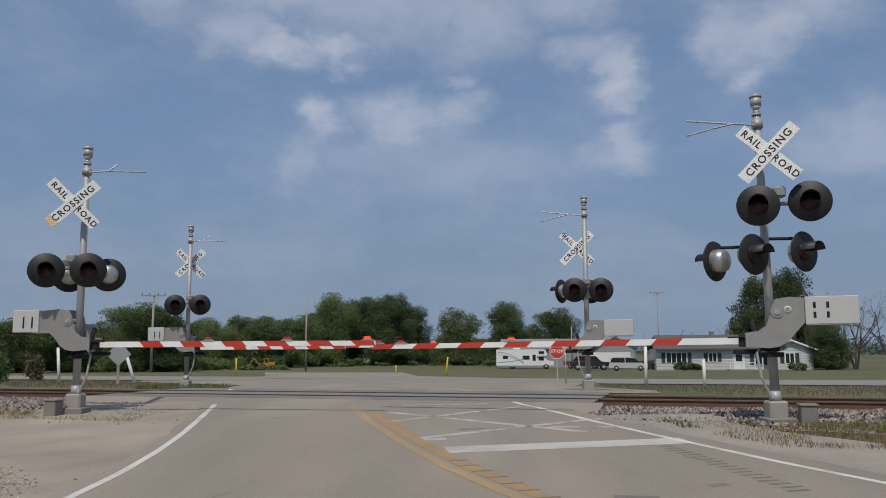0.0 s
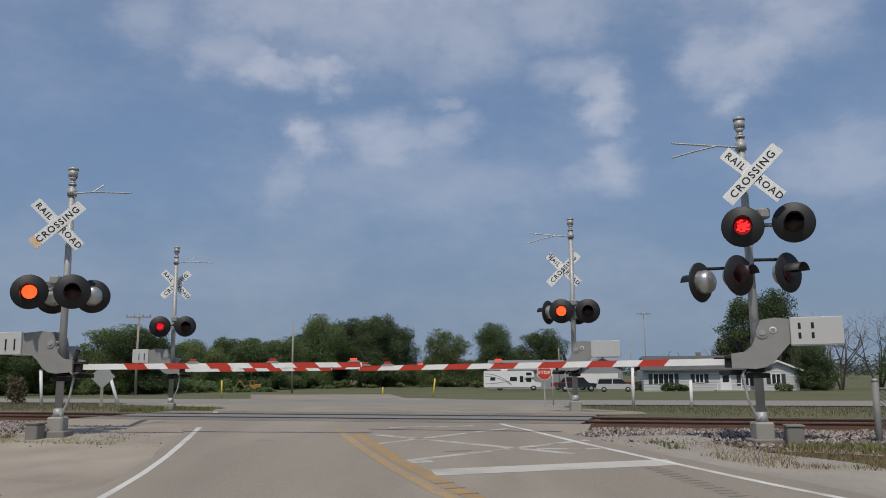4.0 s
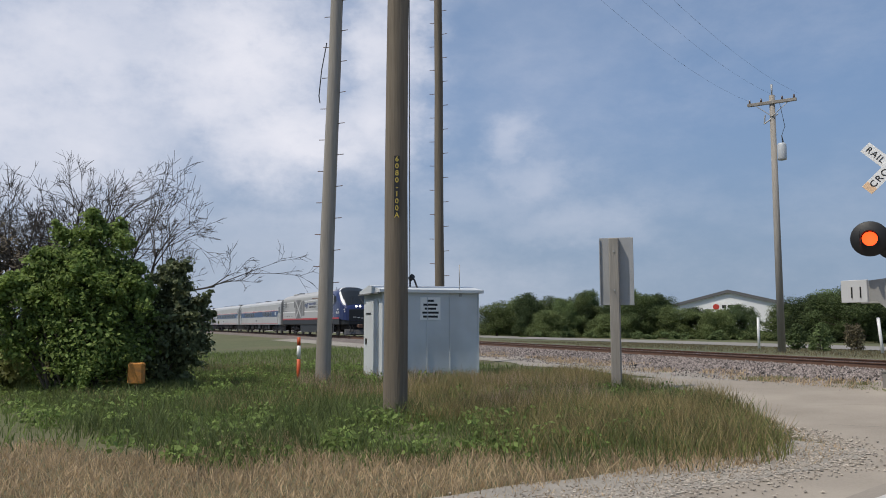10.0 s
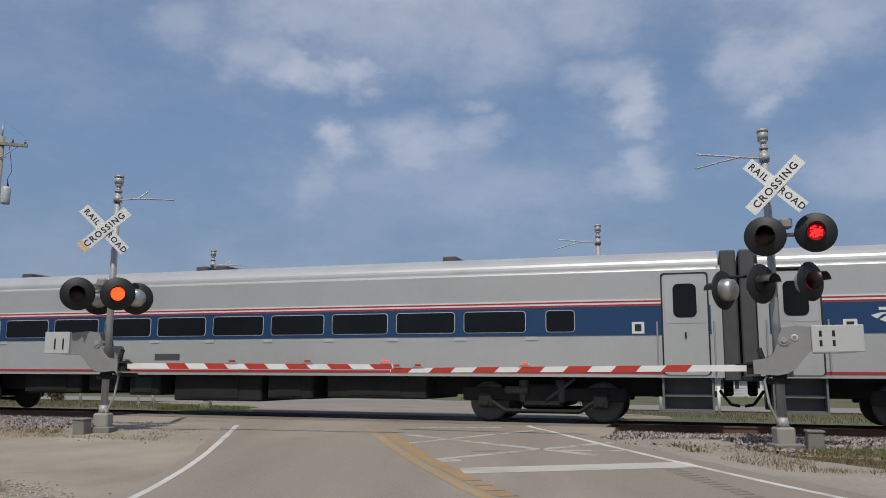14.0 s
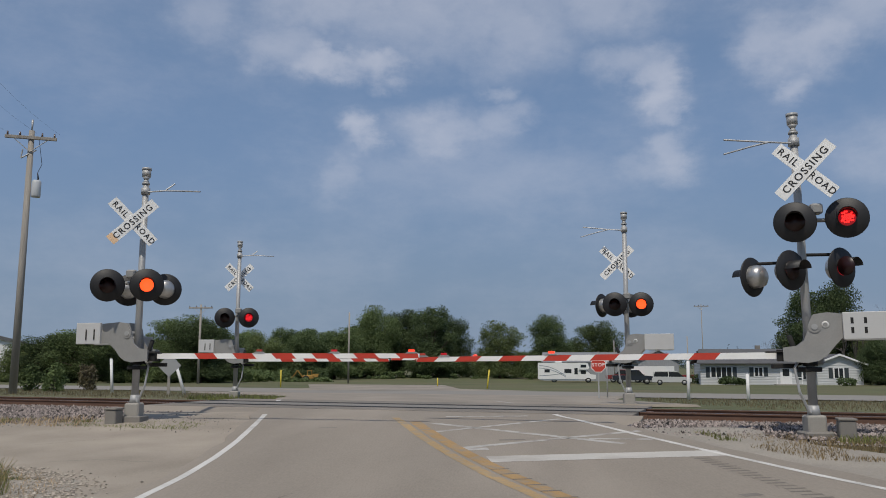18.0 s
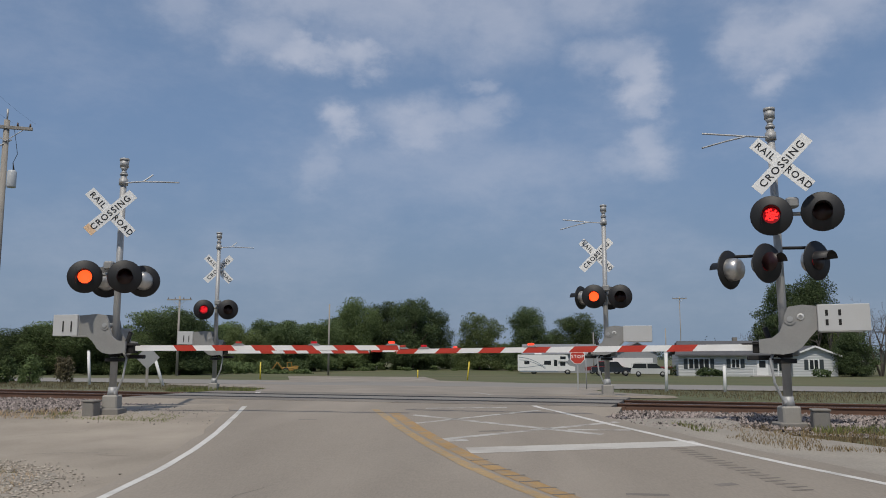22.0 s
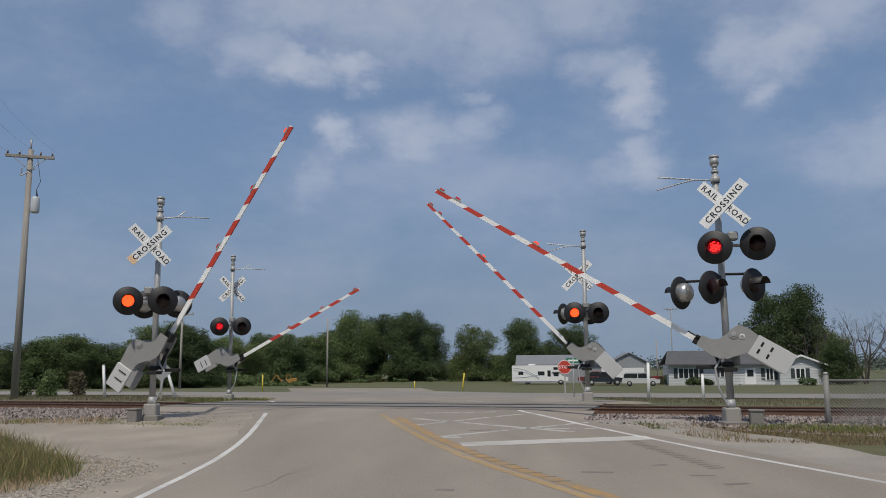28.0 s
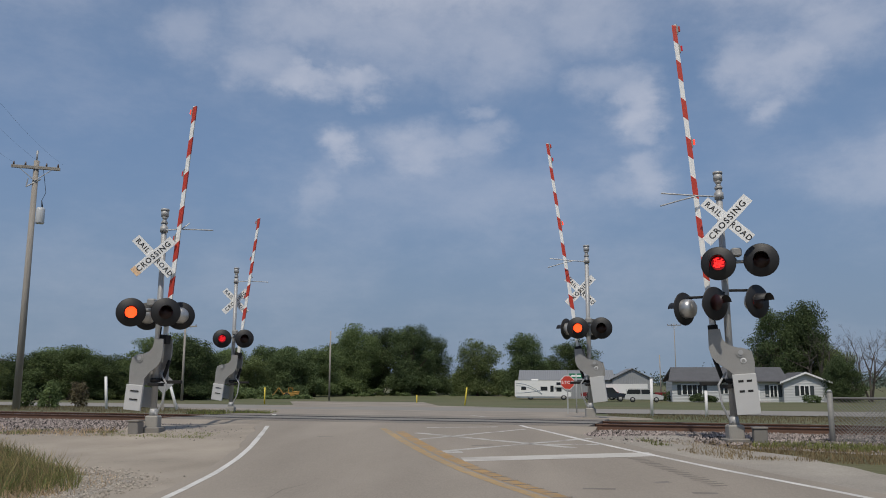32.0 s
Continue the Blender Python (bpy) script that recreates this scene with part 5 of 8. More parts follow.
# ---- things beside the near road ----
def wood_pole(name, x, y, h, r0, r1, material, label, lean=(0, 0), steps_from=None):
    ob = thing(name, Matrix.Translation((x, y, land_z(x, y))), label, "pole")
    sol = Solid()
    rings = []
    for i in range(7):
        t = i / 6
        c, r = (lean[0] * t + 0.015 * math.sin(i * 2), lean[1] * t, h * t if i else -0.6), r0 + (r1 - r0) * t
        rings += [(c[0] + r * (1 + 0.03 * math.sin(k * 3 + i)) * math.cos(k * math.pi / 9), c[1] + r * math.sin(k * math.pi / 9), c[2]) for k in range(18)]
    sol.add(rings, [(j * 18 + k, j * 18 + (k + 1) % 18, j * 18 + 18 + (k + 1) % 18, j * 18 + 18 + k) for j in range(6) for k in range(18)], True)
    sol.add(rings[-18:], [tuple(range(18))])
    part("shaft", sol, material, ob)
    if steps_from:
        z, k = steps_from, 0
        while z < h - 0.3:
            t = z / h
            sd = 1 if k % 2 else -1
            r = r0 + (r1 - r0) * t
            part("step_bolt", Solid().tube((lean[0] * t + sd * r * 0.7, lean[1] * t + sd * r * 0.5, z), (lean[0] * t + sd * (r + 0.12), lean[1] * t + sd * (r + 0.12) * 0.7, z + 0.01), 0.011, n=5), RUST, ob)
            z, k = z + 0.42, k + 1
    return ob


def near_left():
    # square tilt-down signboard seen from behind
    x, y = -11.6, 13.75
    face = 36
    sb = thing("road_sign", Matrix.Translation((x, y, land_z(x, y))) @ pose(0, 0, 0, 0, 0, face), "back of a grey sheet-metal road sign on a wooden post", "road sign")
    part("post", Solid().box(-0.1, 0.1, -0.095, 0.095, -0.5, 3.18, 0.015), POLEGREY, sb, "weathered square wooden post")
    part("panel", Solid().box(-0.31, 0.38, 0.1, 0.12, 1.8, 3.2, 0.004), GALV, sb, "plain grey sign back")
    part("panel_fold", Solid().box(-0.31, -0.295, 0.055, 0.1, 1.8, 3.18), GALV, sb)
    for z in (2.1, 2.9):
        part("bolt", Solid().tube((0, -0.115, z), (0, 0.125, z), 0.018, n=8), GALV, sb)
    # power poles
    p = wood_pole("utility_pole", -11.66, 8.34, 11.5, 0.205, 0.165, POLEWOOD, "thick brown wooden utility pole with a number tag", (0.04, 0.03))
    f = Matrix.Translation((0.05, 0.0, 3.83)) @ pose(0, 0, 0, 0, 0, 54)
    tagp = part("number_tag", Solid().box(-0.045, 0.045, -0.205, -0.198, -0.52, 0.5), INK, p, "black strip with yellow figures", f)
    for i, c in enumerate("6080-100A"):
        lettering("figure", c, 0.12, mat("tag_yellow", (0.6, 0.45, 0.08), 0.5, var=0.05), tagp, pose(0, -0.207, 0.44 - i * 0.117) @ FACE, 0.001)
    p2 = wood_pole("utility_pole", -19.1, 11.12, 12.5, 0.20, 0.15, POLEGREY, "leaning weathered wooden pole with climbing bolts", (0.17, 0.30), 2.2)
    part("ground_wire", Solid().line([(0.16, 0.16, 2.2), (0.17, 0.22, 4.5), (0.2, 0.31, 8), (0.25, 0.42, 12.4)], 0.016), BLACK, p2, "black wire down the pole")
    part("hanging_wire", Solid().line([(0.05, 0.0, 9.0), (-0.12, -0.05, 8.3), (-0.2, -0.08, 7.6), (-0.17, -0.06, 7.4)], 0.014), BLACK, p2, "loose hanging wire")
    wood_pole("utility_pole", -22.38, 17.41, 14.5, 0.17, 0.13, POLEWOOD, "slim dark wooden pole with climbing bolts", (-0.03, -0.04), 2.6)
    # signal shelter
    m = Matrix.Translation((-18.31, 12.43, land_z(-18.31, 12.43))) @ pose(0, 0, 0, 0, 0, TRACK_TURN)
    sh = thing("signal_shelter", m, "pale grey sheet-steel railway signal shelter with a low roof", "shelter")
    part("wall", Solid().box(-1.8, 0, 0, 2.75, 0.0, 2.36, 0.01), SHELTER, sh, "pale grey painted steel walls")
    part("roof", Solid().prism([(-1.9, 2.34), (0.1, 2.34), (0.1, 2.42), (-0.9, 2.56), (-1.9, 2.42)], -0.1, 2.85), SHELTER, sh, "shallow grey ridged roof")
    part("gable_trim", Solid().prism([(-1.92, 2.30), (0.12, 2.30), (0.12, 2.34), (-1.92, 2.34)], -0.14, -0.1), mat("dark_trim", (0.12, 0.12, 0.115), 0.6), sh, "dark eave trim")
    part("door", Solid().box(-1.5, -0.35, -0.035, -0.002, 0.12, 2.18, 0.008), SHELTER, sh, "pale door with a black latch")
    part("door_latch", Solid().box(-1.42, -1.34, -0.07, -0.036, 0.95, 1.12, 0.01), BLACK, sh)
    part("door_vent", Solid().box(-1.4, -0.95, -0.05, -0.036, 1.78, 1.82), BLACK, sh)
    for yy in (0.6, 1.25, 1.9, 2.72):
        part("wall_seam", Solid().box(0.001, 0.018, yy - 0.015, yy + 0.015, 0.0, 2.34), SHELTER, sh)
    plate = part("notice", Solid().box(0.002, 0.014, 1.05, 1.62, 1.62, 2.22), WHITE, sh, "white notice with dark lines")
    rnd = random.Random(4)
    for i in range(5):
        w = (0.2, 0.4, 0.32, 0.46, 0.42)[i]
        part("text_bar", Solid().box(0.015, 0.018, 1.335 - w / 2, 1.335 + w / 2, 2.1 - i * 0.105, 2.155 - i * 0.105), INK, plate)
    part("whip_antenna", Solid().tube((-0.06, 2.2, 2.4), (-0.06, 2.2, 3.12), 0.014).box(-0.1, 0.03, 2.16, 2.24, 2.25, 2.32), GALV, sh, "thin whip antenna")
    part("service_bracket", Solid().line([(-0.7, 1.0, 2.45), (-0.7, 1.0, 2.8), (-0.5, 1.05, 2.72), (-0.4, 1.1, 2.5)], 0.025).tube((-0.7, 1.0, 2.74), (-0.6, 1.05, 2.82), 0.07), BLACK, sh, "dark service entry bracket")
    # marker post
    x, y = -20.36, 11.1
    mk = thing("marker_post", Matrix.Translation((x, y, land_z(x, y))), "orange plastic cable marker post with a white band", "marker post")
    org = mat("orange_plastic", (0.62, 0.1, 0.025), 0.55, var=0.1)
    part("post", Solid().tube((0, 0, -0.1), (0, 0, 0.62), 0.05), org, mk)
    part("band", Solid().tube((0, 0, 0.62), (0, 0, 0.98), 0.05), WHITE, mk, "white label band")
    part("cap", Solid().tube((0, 0, 0.98), (0, 0, 1.2), 0.05, 0.045), org, mk)
    # pedestal
    x, y = -18.85, 6.37
    pd = thing("cable_pedestal", Matrix.Translation((x, y, land_z(x, y))) @ pose(0, 0, 0, 0, 0, 60), "weathered orange cable box on a short post", "cable box")
    part("box", Solid().box(-0.16, 0.16, -0.14, 0.14, 0.26, 0.72, 0.03), mat("weathered_orange", (0.6, 0.25, 0.05), 0.8, var=0.3, scale=6, dirt=(0.25, 0.13, 0.05), dirt_amount=0.8, dirt_scale=6), pd)
    part("post", Solid().tube((0, 0, -0.1), (0, 0, 0.3), 0.05), RUST, pd)
    # shrubs
    bx, by = -20.12, 5.53
    t = Vector((-math.cos(radians(-72.9)), math.sin(radians(-72.9)), 0)) * -1  # to the right as seen from the road
    L = lambda r, d, z, s, sz=None: (t.x * r - d * 0.936, t.y * r + d * 0.35, z, s, s, sz or s)
    bush("leafy_shrub", bx, by, [L(0, 0, 2.2, 1.0, 1.1), L(-0.8, 0, 2.1, 0.75, 0.6), L(0.8, 0.2, 1.6, 0.9), L(-0.3, 0.2, 3.1, 0.55, 0.7), L(0.45, 0.3, 3.15, 0.6, 0.75), L(-1.35, 0.1, 2.35, 0.5, 0.35), L(-1.2, 0.2, 1.2, 0.6, 0.6), L(0.2, -0.4, 1.0, 1.0, 0.8), L(-1.75, 0.1, 1.9, 0.3, 0.3), L(1.0, 0, 2.5, 0.45, 0.5), L(-0.9, 0.1, 2.9, 0.4, 0.35), L(0.1, 0.1, 3.8, 0.3, 0.35)],
         52000, 0.052, LEAF_C, "dense bright green leafy shrub in the grass", 3, 21, "bush", 110)
    jx, jy = -20.45, 7.12
    bush("dark_shrub", jx, jy, [L(0, 0, 1.0, 1.2, 0.95), L(0.7, 0, 1.6, 0.8, 0.9), L(-0.7, 0.2, 1.4, 1.0, 1.0), L(0.55, 0.1, 2.5, 0.45, 0.6)], 22000, 0.06, LEAF_D, "dark dense juniper shrub beside the leafy one", 3, 22, "bush", 60)
    bush("weed_clump", -23.6, 3.6, [(0, 0, 0.7, 1.6, 1.6, 0.7), (1.6, 0.6, 0.5, 1.1, 1.1, 0.5)], 4500, 0.09, GRASS_G, "rank bright green weeds", 2, 23, "weeds")
    for i, (b, r, h) in enumerate(((-76.4, 28, 7.6), (-72.4, 29, 7.4), (-80.6, 29, 7.0), (-86.6, 27, 6.4), (-78.5, 27, 6.0))):
        bare_tree(*polar(b, r)[:2], h, 30 + i, "dead grey bare-branched tree behind the shrubs", 7, 0.36, None, 6, 0.44)
    bush("brush_thicket", *polar(-79.6, 25.5)[:2], [(0, 0, 1.6, 2.2, 2.2, 1.6), (-1.5, -2.5, 1.8, 2.2, 2.2, 1.8), (1.0, 2.2, 1.3, 1.5, 1.5, 1.3), (-0.6, -0.8, 3.3, 1.5, 1.5, 1.2), (0.6, 1.2, 2.7, 1.3, 1.3, 1.1), (-1.8, -3.0, 3.7, 1.5, 1.5, 1.1)], 30000, 0.06, mat("dry_brush", (0.15, 0.125, 0.09), 0.9, var=0.3, island=0.45, trans=0.1), "grey-brown leafless brush thicket", 9, 25)
    bush("green_thicket", *polar(-85, 24)[:2], [(0, 0, 1.2, 1.6, 1.6, 1.2), (0.3, 1.5, 1.0, 1.2, 1.2, 1.0), (-0.2, 0.6, 2.6, 0.9, 0.9, 0.8)], 12000, 0.075, LEAF_A, "green leafy growth in the brush", 4, 27)


def near_right():
    # relay boxes by the signal feet
    for (x, y), lab in (((-7.62, 16.95), "small grey concrete cable box by the signal"), ((5.92, 14.15), "small grey concrete cable box by the signal")):
        b = thing("cable_box", Matrix.Translation((x, y, land_z(x, y))) @ pose(0, 0, 0, 0, 0, -12), lab, "cable box", "signal cable boxes")
        part("body", Solid().box(-0.13, 0.13, -0.13, 0.13, -0.1, 0.32, 0.02), CONCRETE_D, b)
        part("lid", Solid().box(-0.145, 0.145, -0.145, 0.145, 0.32, 0.36, 0.01), CONCRETE_D, b, "flat concrete lid")
    # chain-link fence along the track
    FENCE = mat("dull_zinc", (0.24, 0.235, 0.22), 0.7, 0.2, var=0.2, scale=6)
    fe = thing("chain_link_fence", pose(0, 0, 0), "low galvanised chain-link fence along the track", "fence")
    u0, s0 = 3.0, 15.95
    fence_s = lambda u: s0 + (u - u0) * 0.012
    for i in range(6):
        u = u0 + i * 2.6
        x, y, _ = place(u, fence_s(u))
        part("post", Solid().tube((x, y, land_z(x, y) - 0.3), (x, y, 1.36), 0.055 if i == 0 else 0.03), FENCE, fe)
        if i == 0:
            part("post_cap", Solid().tube((x, y, 1.36), (x, y, 1.41), 0.06, 0.03), GALV, fe)
    a, b = place(u0, fence_s(u0)), place(u0 + 13, fence_s(u0 + 13))
    part("top_rail", Solid().tube((a[0], a[1], 1.24), (b[0], b[1], 1.24), 0.022), FENCE, fe)
    wire = Solid()
    n = 13 * 14
    for i in range(n):
        for sg in (1, -1):
            q = 0.95
            ua, ub = u0 + i / 14, u0 + i / 14 + sg * q
            z0, z1 = 0.3, 1.23
            if ub > u0 + 13:
                z1, ub = z0 + (u0 + 13 - ua) / q * 0.93, u0 + 13
            if ub < u0:
                z1, ub = z0 + (ua - u0) / q * 0.93, u0
            pa, pb = place(ua, fence_s(ua), z0), place(ub, fence_s(ub), z1)
            wire.tube(pa, pb, 0.008, n=3, caps=False)
    ob = part("mesh", wire, FENCE, fe, "diamond wire mesh")
    ob["kind"] = "stuff"


grasses()
near_left()
near_right()
# ---- beyond the track ----
def white_posts():
    lab = "white plastic roadside marker post"
    for b, r, h, lean in ((13.6, 41, 1.85, 0.03), (17.3, 41, 1.25, 0.0), (-24.5, 47, 1.75, -0.16), (-20.0, 43, 1.65, -0.62), (-31.5, 52.5, 1.85, 0.0)):
        x, y, _ = polar(b, r)
        p = thing("marker_post", Matrix.Translation((x, y, land_z(x, y))), lab if abs(lean) < 0.1 else "leaning white plastic roadside marker post", "marker post", "white marker posts")
        part("post", Solid().tube((0, 0, -0.2), (lean, 0, h), 0.075, 0.075, 10), mat("white_plastic", (0.75, 0.74, 0.72), 0.5, var=0.06), p)
        part("cap", Solid().tube((lean, 0, h), (lean * 1.02, 0, h + 0.04), 0.08, 0.05, 10), GALV, p)
    yel = mat("yellow_paint", (0.65, 0.5, 0.05), 0.5, var=0.08)
    for b, r, h, lean in ((-13.9, 70, 1.4, 0), (0.2, 66, 1.5, 0.2), (-3.2, 78, 0.8, 0)):
        x, y, _ = polar(b, r)
        p = thing("marker_post", Matrix.Translation((x, y, land_z(x, y))), "thin yellow pipeline marker post in the grass", "marker post", "yellow marker posts")
        part("post", Solid().tube((0, 0, -0.2), (lean, 0, h), 0.06, 0.06, 8), yel, p)


def signs():
    x, y, _ = polar(7.78, 37)
    st = thing("stop_sign", Matrix.Translation((x, y, land_z(x, y))) @ pose(0, 0, 0, 0, 0, -7), "red octagonal stop sign on a steel post", "stop sign")
    part("post", Solid().box(-0.03, 0.03, 0.0, 0.04, -0.3, 2.1), GALV, st)
    octa = lambda r: [(r * math.cos(radians(22.5 + 45 * i)), 1.52 + r * math.sin(radians(22.5 + 45 * i))) for i in range(8)]
    plate = part("plate", Solid().prism(octa(0.345), -0.025, -0.005), WHITE, st, "white sign border")
    part("face", Solid().prism(octa(0.318), -0.03, -0.026), REDSHEET, plate, "red sign face")
    lettering("lettering", "STOP", 0.2, WHITE, plate, pose(0, -0.032, 1.52) @ FACE, 0.001)
    x, y, _ = polar(8.35, 41)
    ss = thing("street_sign", Matrix.Translation((x, y, land_z(x, y))), "small green street name sign on a thin post", "street sign")
    part("post", Solid().tube((0, 0, -0.2), (0, 0, 2.1), 0.03), GALV, ss)
    pl = part("plate", Solid().box(-0.35, 0.35, -0.01, 0.01, 1.85, 2.1), mat("sign_green", (0.02, 0.2, 0.1), 0.4), ss, "green plate")
    part("text_bar", Solid().box(-0.25, 0.25, -0.013, -0.0105, 1.93, 2.02), WHITE, pl)
    x, y, _ = polar(-21.1, 41)
    ds = thing("diamond_sign", Matrix.Translation((x, y, land_z(x, y))) @ pose(0, 0, 0, 0, 0, 15), "grey back of a diamond warning sign on a wooden post", "road sign")
    part("post", Solid().box(-0.06, 0.06, 0.0, 0.1, -0.3, 1.7), POLEGREY, ds)
    part("plate", Solid().box(-0.38, 0.38, -0.012, 0.0, -0.38, 0.38, 0.0), GALV, ds, "bare metal sign back", pose(0, -0.005, 1.35, 0, 45, 0))


def utility(b, r, h, label, arms=1, transformer=False, thick=0.15, lean=0.0, turn=0, arm_half=1.25):
    x, y, _ = polar(b, r)
    p = thing("utility_pole", Matrix.Translation((x, y, land_z(x, y))) @ pose(0, 0, 0, 0, 0, turn), label, "utility pole")
    part("shaft", Solid().tube((0, 0, -0.5), (lean, 0, h), thick, thick * 0.7, 12), POLEGREY, p)
    for k in range(arms):
        z = h - 0.35 - k * 0.9
        arm = part("crossarm", Solid().box(lean - arm_half, lean + arm_half, -0.16, -0.04, z - 0.07, z + 0.07, 0.01), POLEGREY, p, "wooden crossarm")
        part("brace", Solid().tube((lean - 0.7, -0.12, z - 0.06), (lean, -0.14, z - 0.65), 0.02, n=5).tube((lean + 0.7, -0.12, z - 0.06), (lean, -0.14, z - 0.65), 0.02, n=5), GALV, p)
        for dx in (-arm_half + 0.1, -0.45, 0.45, arm_half - 0.1):
            part("insulator", Solid().tube((lean + dx, -0.1, z + 0.07), (lean + dx, -0.1, z + 0.24), 0.05, 0.03, 8), mat("brown_porcelain", (0.1, 0.06, 0.04), 0.25), arm)
    if transformer:
        part("transformer", Solid().lathe([(0.0, 0), (0.18, 0.02), (0.195, 0.08), (0.195, 0.7), (0.15, 0.78), (0.0, 0.8)], pose(lean + 0.34, 0, h - 3.03), 16), mat("transformer_grey", (0.5, 0.52, 0.53), 0.4), p, "grey pole transformer can")
        part("bushing", Solid().tube((lean + 0.4, 0, h - 2.25), (lean + 0.35, 0, h - 1.9), 0.04, 0.02, 8).line([(lean + 0.35, 0, h - 1.9), (lean + 0.5, 0, h - 1.5), (lean + 0.3, 0, h - 0.3)], 0.012), BLACK, p)
        part("cutout", Solid().line([(lean + 0.25, -0.1, h - 0.9), (lean - 0.35, -0.1, h - 1.3), (lean - 0.3, -0.1, h - 0.9)], 0.03), GALV, p)
        part("top_pin", Solid().tube((lean, 0, h), (lean, 0, h + 0.5), 0.03, 0.05, 8), GALV, p)
    return x, y, land_z(x, y) + h


def wire(a, b, sag, name="overhead_wire"):
    a, b = Vector(a), Vector(b)
    pts = []
    for i in range(17):
        t = i / 16
        p = a + (b - a) * t
        p.z -= sag * 4 * t * (1 - t)
        pts.append(p)
    single(name, Solid().line(pts, 0.0032, 4), BLACK, pose(0, 0, 0), "thin dark overhead wire between poles", "wire", "overhead wires")


def house():
    """One-storey pale house: long front towards the road, a gabled wing on its end."""
    x, y, _ = polar(18.9, 118)
    h = thing("house", Matrix.Translation((x, y, land_z(x, y))) @ pose(0, 0, 0, 0, 0, -8), "one-storey pale grey clapboard house with dark shingle roof", "house")
    sid = mat("clapboard", (0.52, 0.53, 0.53), 0.6, var=0.05, scale=0.8, wave=("Z", 0.2, 0.02))
    roofm = mat("dark_shingles", (0.10, 0.10, 0.105), 0.9, var=0.2, scale=1.0, fine=8, bump=0.02)
    trim = mat("white_trim", (0.74, 0.74, 0.73), 0.5, var=0.04)
    shut = mat("dark_shutters", (0.035, 0.045, 0.05), 0.6)
    part("wall", Solid().box(-9.6, 4.4, -3.6, 3.8, -0.3, 2.75), sid, h, "pale clapboard main wall")
    part("wall", Solid().prism([(4.4, -0.3), (9.8, -0.3), (9.8, 2.7), (7.1, 3.75), (4.4, 2.7)], -4.6, 3.6), sid, h, "pale gabled wing")
    part("roof", Solid().add([(-10.1, -4.3, 2.62), (5.2, -4.3, 2.62), (5.2, 0.1, 4.45), (-9.3, 0.1, 4.45), (-10.1, 4.4, 2.62), (5.2, 4.4, 2.62), (-10.1, -4.3, 2.78), (5.2, -4.3, 2.78), (5.2, 0.1, 4.62), (-9.3, 0.1, 4.62), (-10.1, 4.4, 2.78), (5.2, 4.4, 2.78)],
                             [(6, 7, 8, 9), (9, 8, 11, 10), (0, 1, 7, 6), (6, 9, 3, 0), (9, 10, 4, 3), (0, 3, 2, 1), (3, 4, 5, 2), (10, 11, 5, 4), (1, 2, 8, 7), (2, 5, 11, 8)]), roofm, h, "dark grey shingle roof")
    part("roof", Solid().prism([(3.9, 2.45), (7.1, 3.72), (10.3, 2.45), (10.3, 2.62), (7.1, 3.92), (3.9, 2.62)], -5.0, 3.9), roofm, h, "wing roof")
    part("fascia", Solid().prism([(3.88, 2.40), (7.1, 3.68), (10.32, 2.40), (10.32, 2.62), (7.1, 3.93), (3.88, 2.62)], -5.08, -5.0), trim, h, "white bargeboard")
    part("chimney", Solid().box(-1.9, -1.3, 0.6, 1.2, 4.0, 5.1), CONCRETE_D, h)

    def window(x0, w, z0, z1, yy, shutters=True):
        win = part("window", Solid().box(x0 - 0.08, x0 + w + 0.08, yy - 0.06, yy - 0.004, z0 - 0.08, z1 + 0.08), trim, h, "white framed window")
        k = 4 if w > 2 else 2
        for i in range(k):
            a = x0 + w * i / k
            part("pane", Solid().box(a + 0.055, a + w / k - 0.055, yy - 0.075, yy - 0.0605, z0, z1), GLASS, win)
        if shutters:
            for a in (x0 - 0.62, x0 + w + 0.14):
                part("shutter", Solid().box(a, a + 0.48, yy - 0.05, yy - 0.004, z0 - 0.05, z1 + 0.05), shut, win, "dark shutter")

    window(-8.3, 2.6, 0.95, 2.2, -3.6)
    window(-2.9, 1.0, 1.1, 2.15, -3.6)
    window(2.9, 0.9, 0.7, 2.15, -3.6)
    window(6.4, 1.1, 0.9, 2.1, -4.6)
    door = part("door", Solid().box(0.2, 1.6, -3.68, -3.604, 0.05, 2.2), trim, h, "white front door")
    part("pane", Solid().box(0.5, 1.3, -3.695, -3.681, 1.1, 2.0), GLASS, door)
    part("porch", Solid().box(-0.6, 2.6, -5.2, -3.6, -0.3, 0.1), CONCRETE, h, "low concrete porch")
    for x0 in (-0.5, 0.9, 2.5):
        part("porch_post", Solid().box(x0 - 0.04, x0 + 0.04, -5.15, -5.07, 0.1, 0.95), trim, h)
    part("porch_rail", Solid().box(-0.5, 2.5, -5.14, -5.08, 0.9, 0.98), trim, h)


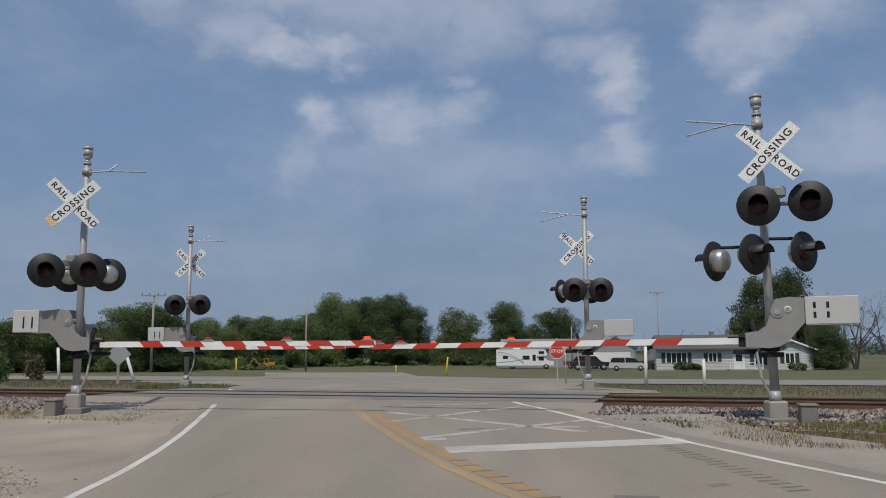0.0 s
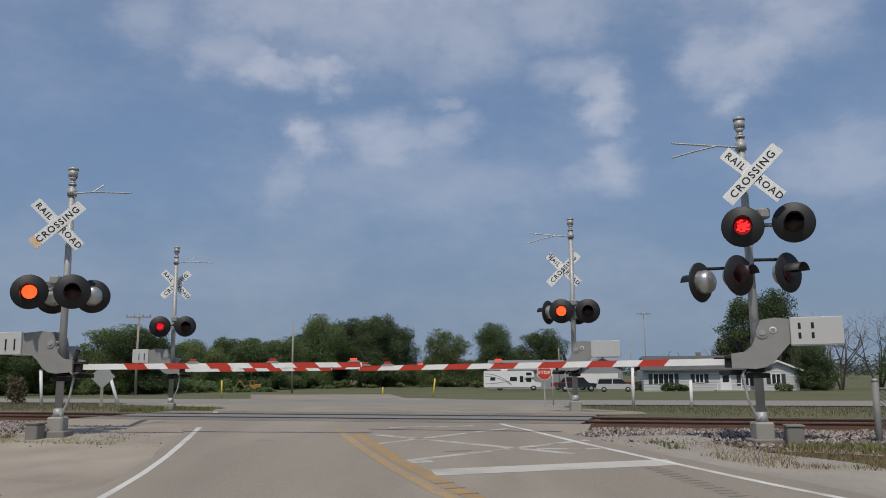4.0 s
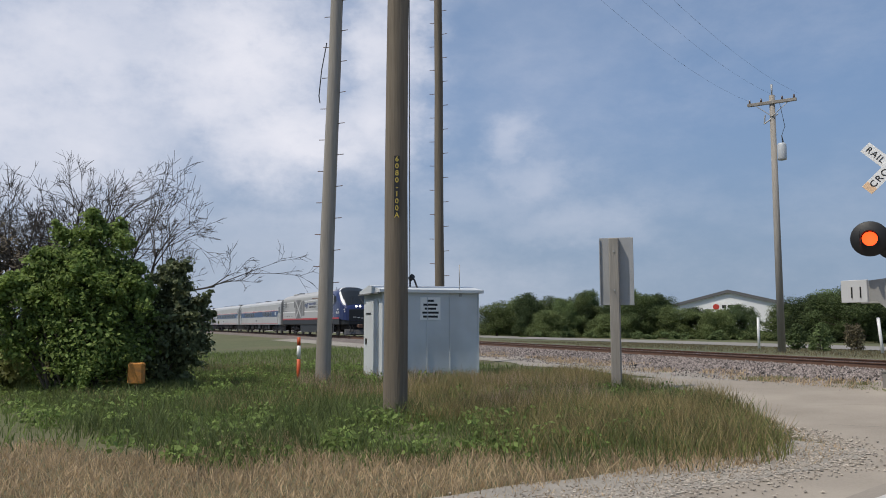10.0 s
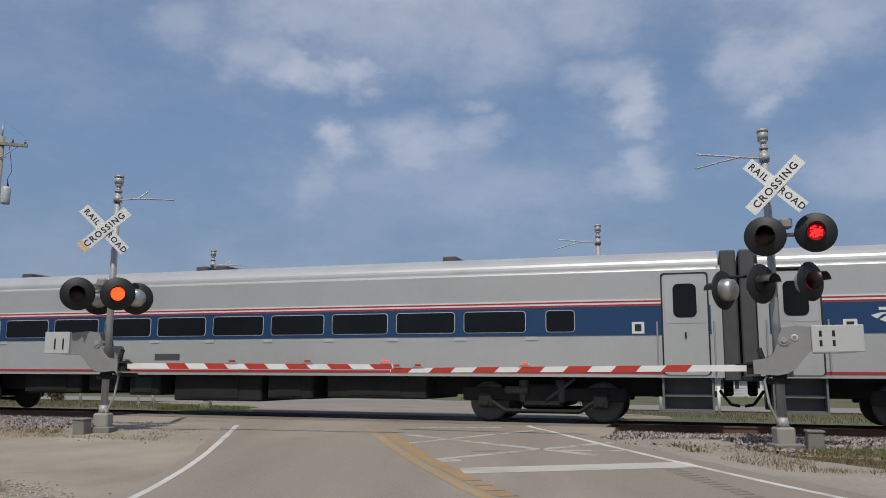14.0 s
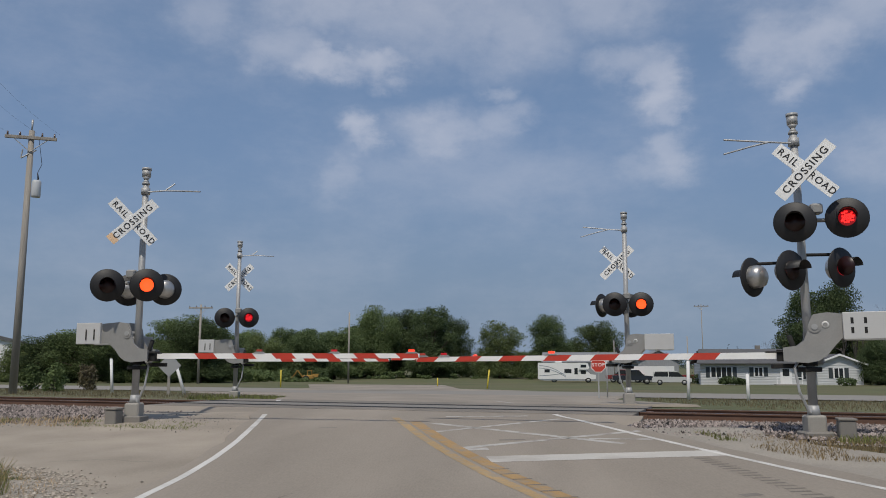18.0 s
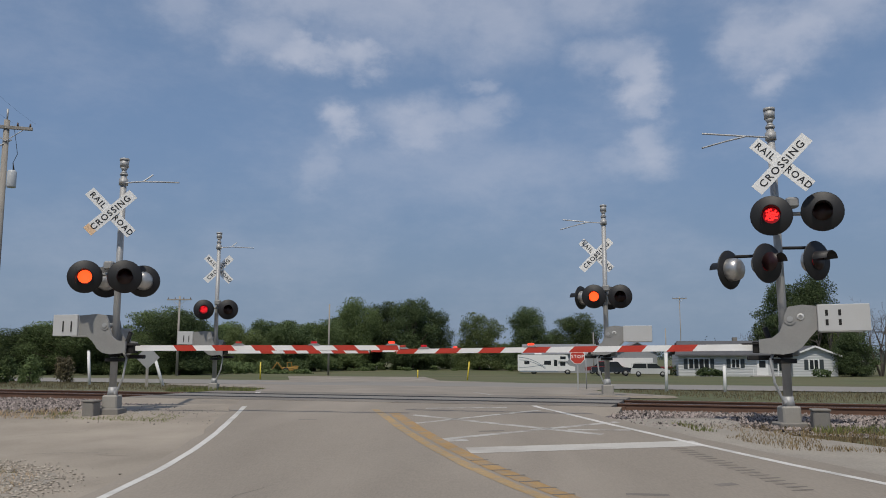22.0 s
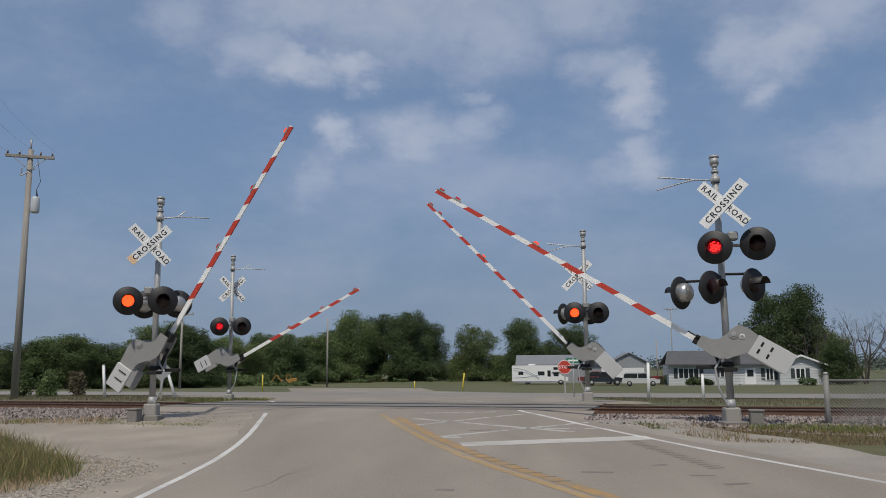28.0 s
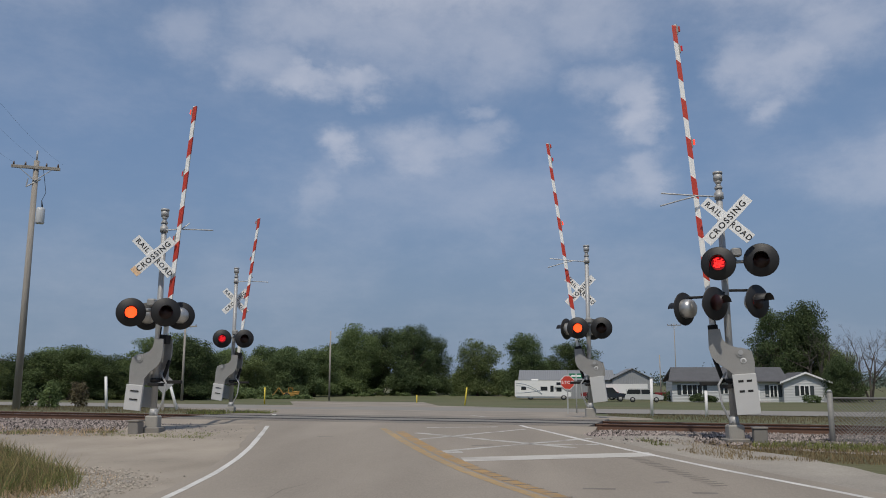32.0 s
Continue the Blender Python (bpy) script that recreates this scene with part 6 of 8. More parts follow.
def shed():
    x, y, _ = polar(8.4, 135)
    h = thing("metal_shed", Matrix.Translation((x, y, land_z(x, y))) @ pose(0, 0, 0, 0, 0, -6), "long grey corrugated metal shed with a white door", "shed")
    sid = mat("shed_sheet", (0.30, 0.31, 0.315), 0.55, 0.1, var=0.06, wave=("X", 0.3, 0.02))
    rf = mat("shed_roof", (0.23, 0.235, 0.24), 0.6, 0.1, var=0.08, wave=("X", 0.3, 0.02))
    part("wall", Solid().box(-10, 4.5, -4, 6, -0.4, 2.9), sid, h, "grey corrugated wall")
    part("wall", Solid().prism([(4.5, -0.4), (10.6, -0.4), (10.6, 3.0), (7.6, 4.6), (4.5, 3.0)], -4.6, 6), sid, h, "grey gable bay")
    part("roof", Solid().add([(-10.3, -4.4, 2.88), (5, -4.4, 2.88), (5, 1, 4.5), (-10.3, 1, 4.5), (-10.3, 6.4, 2.88), (5, 6.4, 2.88)], [(0, 1, 2, 3), (3, 2, 5, 4)]), rf, h, "grey sheet roof")
    part("roof", Solid().prism([(4.2, 2.95), (7.6, 4.62), (10.9, 2.95), (10.9, 3.05), (7.6, 4.75), (4.2, 3.05)], -4.9, 6.2), rf, h, "gable roof")
    part("door", Solid().box(7.6, 9.9, -4.68, -4.604, -0.3, 2.3), mat("white_trim", (0.74, 0.74, 0.73), 0.5, var=0.04), h, "white roller door")


def white_building():
    x, y, _ = polar(-33.0, 185)
    h = thing("white_building", Matrix.Translation((x, y, land_z(x, y))) @ pose(0, 0, 0, 0, 0, 24) @ Matrix.Diagonal((1.3, 1.0, 1.17, 1)), "large white gabled building with a dark roof edge and red sign", "building")
    w = mat("white_cladding", (0.78, 0.78, 0.77), 0.5, var=0.04)
    part("wall", Solid().prism([(-8, -0.5), (8, -0.5), (8, 5.4), (0, 7.6), (-8, 5.4)], -6, 10), w, h, "white gable wall")
    part("roof", Solid().prism([(-8.6, 5.2), (0, 7.55), (8.6, 5.2), (8.6, 5.7), (0, 8.1), (-8.6, 5.7)], -6.5, 10.5), mat("dark_roof_edge", (0.12, 0.12, 0.125), 0.7), h, "dark roof")
    sg = part("sign", Solid().box(-2.6, 2.2, -6.12, -6.004, 4.2, 5.9), WHITE, h, "white sign panel")
    part("sign_disc", Solid().tube((-1.9, -6.17, 5.1), (-1.9, -6.13, 5.1), 0.5, n=20), REDSHEET, sg, "red round sign mark")
    for i in range(2):
        part("sign_bar", Solid().box(-1.0 + i * 0.9, -0.4 + i * 0.9, -6.16, -6.125, 4.85, 5.4), BLACKMETAL, sg)


def wheel(parent, x, y, z, r, w):
    wh = part("wheel", Solid().lathe([(r * 0.62, -w / 2), (r * 0.95, -w / 2), (r, -w / 3), (r, w / 3), (r * 0.95, w / 2), (r * 0.62, w / 2)], pose(x, y, z, 90, 0, 0), 18), RUBBER, parent, "black tyre")
    part("rim", Solid().lathe([(0.0, -w * 0.46), (r * 0.3, -w * 0.5), (r * 0.63, -w * 0.4), (r * 0.63, w * 0.4), (0.0, w * 0.46)], pose(x, y, z, 90, 0, 0), 16), GALV, wh)


def vehicle(name, b, r, turn, prof, width, cabin, wheels, paint, label, category, extra=None, windows=()):
    """Side profile in x, z pushed across; a narrower glass cabin on top."""
    x, y, _ = polar(b, r)
    ob = thing(name, Matrix.Translation((x, y, land_z(x, y))) @ pose(0, 0, 0, 0, 0, turn), label, category)
    hw = width / 2
    part("body", Solid().prism(prof, -hw, hw), paint, ob)
    if cabin:
        gl, rf = cabin
        part("glasshouse", Solid().prism(gl, -hw + 0.1, hw - 0.1), GLASS, ob, "dark windows")
        part("roof", Solid().prism(rf, -hw + 0.09, hw - 0.09), paint, ob)
        for px in (gl[0][0] + (gl[-1][0] - gl[0][0]) * 0.0, (gl[0][0] + gl[1][0]) / 2):
            part("pillar", Solid().box(px - 0.05, px + 0.05, -hw + 0.085, -hw + 0.1, gl[0][1], gl[2][1]), paint, ob)
    rr = wheels[2] if len(wheels) > 2 else 0.33
    for wx in wheels[:2]:
        for wy in (-hw + 0.08, hw - 0.08):
            wheel(ob, wx, wy, rr, rr, 0.22)
    for wx, mtl, nm in ((prof[0][0], REDSHEET, "tail_light"), (prof[1][0], WHITE, "headlight")):
        part(nm, Solid().box(wx - 0.02, wx + 0.02, -hw + 0.12, -hw + 0.4, 0.68, 0.82), mtl, ob)
    return ob


def vehicles():
    white = mat("rv_white", (0.78, 0.775, 0.75), 0.35, var=0.03, coat=0.3)
    x, y, _ = polar(5.62, 120)
    rv = thing("motorhome", Matrix.Translation((x, y, land_z(x, y))) @ pose(0, 0, 0, 0, 0, -5) @ Matrix.Diagonal((1.04, 1, 0.88, 1)), "white motorhome with curved grey stripes, parked on grass", "motorhome")
    part("body", Solid().prism([(-3.8, 0.55), (1.75, 0.55), (1.75, 2.05), (3.0, 2.1), (3.15, 2.35), (3.0, 3.05), (2.6, 3.15), (-3.75, 3.15), (-3.8, 3.0)], -1.2, 1.2), white, rv, "boxy white coach body")
    part("cab", Solid().prism([(1.76, 0.55), (4.0, 0.55), (4.05, 1.2), (3.3, 1.35), (2.75, 2.05), (1.76, 2.05)], -1.0, 1.0), white, rv, "white van cab")
    part("windshield", Solid().prism([(2.82, 1.98), (3.3, 1.38), (3.33, 1.4), (2.86, 2.0)], -0.9, 0.9), GLASS, rv)
    for x0, x1, z0, z1 in ((-0.2, 0.75, 1.5, 2.15), (2.0, 2.75, 2.4, 2.85), (1.15, 1.6, 1.3, 2.3), (-2.9, -2.2, 1.6, 2.1)):
        part("window", Solid().box(x0, x1, -1.215, -1.201, z0, z1), GLASS, rv)
    part("window", Solid().box(2.0, 2.7, -1.015, -1.001, 1.35, 1.95), GLASS, rv)
    stripe = mat("stripe_grey", (0.2, 0.24, 0.27), 0.4)
    for k, (z0, z1) in enumerate(((2.7, 1.0), (2.3, 0.85), (1.1, 1.6))):
        pts = [(-3.6 + 3.6 * t / 8, -1.205, z0 + (z1 - z0) * (t / 8) ** 2) for t in range(9)]
        part("stripe", Solid().line(pts, 0.035, 4), stripe, rv, "curved grey stripe")
    part("skirt", Solid().box(-3.6, 1.7, -1.19, 1.19, 0.35, 0.55), stripe, rv)
    for wx in (-1.6, 3.0):
        for wy in (-1.0, 1.0):
            wheel(rv, wx, wy, 0.38, 0.38, 0.25)
    part("roof_unit", Solid().box(-1.5, -0.5, -0.4, 0.4, 3.15, 3.4, 0.08), white, rv)
    van = [(-2.3, 0.35), (2.35, 0.35), (2.4, 0.8), (1.5, 1.0), (-2.2, 1.02), (-2.35, 0.7)]
    cab = ([(-2.15, 1.0), (1.45, 1.0), (0.75, 1.6), (-1.95, 1.6)], [(-1.97, 1.58), (0.78, 1.58), (0.6, 1.7), (-1.8, 1.7)])
    vehicle("minivan", 12.6, 106, -12, van, 1.85, cab, (-1.4, 1.5), mat("silver_paint", (0.55, 0.55, 0.535), 0.35, 0.15, var=0.03, coat=0.5), "silver minivan parked on the grass", "car")
    pick = [(-2.7, 0.5), (2.7, 0.5), (2.75, 1.0), (1.5, 1.12), (-2.7, 1.12)]
    pcab = ([(-0.6, 1.1), (1.4, 1.1), (0.8, 1.75), (-0.5, 1.75)], [(-0.52, 1.73), (0.82, 1.73), (0.7, 1.83), (-0.4, 1.83)])
    vehicle("pickup_truck", 10.1, 112, -6, pick, 1.9, pcab, (-1.7, 1.7, 0.38), mat("dark_navy_paint", (0.02, 0.025, 0.035), 0.25, var=0.05, coat=0.5), "dark pickup truck parked on the grass", "pickup")
    vehicle("pickup_truck", 9.6, 122, 168, pick, 1.9, pcab, (-1.7, 1.7, 0.38), mat("dark_red_paint", (0.2, 0.02, 0.02), 0.3, var=0.05, coat=0.5), "dark red pickup truck behind others", "pickup")
    vehicle("pickup_truck", 14.6, 121, -20, pick, 1.9, pcab, (-1.7, 1.7, 0.38), mat("dark_red_paint", (0.2, 0.02, 0.02), 0.3, var=0.05, coat=0.5), "dark red pickup truck beside the house", "pickup")
    box = [(-3.2, 0.6), (3.1, 0.6), (3.15, 1.4), (2.2, 1.5), (1.7, 2.3), (-3.2, 2.3)]
    vehicle("white_van", 11.4, 124, -8, box, 2.0, None, (-2.0, 2.1, 0.4), white, "white camper van parked by the shed", "van")
    # yellow loader
    x, y, _ = polar(-11.9, 112)
    lo = thing("backhoe_loader", Matrix.Translation((x, y, land_z(x, y))) @ pose(0, 0, 0, 0, 0, 15) @ Matrix.Diagonal((0.68, 0.68, 0.68, 1)), "worn yellow backhoe loader standing in weeds", "loader")
    yel = mat("machine_yellow", (0.36, 0.21, 0.045), 0.8, var=0.15, dirt=(0.25, 0.15, 0.06))
    part("body", Solid().box(-1.6, 1.4, -0.7, 0.7, 0.6, 1.3, 0.1).box(0.2, 1.5, -0.5, 0.5, 1.3, 1.6, 0.08), yel, lo)
    part("cab", Solid().box(-0.7, 0.2, -0.6, 0.6, 1.3, 1.4).box(-0.75, 0.25, -0.65, 0.65, 2.2, 2.32).box(-0.7, -0.6, -0.6, -0.5, 1.3, 2.2).box(0.1, 0.2, -0.6, -0.5, 1.3, 2.2).box(-0.7, -0.6, 0.5, 0.6, 1.3, 2.2).box(0.1, 0.2, 0.5, 0.6, 1.3, 2.2), yel, lo)
    part("boom", Solid().tube((-1.6, 0, 1.0), (-2.6, 0, 2.3), 0.14, 0.12, 6).tube((-2.6, 0, 2.3), (-3.5, 0, 1.0), 0.12, 0.1, 6).box(-3.8, -3.3, -0.3, 0.3, 0.4, 1.0, 0.05), yel, lo, "yellow digging arm")
    part("bucket", Solid().prism([(1.9, 0.2), (2.7, 0.2), (2.3, 0.9), (1.9, 0.9)], -1.0, 1.0), yel, lo)
    for sy in (-0.75, 0.75):
        part("lift_arm", Solid().tube((0.3, sy, 1.2), (2.0, sy, 0.6), 0.08, 0.08, 6), yel, lo)
    for wx, r in ((-1.0, 0.65), (1.2, 0.42)):
        for wy in (-0.85, 0.85):
            wheel(lo, wx, wy, r, r, 0.35)


def far_trees():
    rnd = random.Random(12)

    def plant(b, r, kind, h, w, lab="green broadleaf tree beyond the highway", grp="trees beyond the highway"):
        base = {"broad": (12, 11), "tall": (14, 11), "round": (9, 9), "loose": (11, 9), "scrub": (6, 8), "dark": (12, 10)}[kind]
        h *= 0.88 if b < -21.5 else 1.0
        if b < -30.5:
            b, w = b - 1.7, w * 0.74
        x, y, _ = polar(b, r)
        tree(kind, Matrix.Translation((x, y, land_z(x, y) - 0.1)) @ pose(0, 0, 0, 0, 0, rnd.uniform(0, 360)), (w / base[1], h / base[0]), lab, grp)

    # groups across the road ahead: bearing, distance, kind, height, spread
    for row in ((-7.6, 150, "broad", 13.2, 10), (-5.6, 158, "tall", 13.6, 11), (-3.6, 150, "dark", 13.6, 11), (-2.2, 158, "tall", 12.4, 9), (-8.6, 160, "round", 10.5, 8),
                (1.1, 150, "loose", 10.6, 9), (0.1, 168, "round", 5.0, 7), (4.4, 152, "tall", 12.2, 10), (2.9, 165, "broad", 5.5, 7), (5.9, 160, "loose", 7, 7), (7.6, 158, "broad", 10.8, 10),
                (-10.3, 140, "broad", 8.8, 9), (-11.9, 136, "round", 8.6, 9), (-13.5, 138, "dark", 8.9, 9), (-15.2, 132, "loose", 7.6, 8), (-16.4, 140, "broad", 8.4, 9), (-12.8, 150, "dark", 8.6, 10), (-9.6, 158, "dark", 9, 9),
                (-19.2, 96, "dark", 7.6, 8), (-20.8, 98, "broad", 7.8, 8), (-18.2, 104, "round", 6.8, 7), (-22.5, 112, "scrub", 5.6, 8), (-24.4, 104, "dark", 6.4, 8), (-26.2, 100, "broad", 7.2, 9), (-28.0, 104, "dark", 6.6, 9),
                (-29.6, 112, "scrub", 5.2, 9), (-27.2, 118, "broad", 7.6, 9), (-25.4, 120, "round", 7.0, 9), (-23.2, 122, "dark", 6.4, 9), (-21.6, 120, "dark", 7.0, 9),
                (-30.9, 118, "round", 5.6, 8), (-32.2, 116, "scrub", 4.6, 9), (-33.6, 120, "round", 5.2, 8), (-35.0, 118, "loose", 5.4, 8), (-36.0, 122, "dark", 7.6, 8), (-37.2, 120, "broad", 7.4, 9), (-38.6, 124, "round", 7.2, 9), (-36.4, 132, "tall", 8, 9), (-40.0, 126, "scrub", 5.6, 9),
                (-41.4, 124, "loose", 7.6, 7), (-42.8, 132, "broad", 7.4, 8), (-44.2, 128, "scrub", 6.4, 9), (-45.4, 134, "loose", 7.4, 8), (-43.2, 118, "scrub", 4.4, 9), (-46.4, 140, "scrub", 5.4, 9), (-39.4, 116, "scrub", 3.8, 9), (-40.7, 128, "dark", 8.6, 8), (-44.8, 126, "round", 7.8, 7), (-47.0, 130, "loose", 6.4, 8), (-37.9, 130, "loose", 8.8, 7), (-42.1, 122, "broad", 6.6, 7)):
        plant(*row)
    # behind the house
    for row in ((21.3, 132, "dark", 14.2, 9.5), (22.9, 134, "tall", 15.6, 9), (20.6, 136, "round", 9.5, 7), (24.9, 117, "round", 6.2, 5.5), (24.3, 132, "loose", 8.5, 6), (31.2, 120, "dark", 10.5, 9)):
        plant(*row, "green tree behind the house", "trees behind the house")
    for b, r, h, sd in ((19.3, 128, 7.5, 51), (23.6, 128, 11.5, 52), (25.6, 124, 9.5, 53), (26.5, 118, 11.5, 54), (28.6, 120, 11.0, 55)):
        x, y, _ = polar(b, r)
        bare_tree(x, y, h, sd, "bare grey leafless tree near the house", 4, 0.34, None, 5, 0.42)
    # shrubs at the house front and along the highway
    for b, r, s in ((16.4, 111, 0.9), (16.9, 111, 0.7), (15.9, 112, 0.8), (23.1, 110, 0.9), (14.2, 116, 1.1)):
        x, y, _ = polar(b, r)
        bush("garden_shrub", x, y, [(0, 0, s * 0.6, s, s, s * 0.7), (s * 0.8, 0, s * 0.5, s * 0.7, s * 0.7, s * 0.5)], 700, 0.12, LEAF_B, "low dark garden shrub by the house", 1, int(b * 10))
    for b, r, s, lf in ((-27.9, 50, 0.8, LEAF_A), (-29.3, 52, 0.75, LEAF_A), (-26.0, 58, 0.85, mat("bronze_leaves", (0.15, 0.125, 0.07), 0.75, var=0.3, scale=0.8, island=0.4, trans=0.35))):
        x, y, _ = polar(b, r)
        bush("roadside_shrub", x, y, [(0, 0, s * 0.9, s * 0.75, s * 0.75, s), (0.15, 0, s * 1.5, s * 0.4, s * 0.4, s * 0.5)], 1600, 0.07, lf, "small green shrub beside the highway", 3, int(-b * 10))
    # scrub under the tree rows and the woods on the skyline, too many to count
    rng = np.random.default_rng(40)
    lumps = []
    for i in range(150):
        b = rng.uniform(-47, -14)
        r = rng.uniform(108, 132)
        x, y, _ = polar(b, r)
        s = rng.uniform(0.7, 1.6) * (0.5 if b < -31 else 1.0)
        lumps.append((x, y, land_z(x, y) + s * 0.4, s * 1.3, s * 1.3, s))
    for i in range(60):
        b = rng.uniform(-13.5, 9)
        r = rng.uniform(138, 165)
        x, y, _ = polar(b, r)
        s = rng.uniform(0.4, 1.0)
        lumps.append((x, y, land_z(x, y) + s * 0.4, s * 1.6, s * 1.6, s))
    for i in range(30):
        x, y, _ = polar(rng.uniform(-13.5, -10.6), rng.uniform(108, 110))
        s = rng.uniform(0.25, 0.5)
        lumps.append((x, y, land_z(x, y) + s * 0.5, s * 1.6, s * 1.6, s))
    v, f = leaf_cloud(rng, clumps(rng, lumps, 4, 0.35, 0.65), 110000, 0.14)
    me = mesh_of("undergrowth", v.tolist(), f.tolist())
    me.materials.append(LEAF_A)
    tagged(new("undergrowth", me), "dense dark undergrowth beneath the roadside trees", "undergrowth", kind="stuff")
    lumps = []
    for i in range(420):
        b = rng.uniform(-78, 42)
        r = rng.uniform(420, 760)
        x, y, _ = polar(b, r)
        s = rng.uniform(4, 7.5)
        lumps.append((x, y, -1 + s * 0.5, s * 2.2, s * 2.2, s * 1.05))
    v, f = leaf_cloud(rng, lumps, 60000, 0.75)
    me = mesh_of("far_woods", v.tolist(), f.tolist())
    # distance haze is put into this leaf colour, bluer than the nearer trees
    me.materials.append(mat("haze_tinted_leaves", (0.085, 0.11, 0.085), 0.8, var=0.2, scale=0.05, island=0.25, trans=0.15))
    tagged(new("far_woods", me), "skyline woods with blue-green haze put into the leaf colour", "woods", kind="stuff")


white_posts()
signs()
ax, ay, az = utility(-30.15, 40.1, 11.6, "tall grey wooden utility pole with crossarm and transformer", 1, True, 0.17, 0.00, 20, 1.05)
bx, by, bz = utility(-19.3, 88, 8.1, "distant wooden utility pole with crossarm", 1, False, 0.14)
utility(-9.35, 96, 8.2, "thin distant wooden pole", 0, False, 0.12)
utility(14.68, 150, 13.0, "thin distant antenna mast with a short crossbar", 1, False, 0.09)
utility(8.9, 128, 6.2, "thin distant wooden pole", 0, False, 0.1)
utility(13.7, 122, 6.5, "thin pale wooden pole near the house", 0, False, 0.1)
for dx in (-1.0, 0.2, 1.1):
    wire((ax + dx, ay + dx * 0.3, az - 0.1), (-11.6 + dx * 0.6, 8.6 + dx * 0.3, 11.3), 0.8)
single("service_cable", Solid().line([(-11.47 - 7.22 * t, 8.46 + 5.12 * t, 11.0 - 8.2 * t - 0.5 * t * (1 - t)) for t in (k / 12 for k in range(13))], 0.012, 5), BLACK, pose(0, 0, 0), "black service cable from the pole to the shelter", "wire", "overhead wires")
house()
shed()
white_building()
vehicles()
far_trees()
# ---- the train ----
SILVER = mat("loco_silver", (0.43, 0.43, 0.425), 0.55, 0.1, var=0.05, scale=0.6, fine=20, dirt=(0.36, 0.35, 0.33), dirt_amount=0.3, dirt_scale=0.6)
NAVY = mat("loco_navy", (0.015, 0.025, 0.10), 0.3, var=0.08, scale=1, coat=0.4)
TRAINRED = mat("train_red", (0.42, 0.03, 0.036), 0.4, var=0.06)
TRAINWHITE = mat("train_white", (0.72, 0.72, 0.70), 0.4, var=0.05)
COACHGREY = mat("coach_grey", (0.52, 0.52, 0.505), 0.42, 0.3, var=0.05, scale=0.5, fine=12, dirt=(0.37, 0.36, 0.34), dirt_amount=0.35, dirt_scale=0.5)
COACHROOF = mat("coach_roof", (0.56, 0.56, 0.55), 0.4, 0.3, var=0.06, scale=0.5, dirt=(0.42, 0.41, 0.39), dirt_amount=0.4)
COACHBLUE = mat("coach_blue", (0.016, 0.056, 0.142), 0.35, var=0.07, scale=0.7)
STAINLESS = mat("fluted_stainless", (0.50, 0.49, 0.47), 0.36, 0.7, var=0.08, scale=0.4, fine=8)
DARKGREY = mat("vestibule_grey", (0.075, 0.075, 0.076), 0.6, var=0.15)
COACHGLASS = mat("coach_glass", (0.012, 0.014, 0.016), 0.2, var=0.3, scale=0.8, spec=0.15)
DOTS = mat("dot_navy", (0.035, 0.04, 0.06), 0.4, var=0.05)
SKIRT = mat("loco_charcoal", (0.02, 0.022, 0.024), 0.5, var=0.12)
CARS = []


def loft(stations, section):
    """Sections (y, z points) set along x, with closed ends."""
    sol = Solid()
    rings = [[(x, y, z) for y, z in section(*a)] for x, *a in stations]
    n = len(rings[0])
    v = [p for r in rings for p in r]
    f = []
    for j in range(len(rings) - 1):
        f += [(j * n + i, j * n + (i + 1) % n, (j + 1) * n + (i + 1) % n, (j + 1) * n + i) for i in range(n)]
    sol.add(v, f)
    sol.add(rings[0], [tuple(range(n))])
    sol.add(rings[-1], [tuple(range(n - 1, -1, -1))])
    return sol


def body_section(w, zb, zs, h):
    half = [(w, zb), (w, zs)] + [(w * math.cos(a), zs + (h - zs) * math.sin(a)) for a in (0.12, 0.25, 0.4, 0.56, 0.72, 0.88, 1.04, 1.2, 1.34, 1.48)]
    return half + [(-y, z) for y, z in half[::-1]]


def ribbon(pts, width, y0, y1):
    """A band of given width along points in x, z, standing on the side y0..y1."""
    up, lo = [], []
    for i, (x, z) in enumerate(pts):
        a, b = pts[max(0, i - 1)], pts[min(len(pts) - 1, i + 1)]
        d = Vector((b[0] - a[0], b[1] - a[1])).normalized()
        up.append((x - d.y * width / 2, z + d.x * width / 2)), lo.append((x + d.y * width / 2, z - d.x * width / 2))
    sol = Solid()
    for i in range(len(pts) - 1):
        sol.prism([lo[i], lo[i + 1], up[i + 1], up[i]], y0, y1)
    return sol


def rounded(x0, x1, z0, z1, r, n=4):
    pts = []
    for cx, cz, a0 in ((x1 - r, z0 + r, -90), (x1 - r, z1 - r, 0), (x0 + r, z1 - r, 90), (x0 + r, z0 + r, 180)):
        pts += [(cx + r * math.cos(radians(a0 + 90 * i / n)), cz + r * math.sin(radians(a0 + 90 * i / n))) for i in range(n + 1)]
    return pts


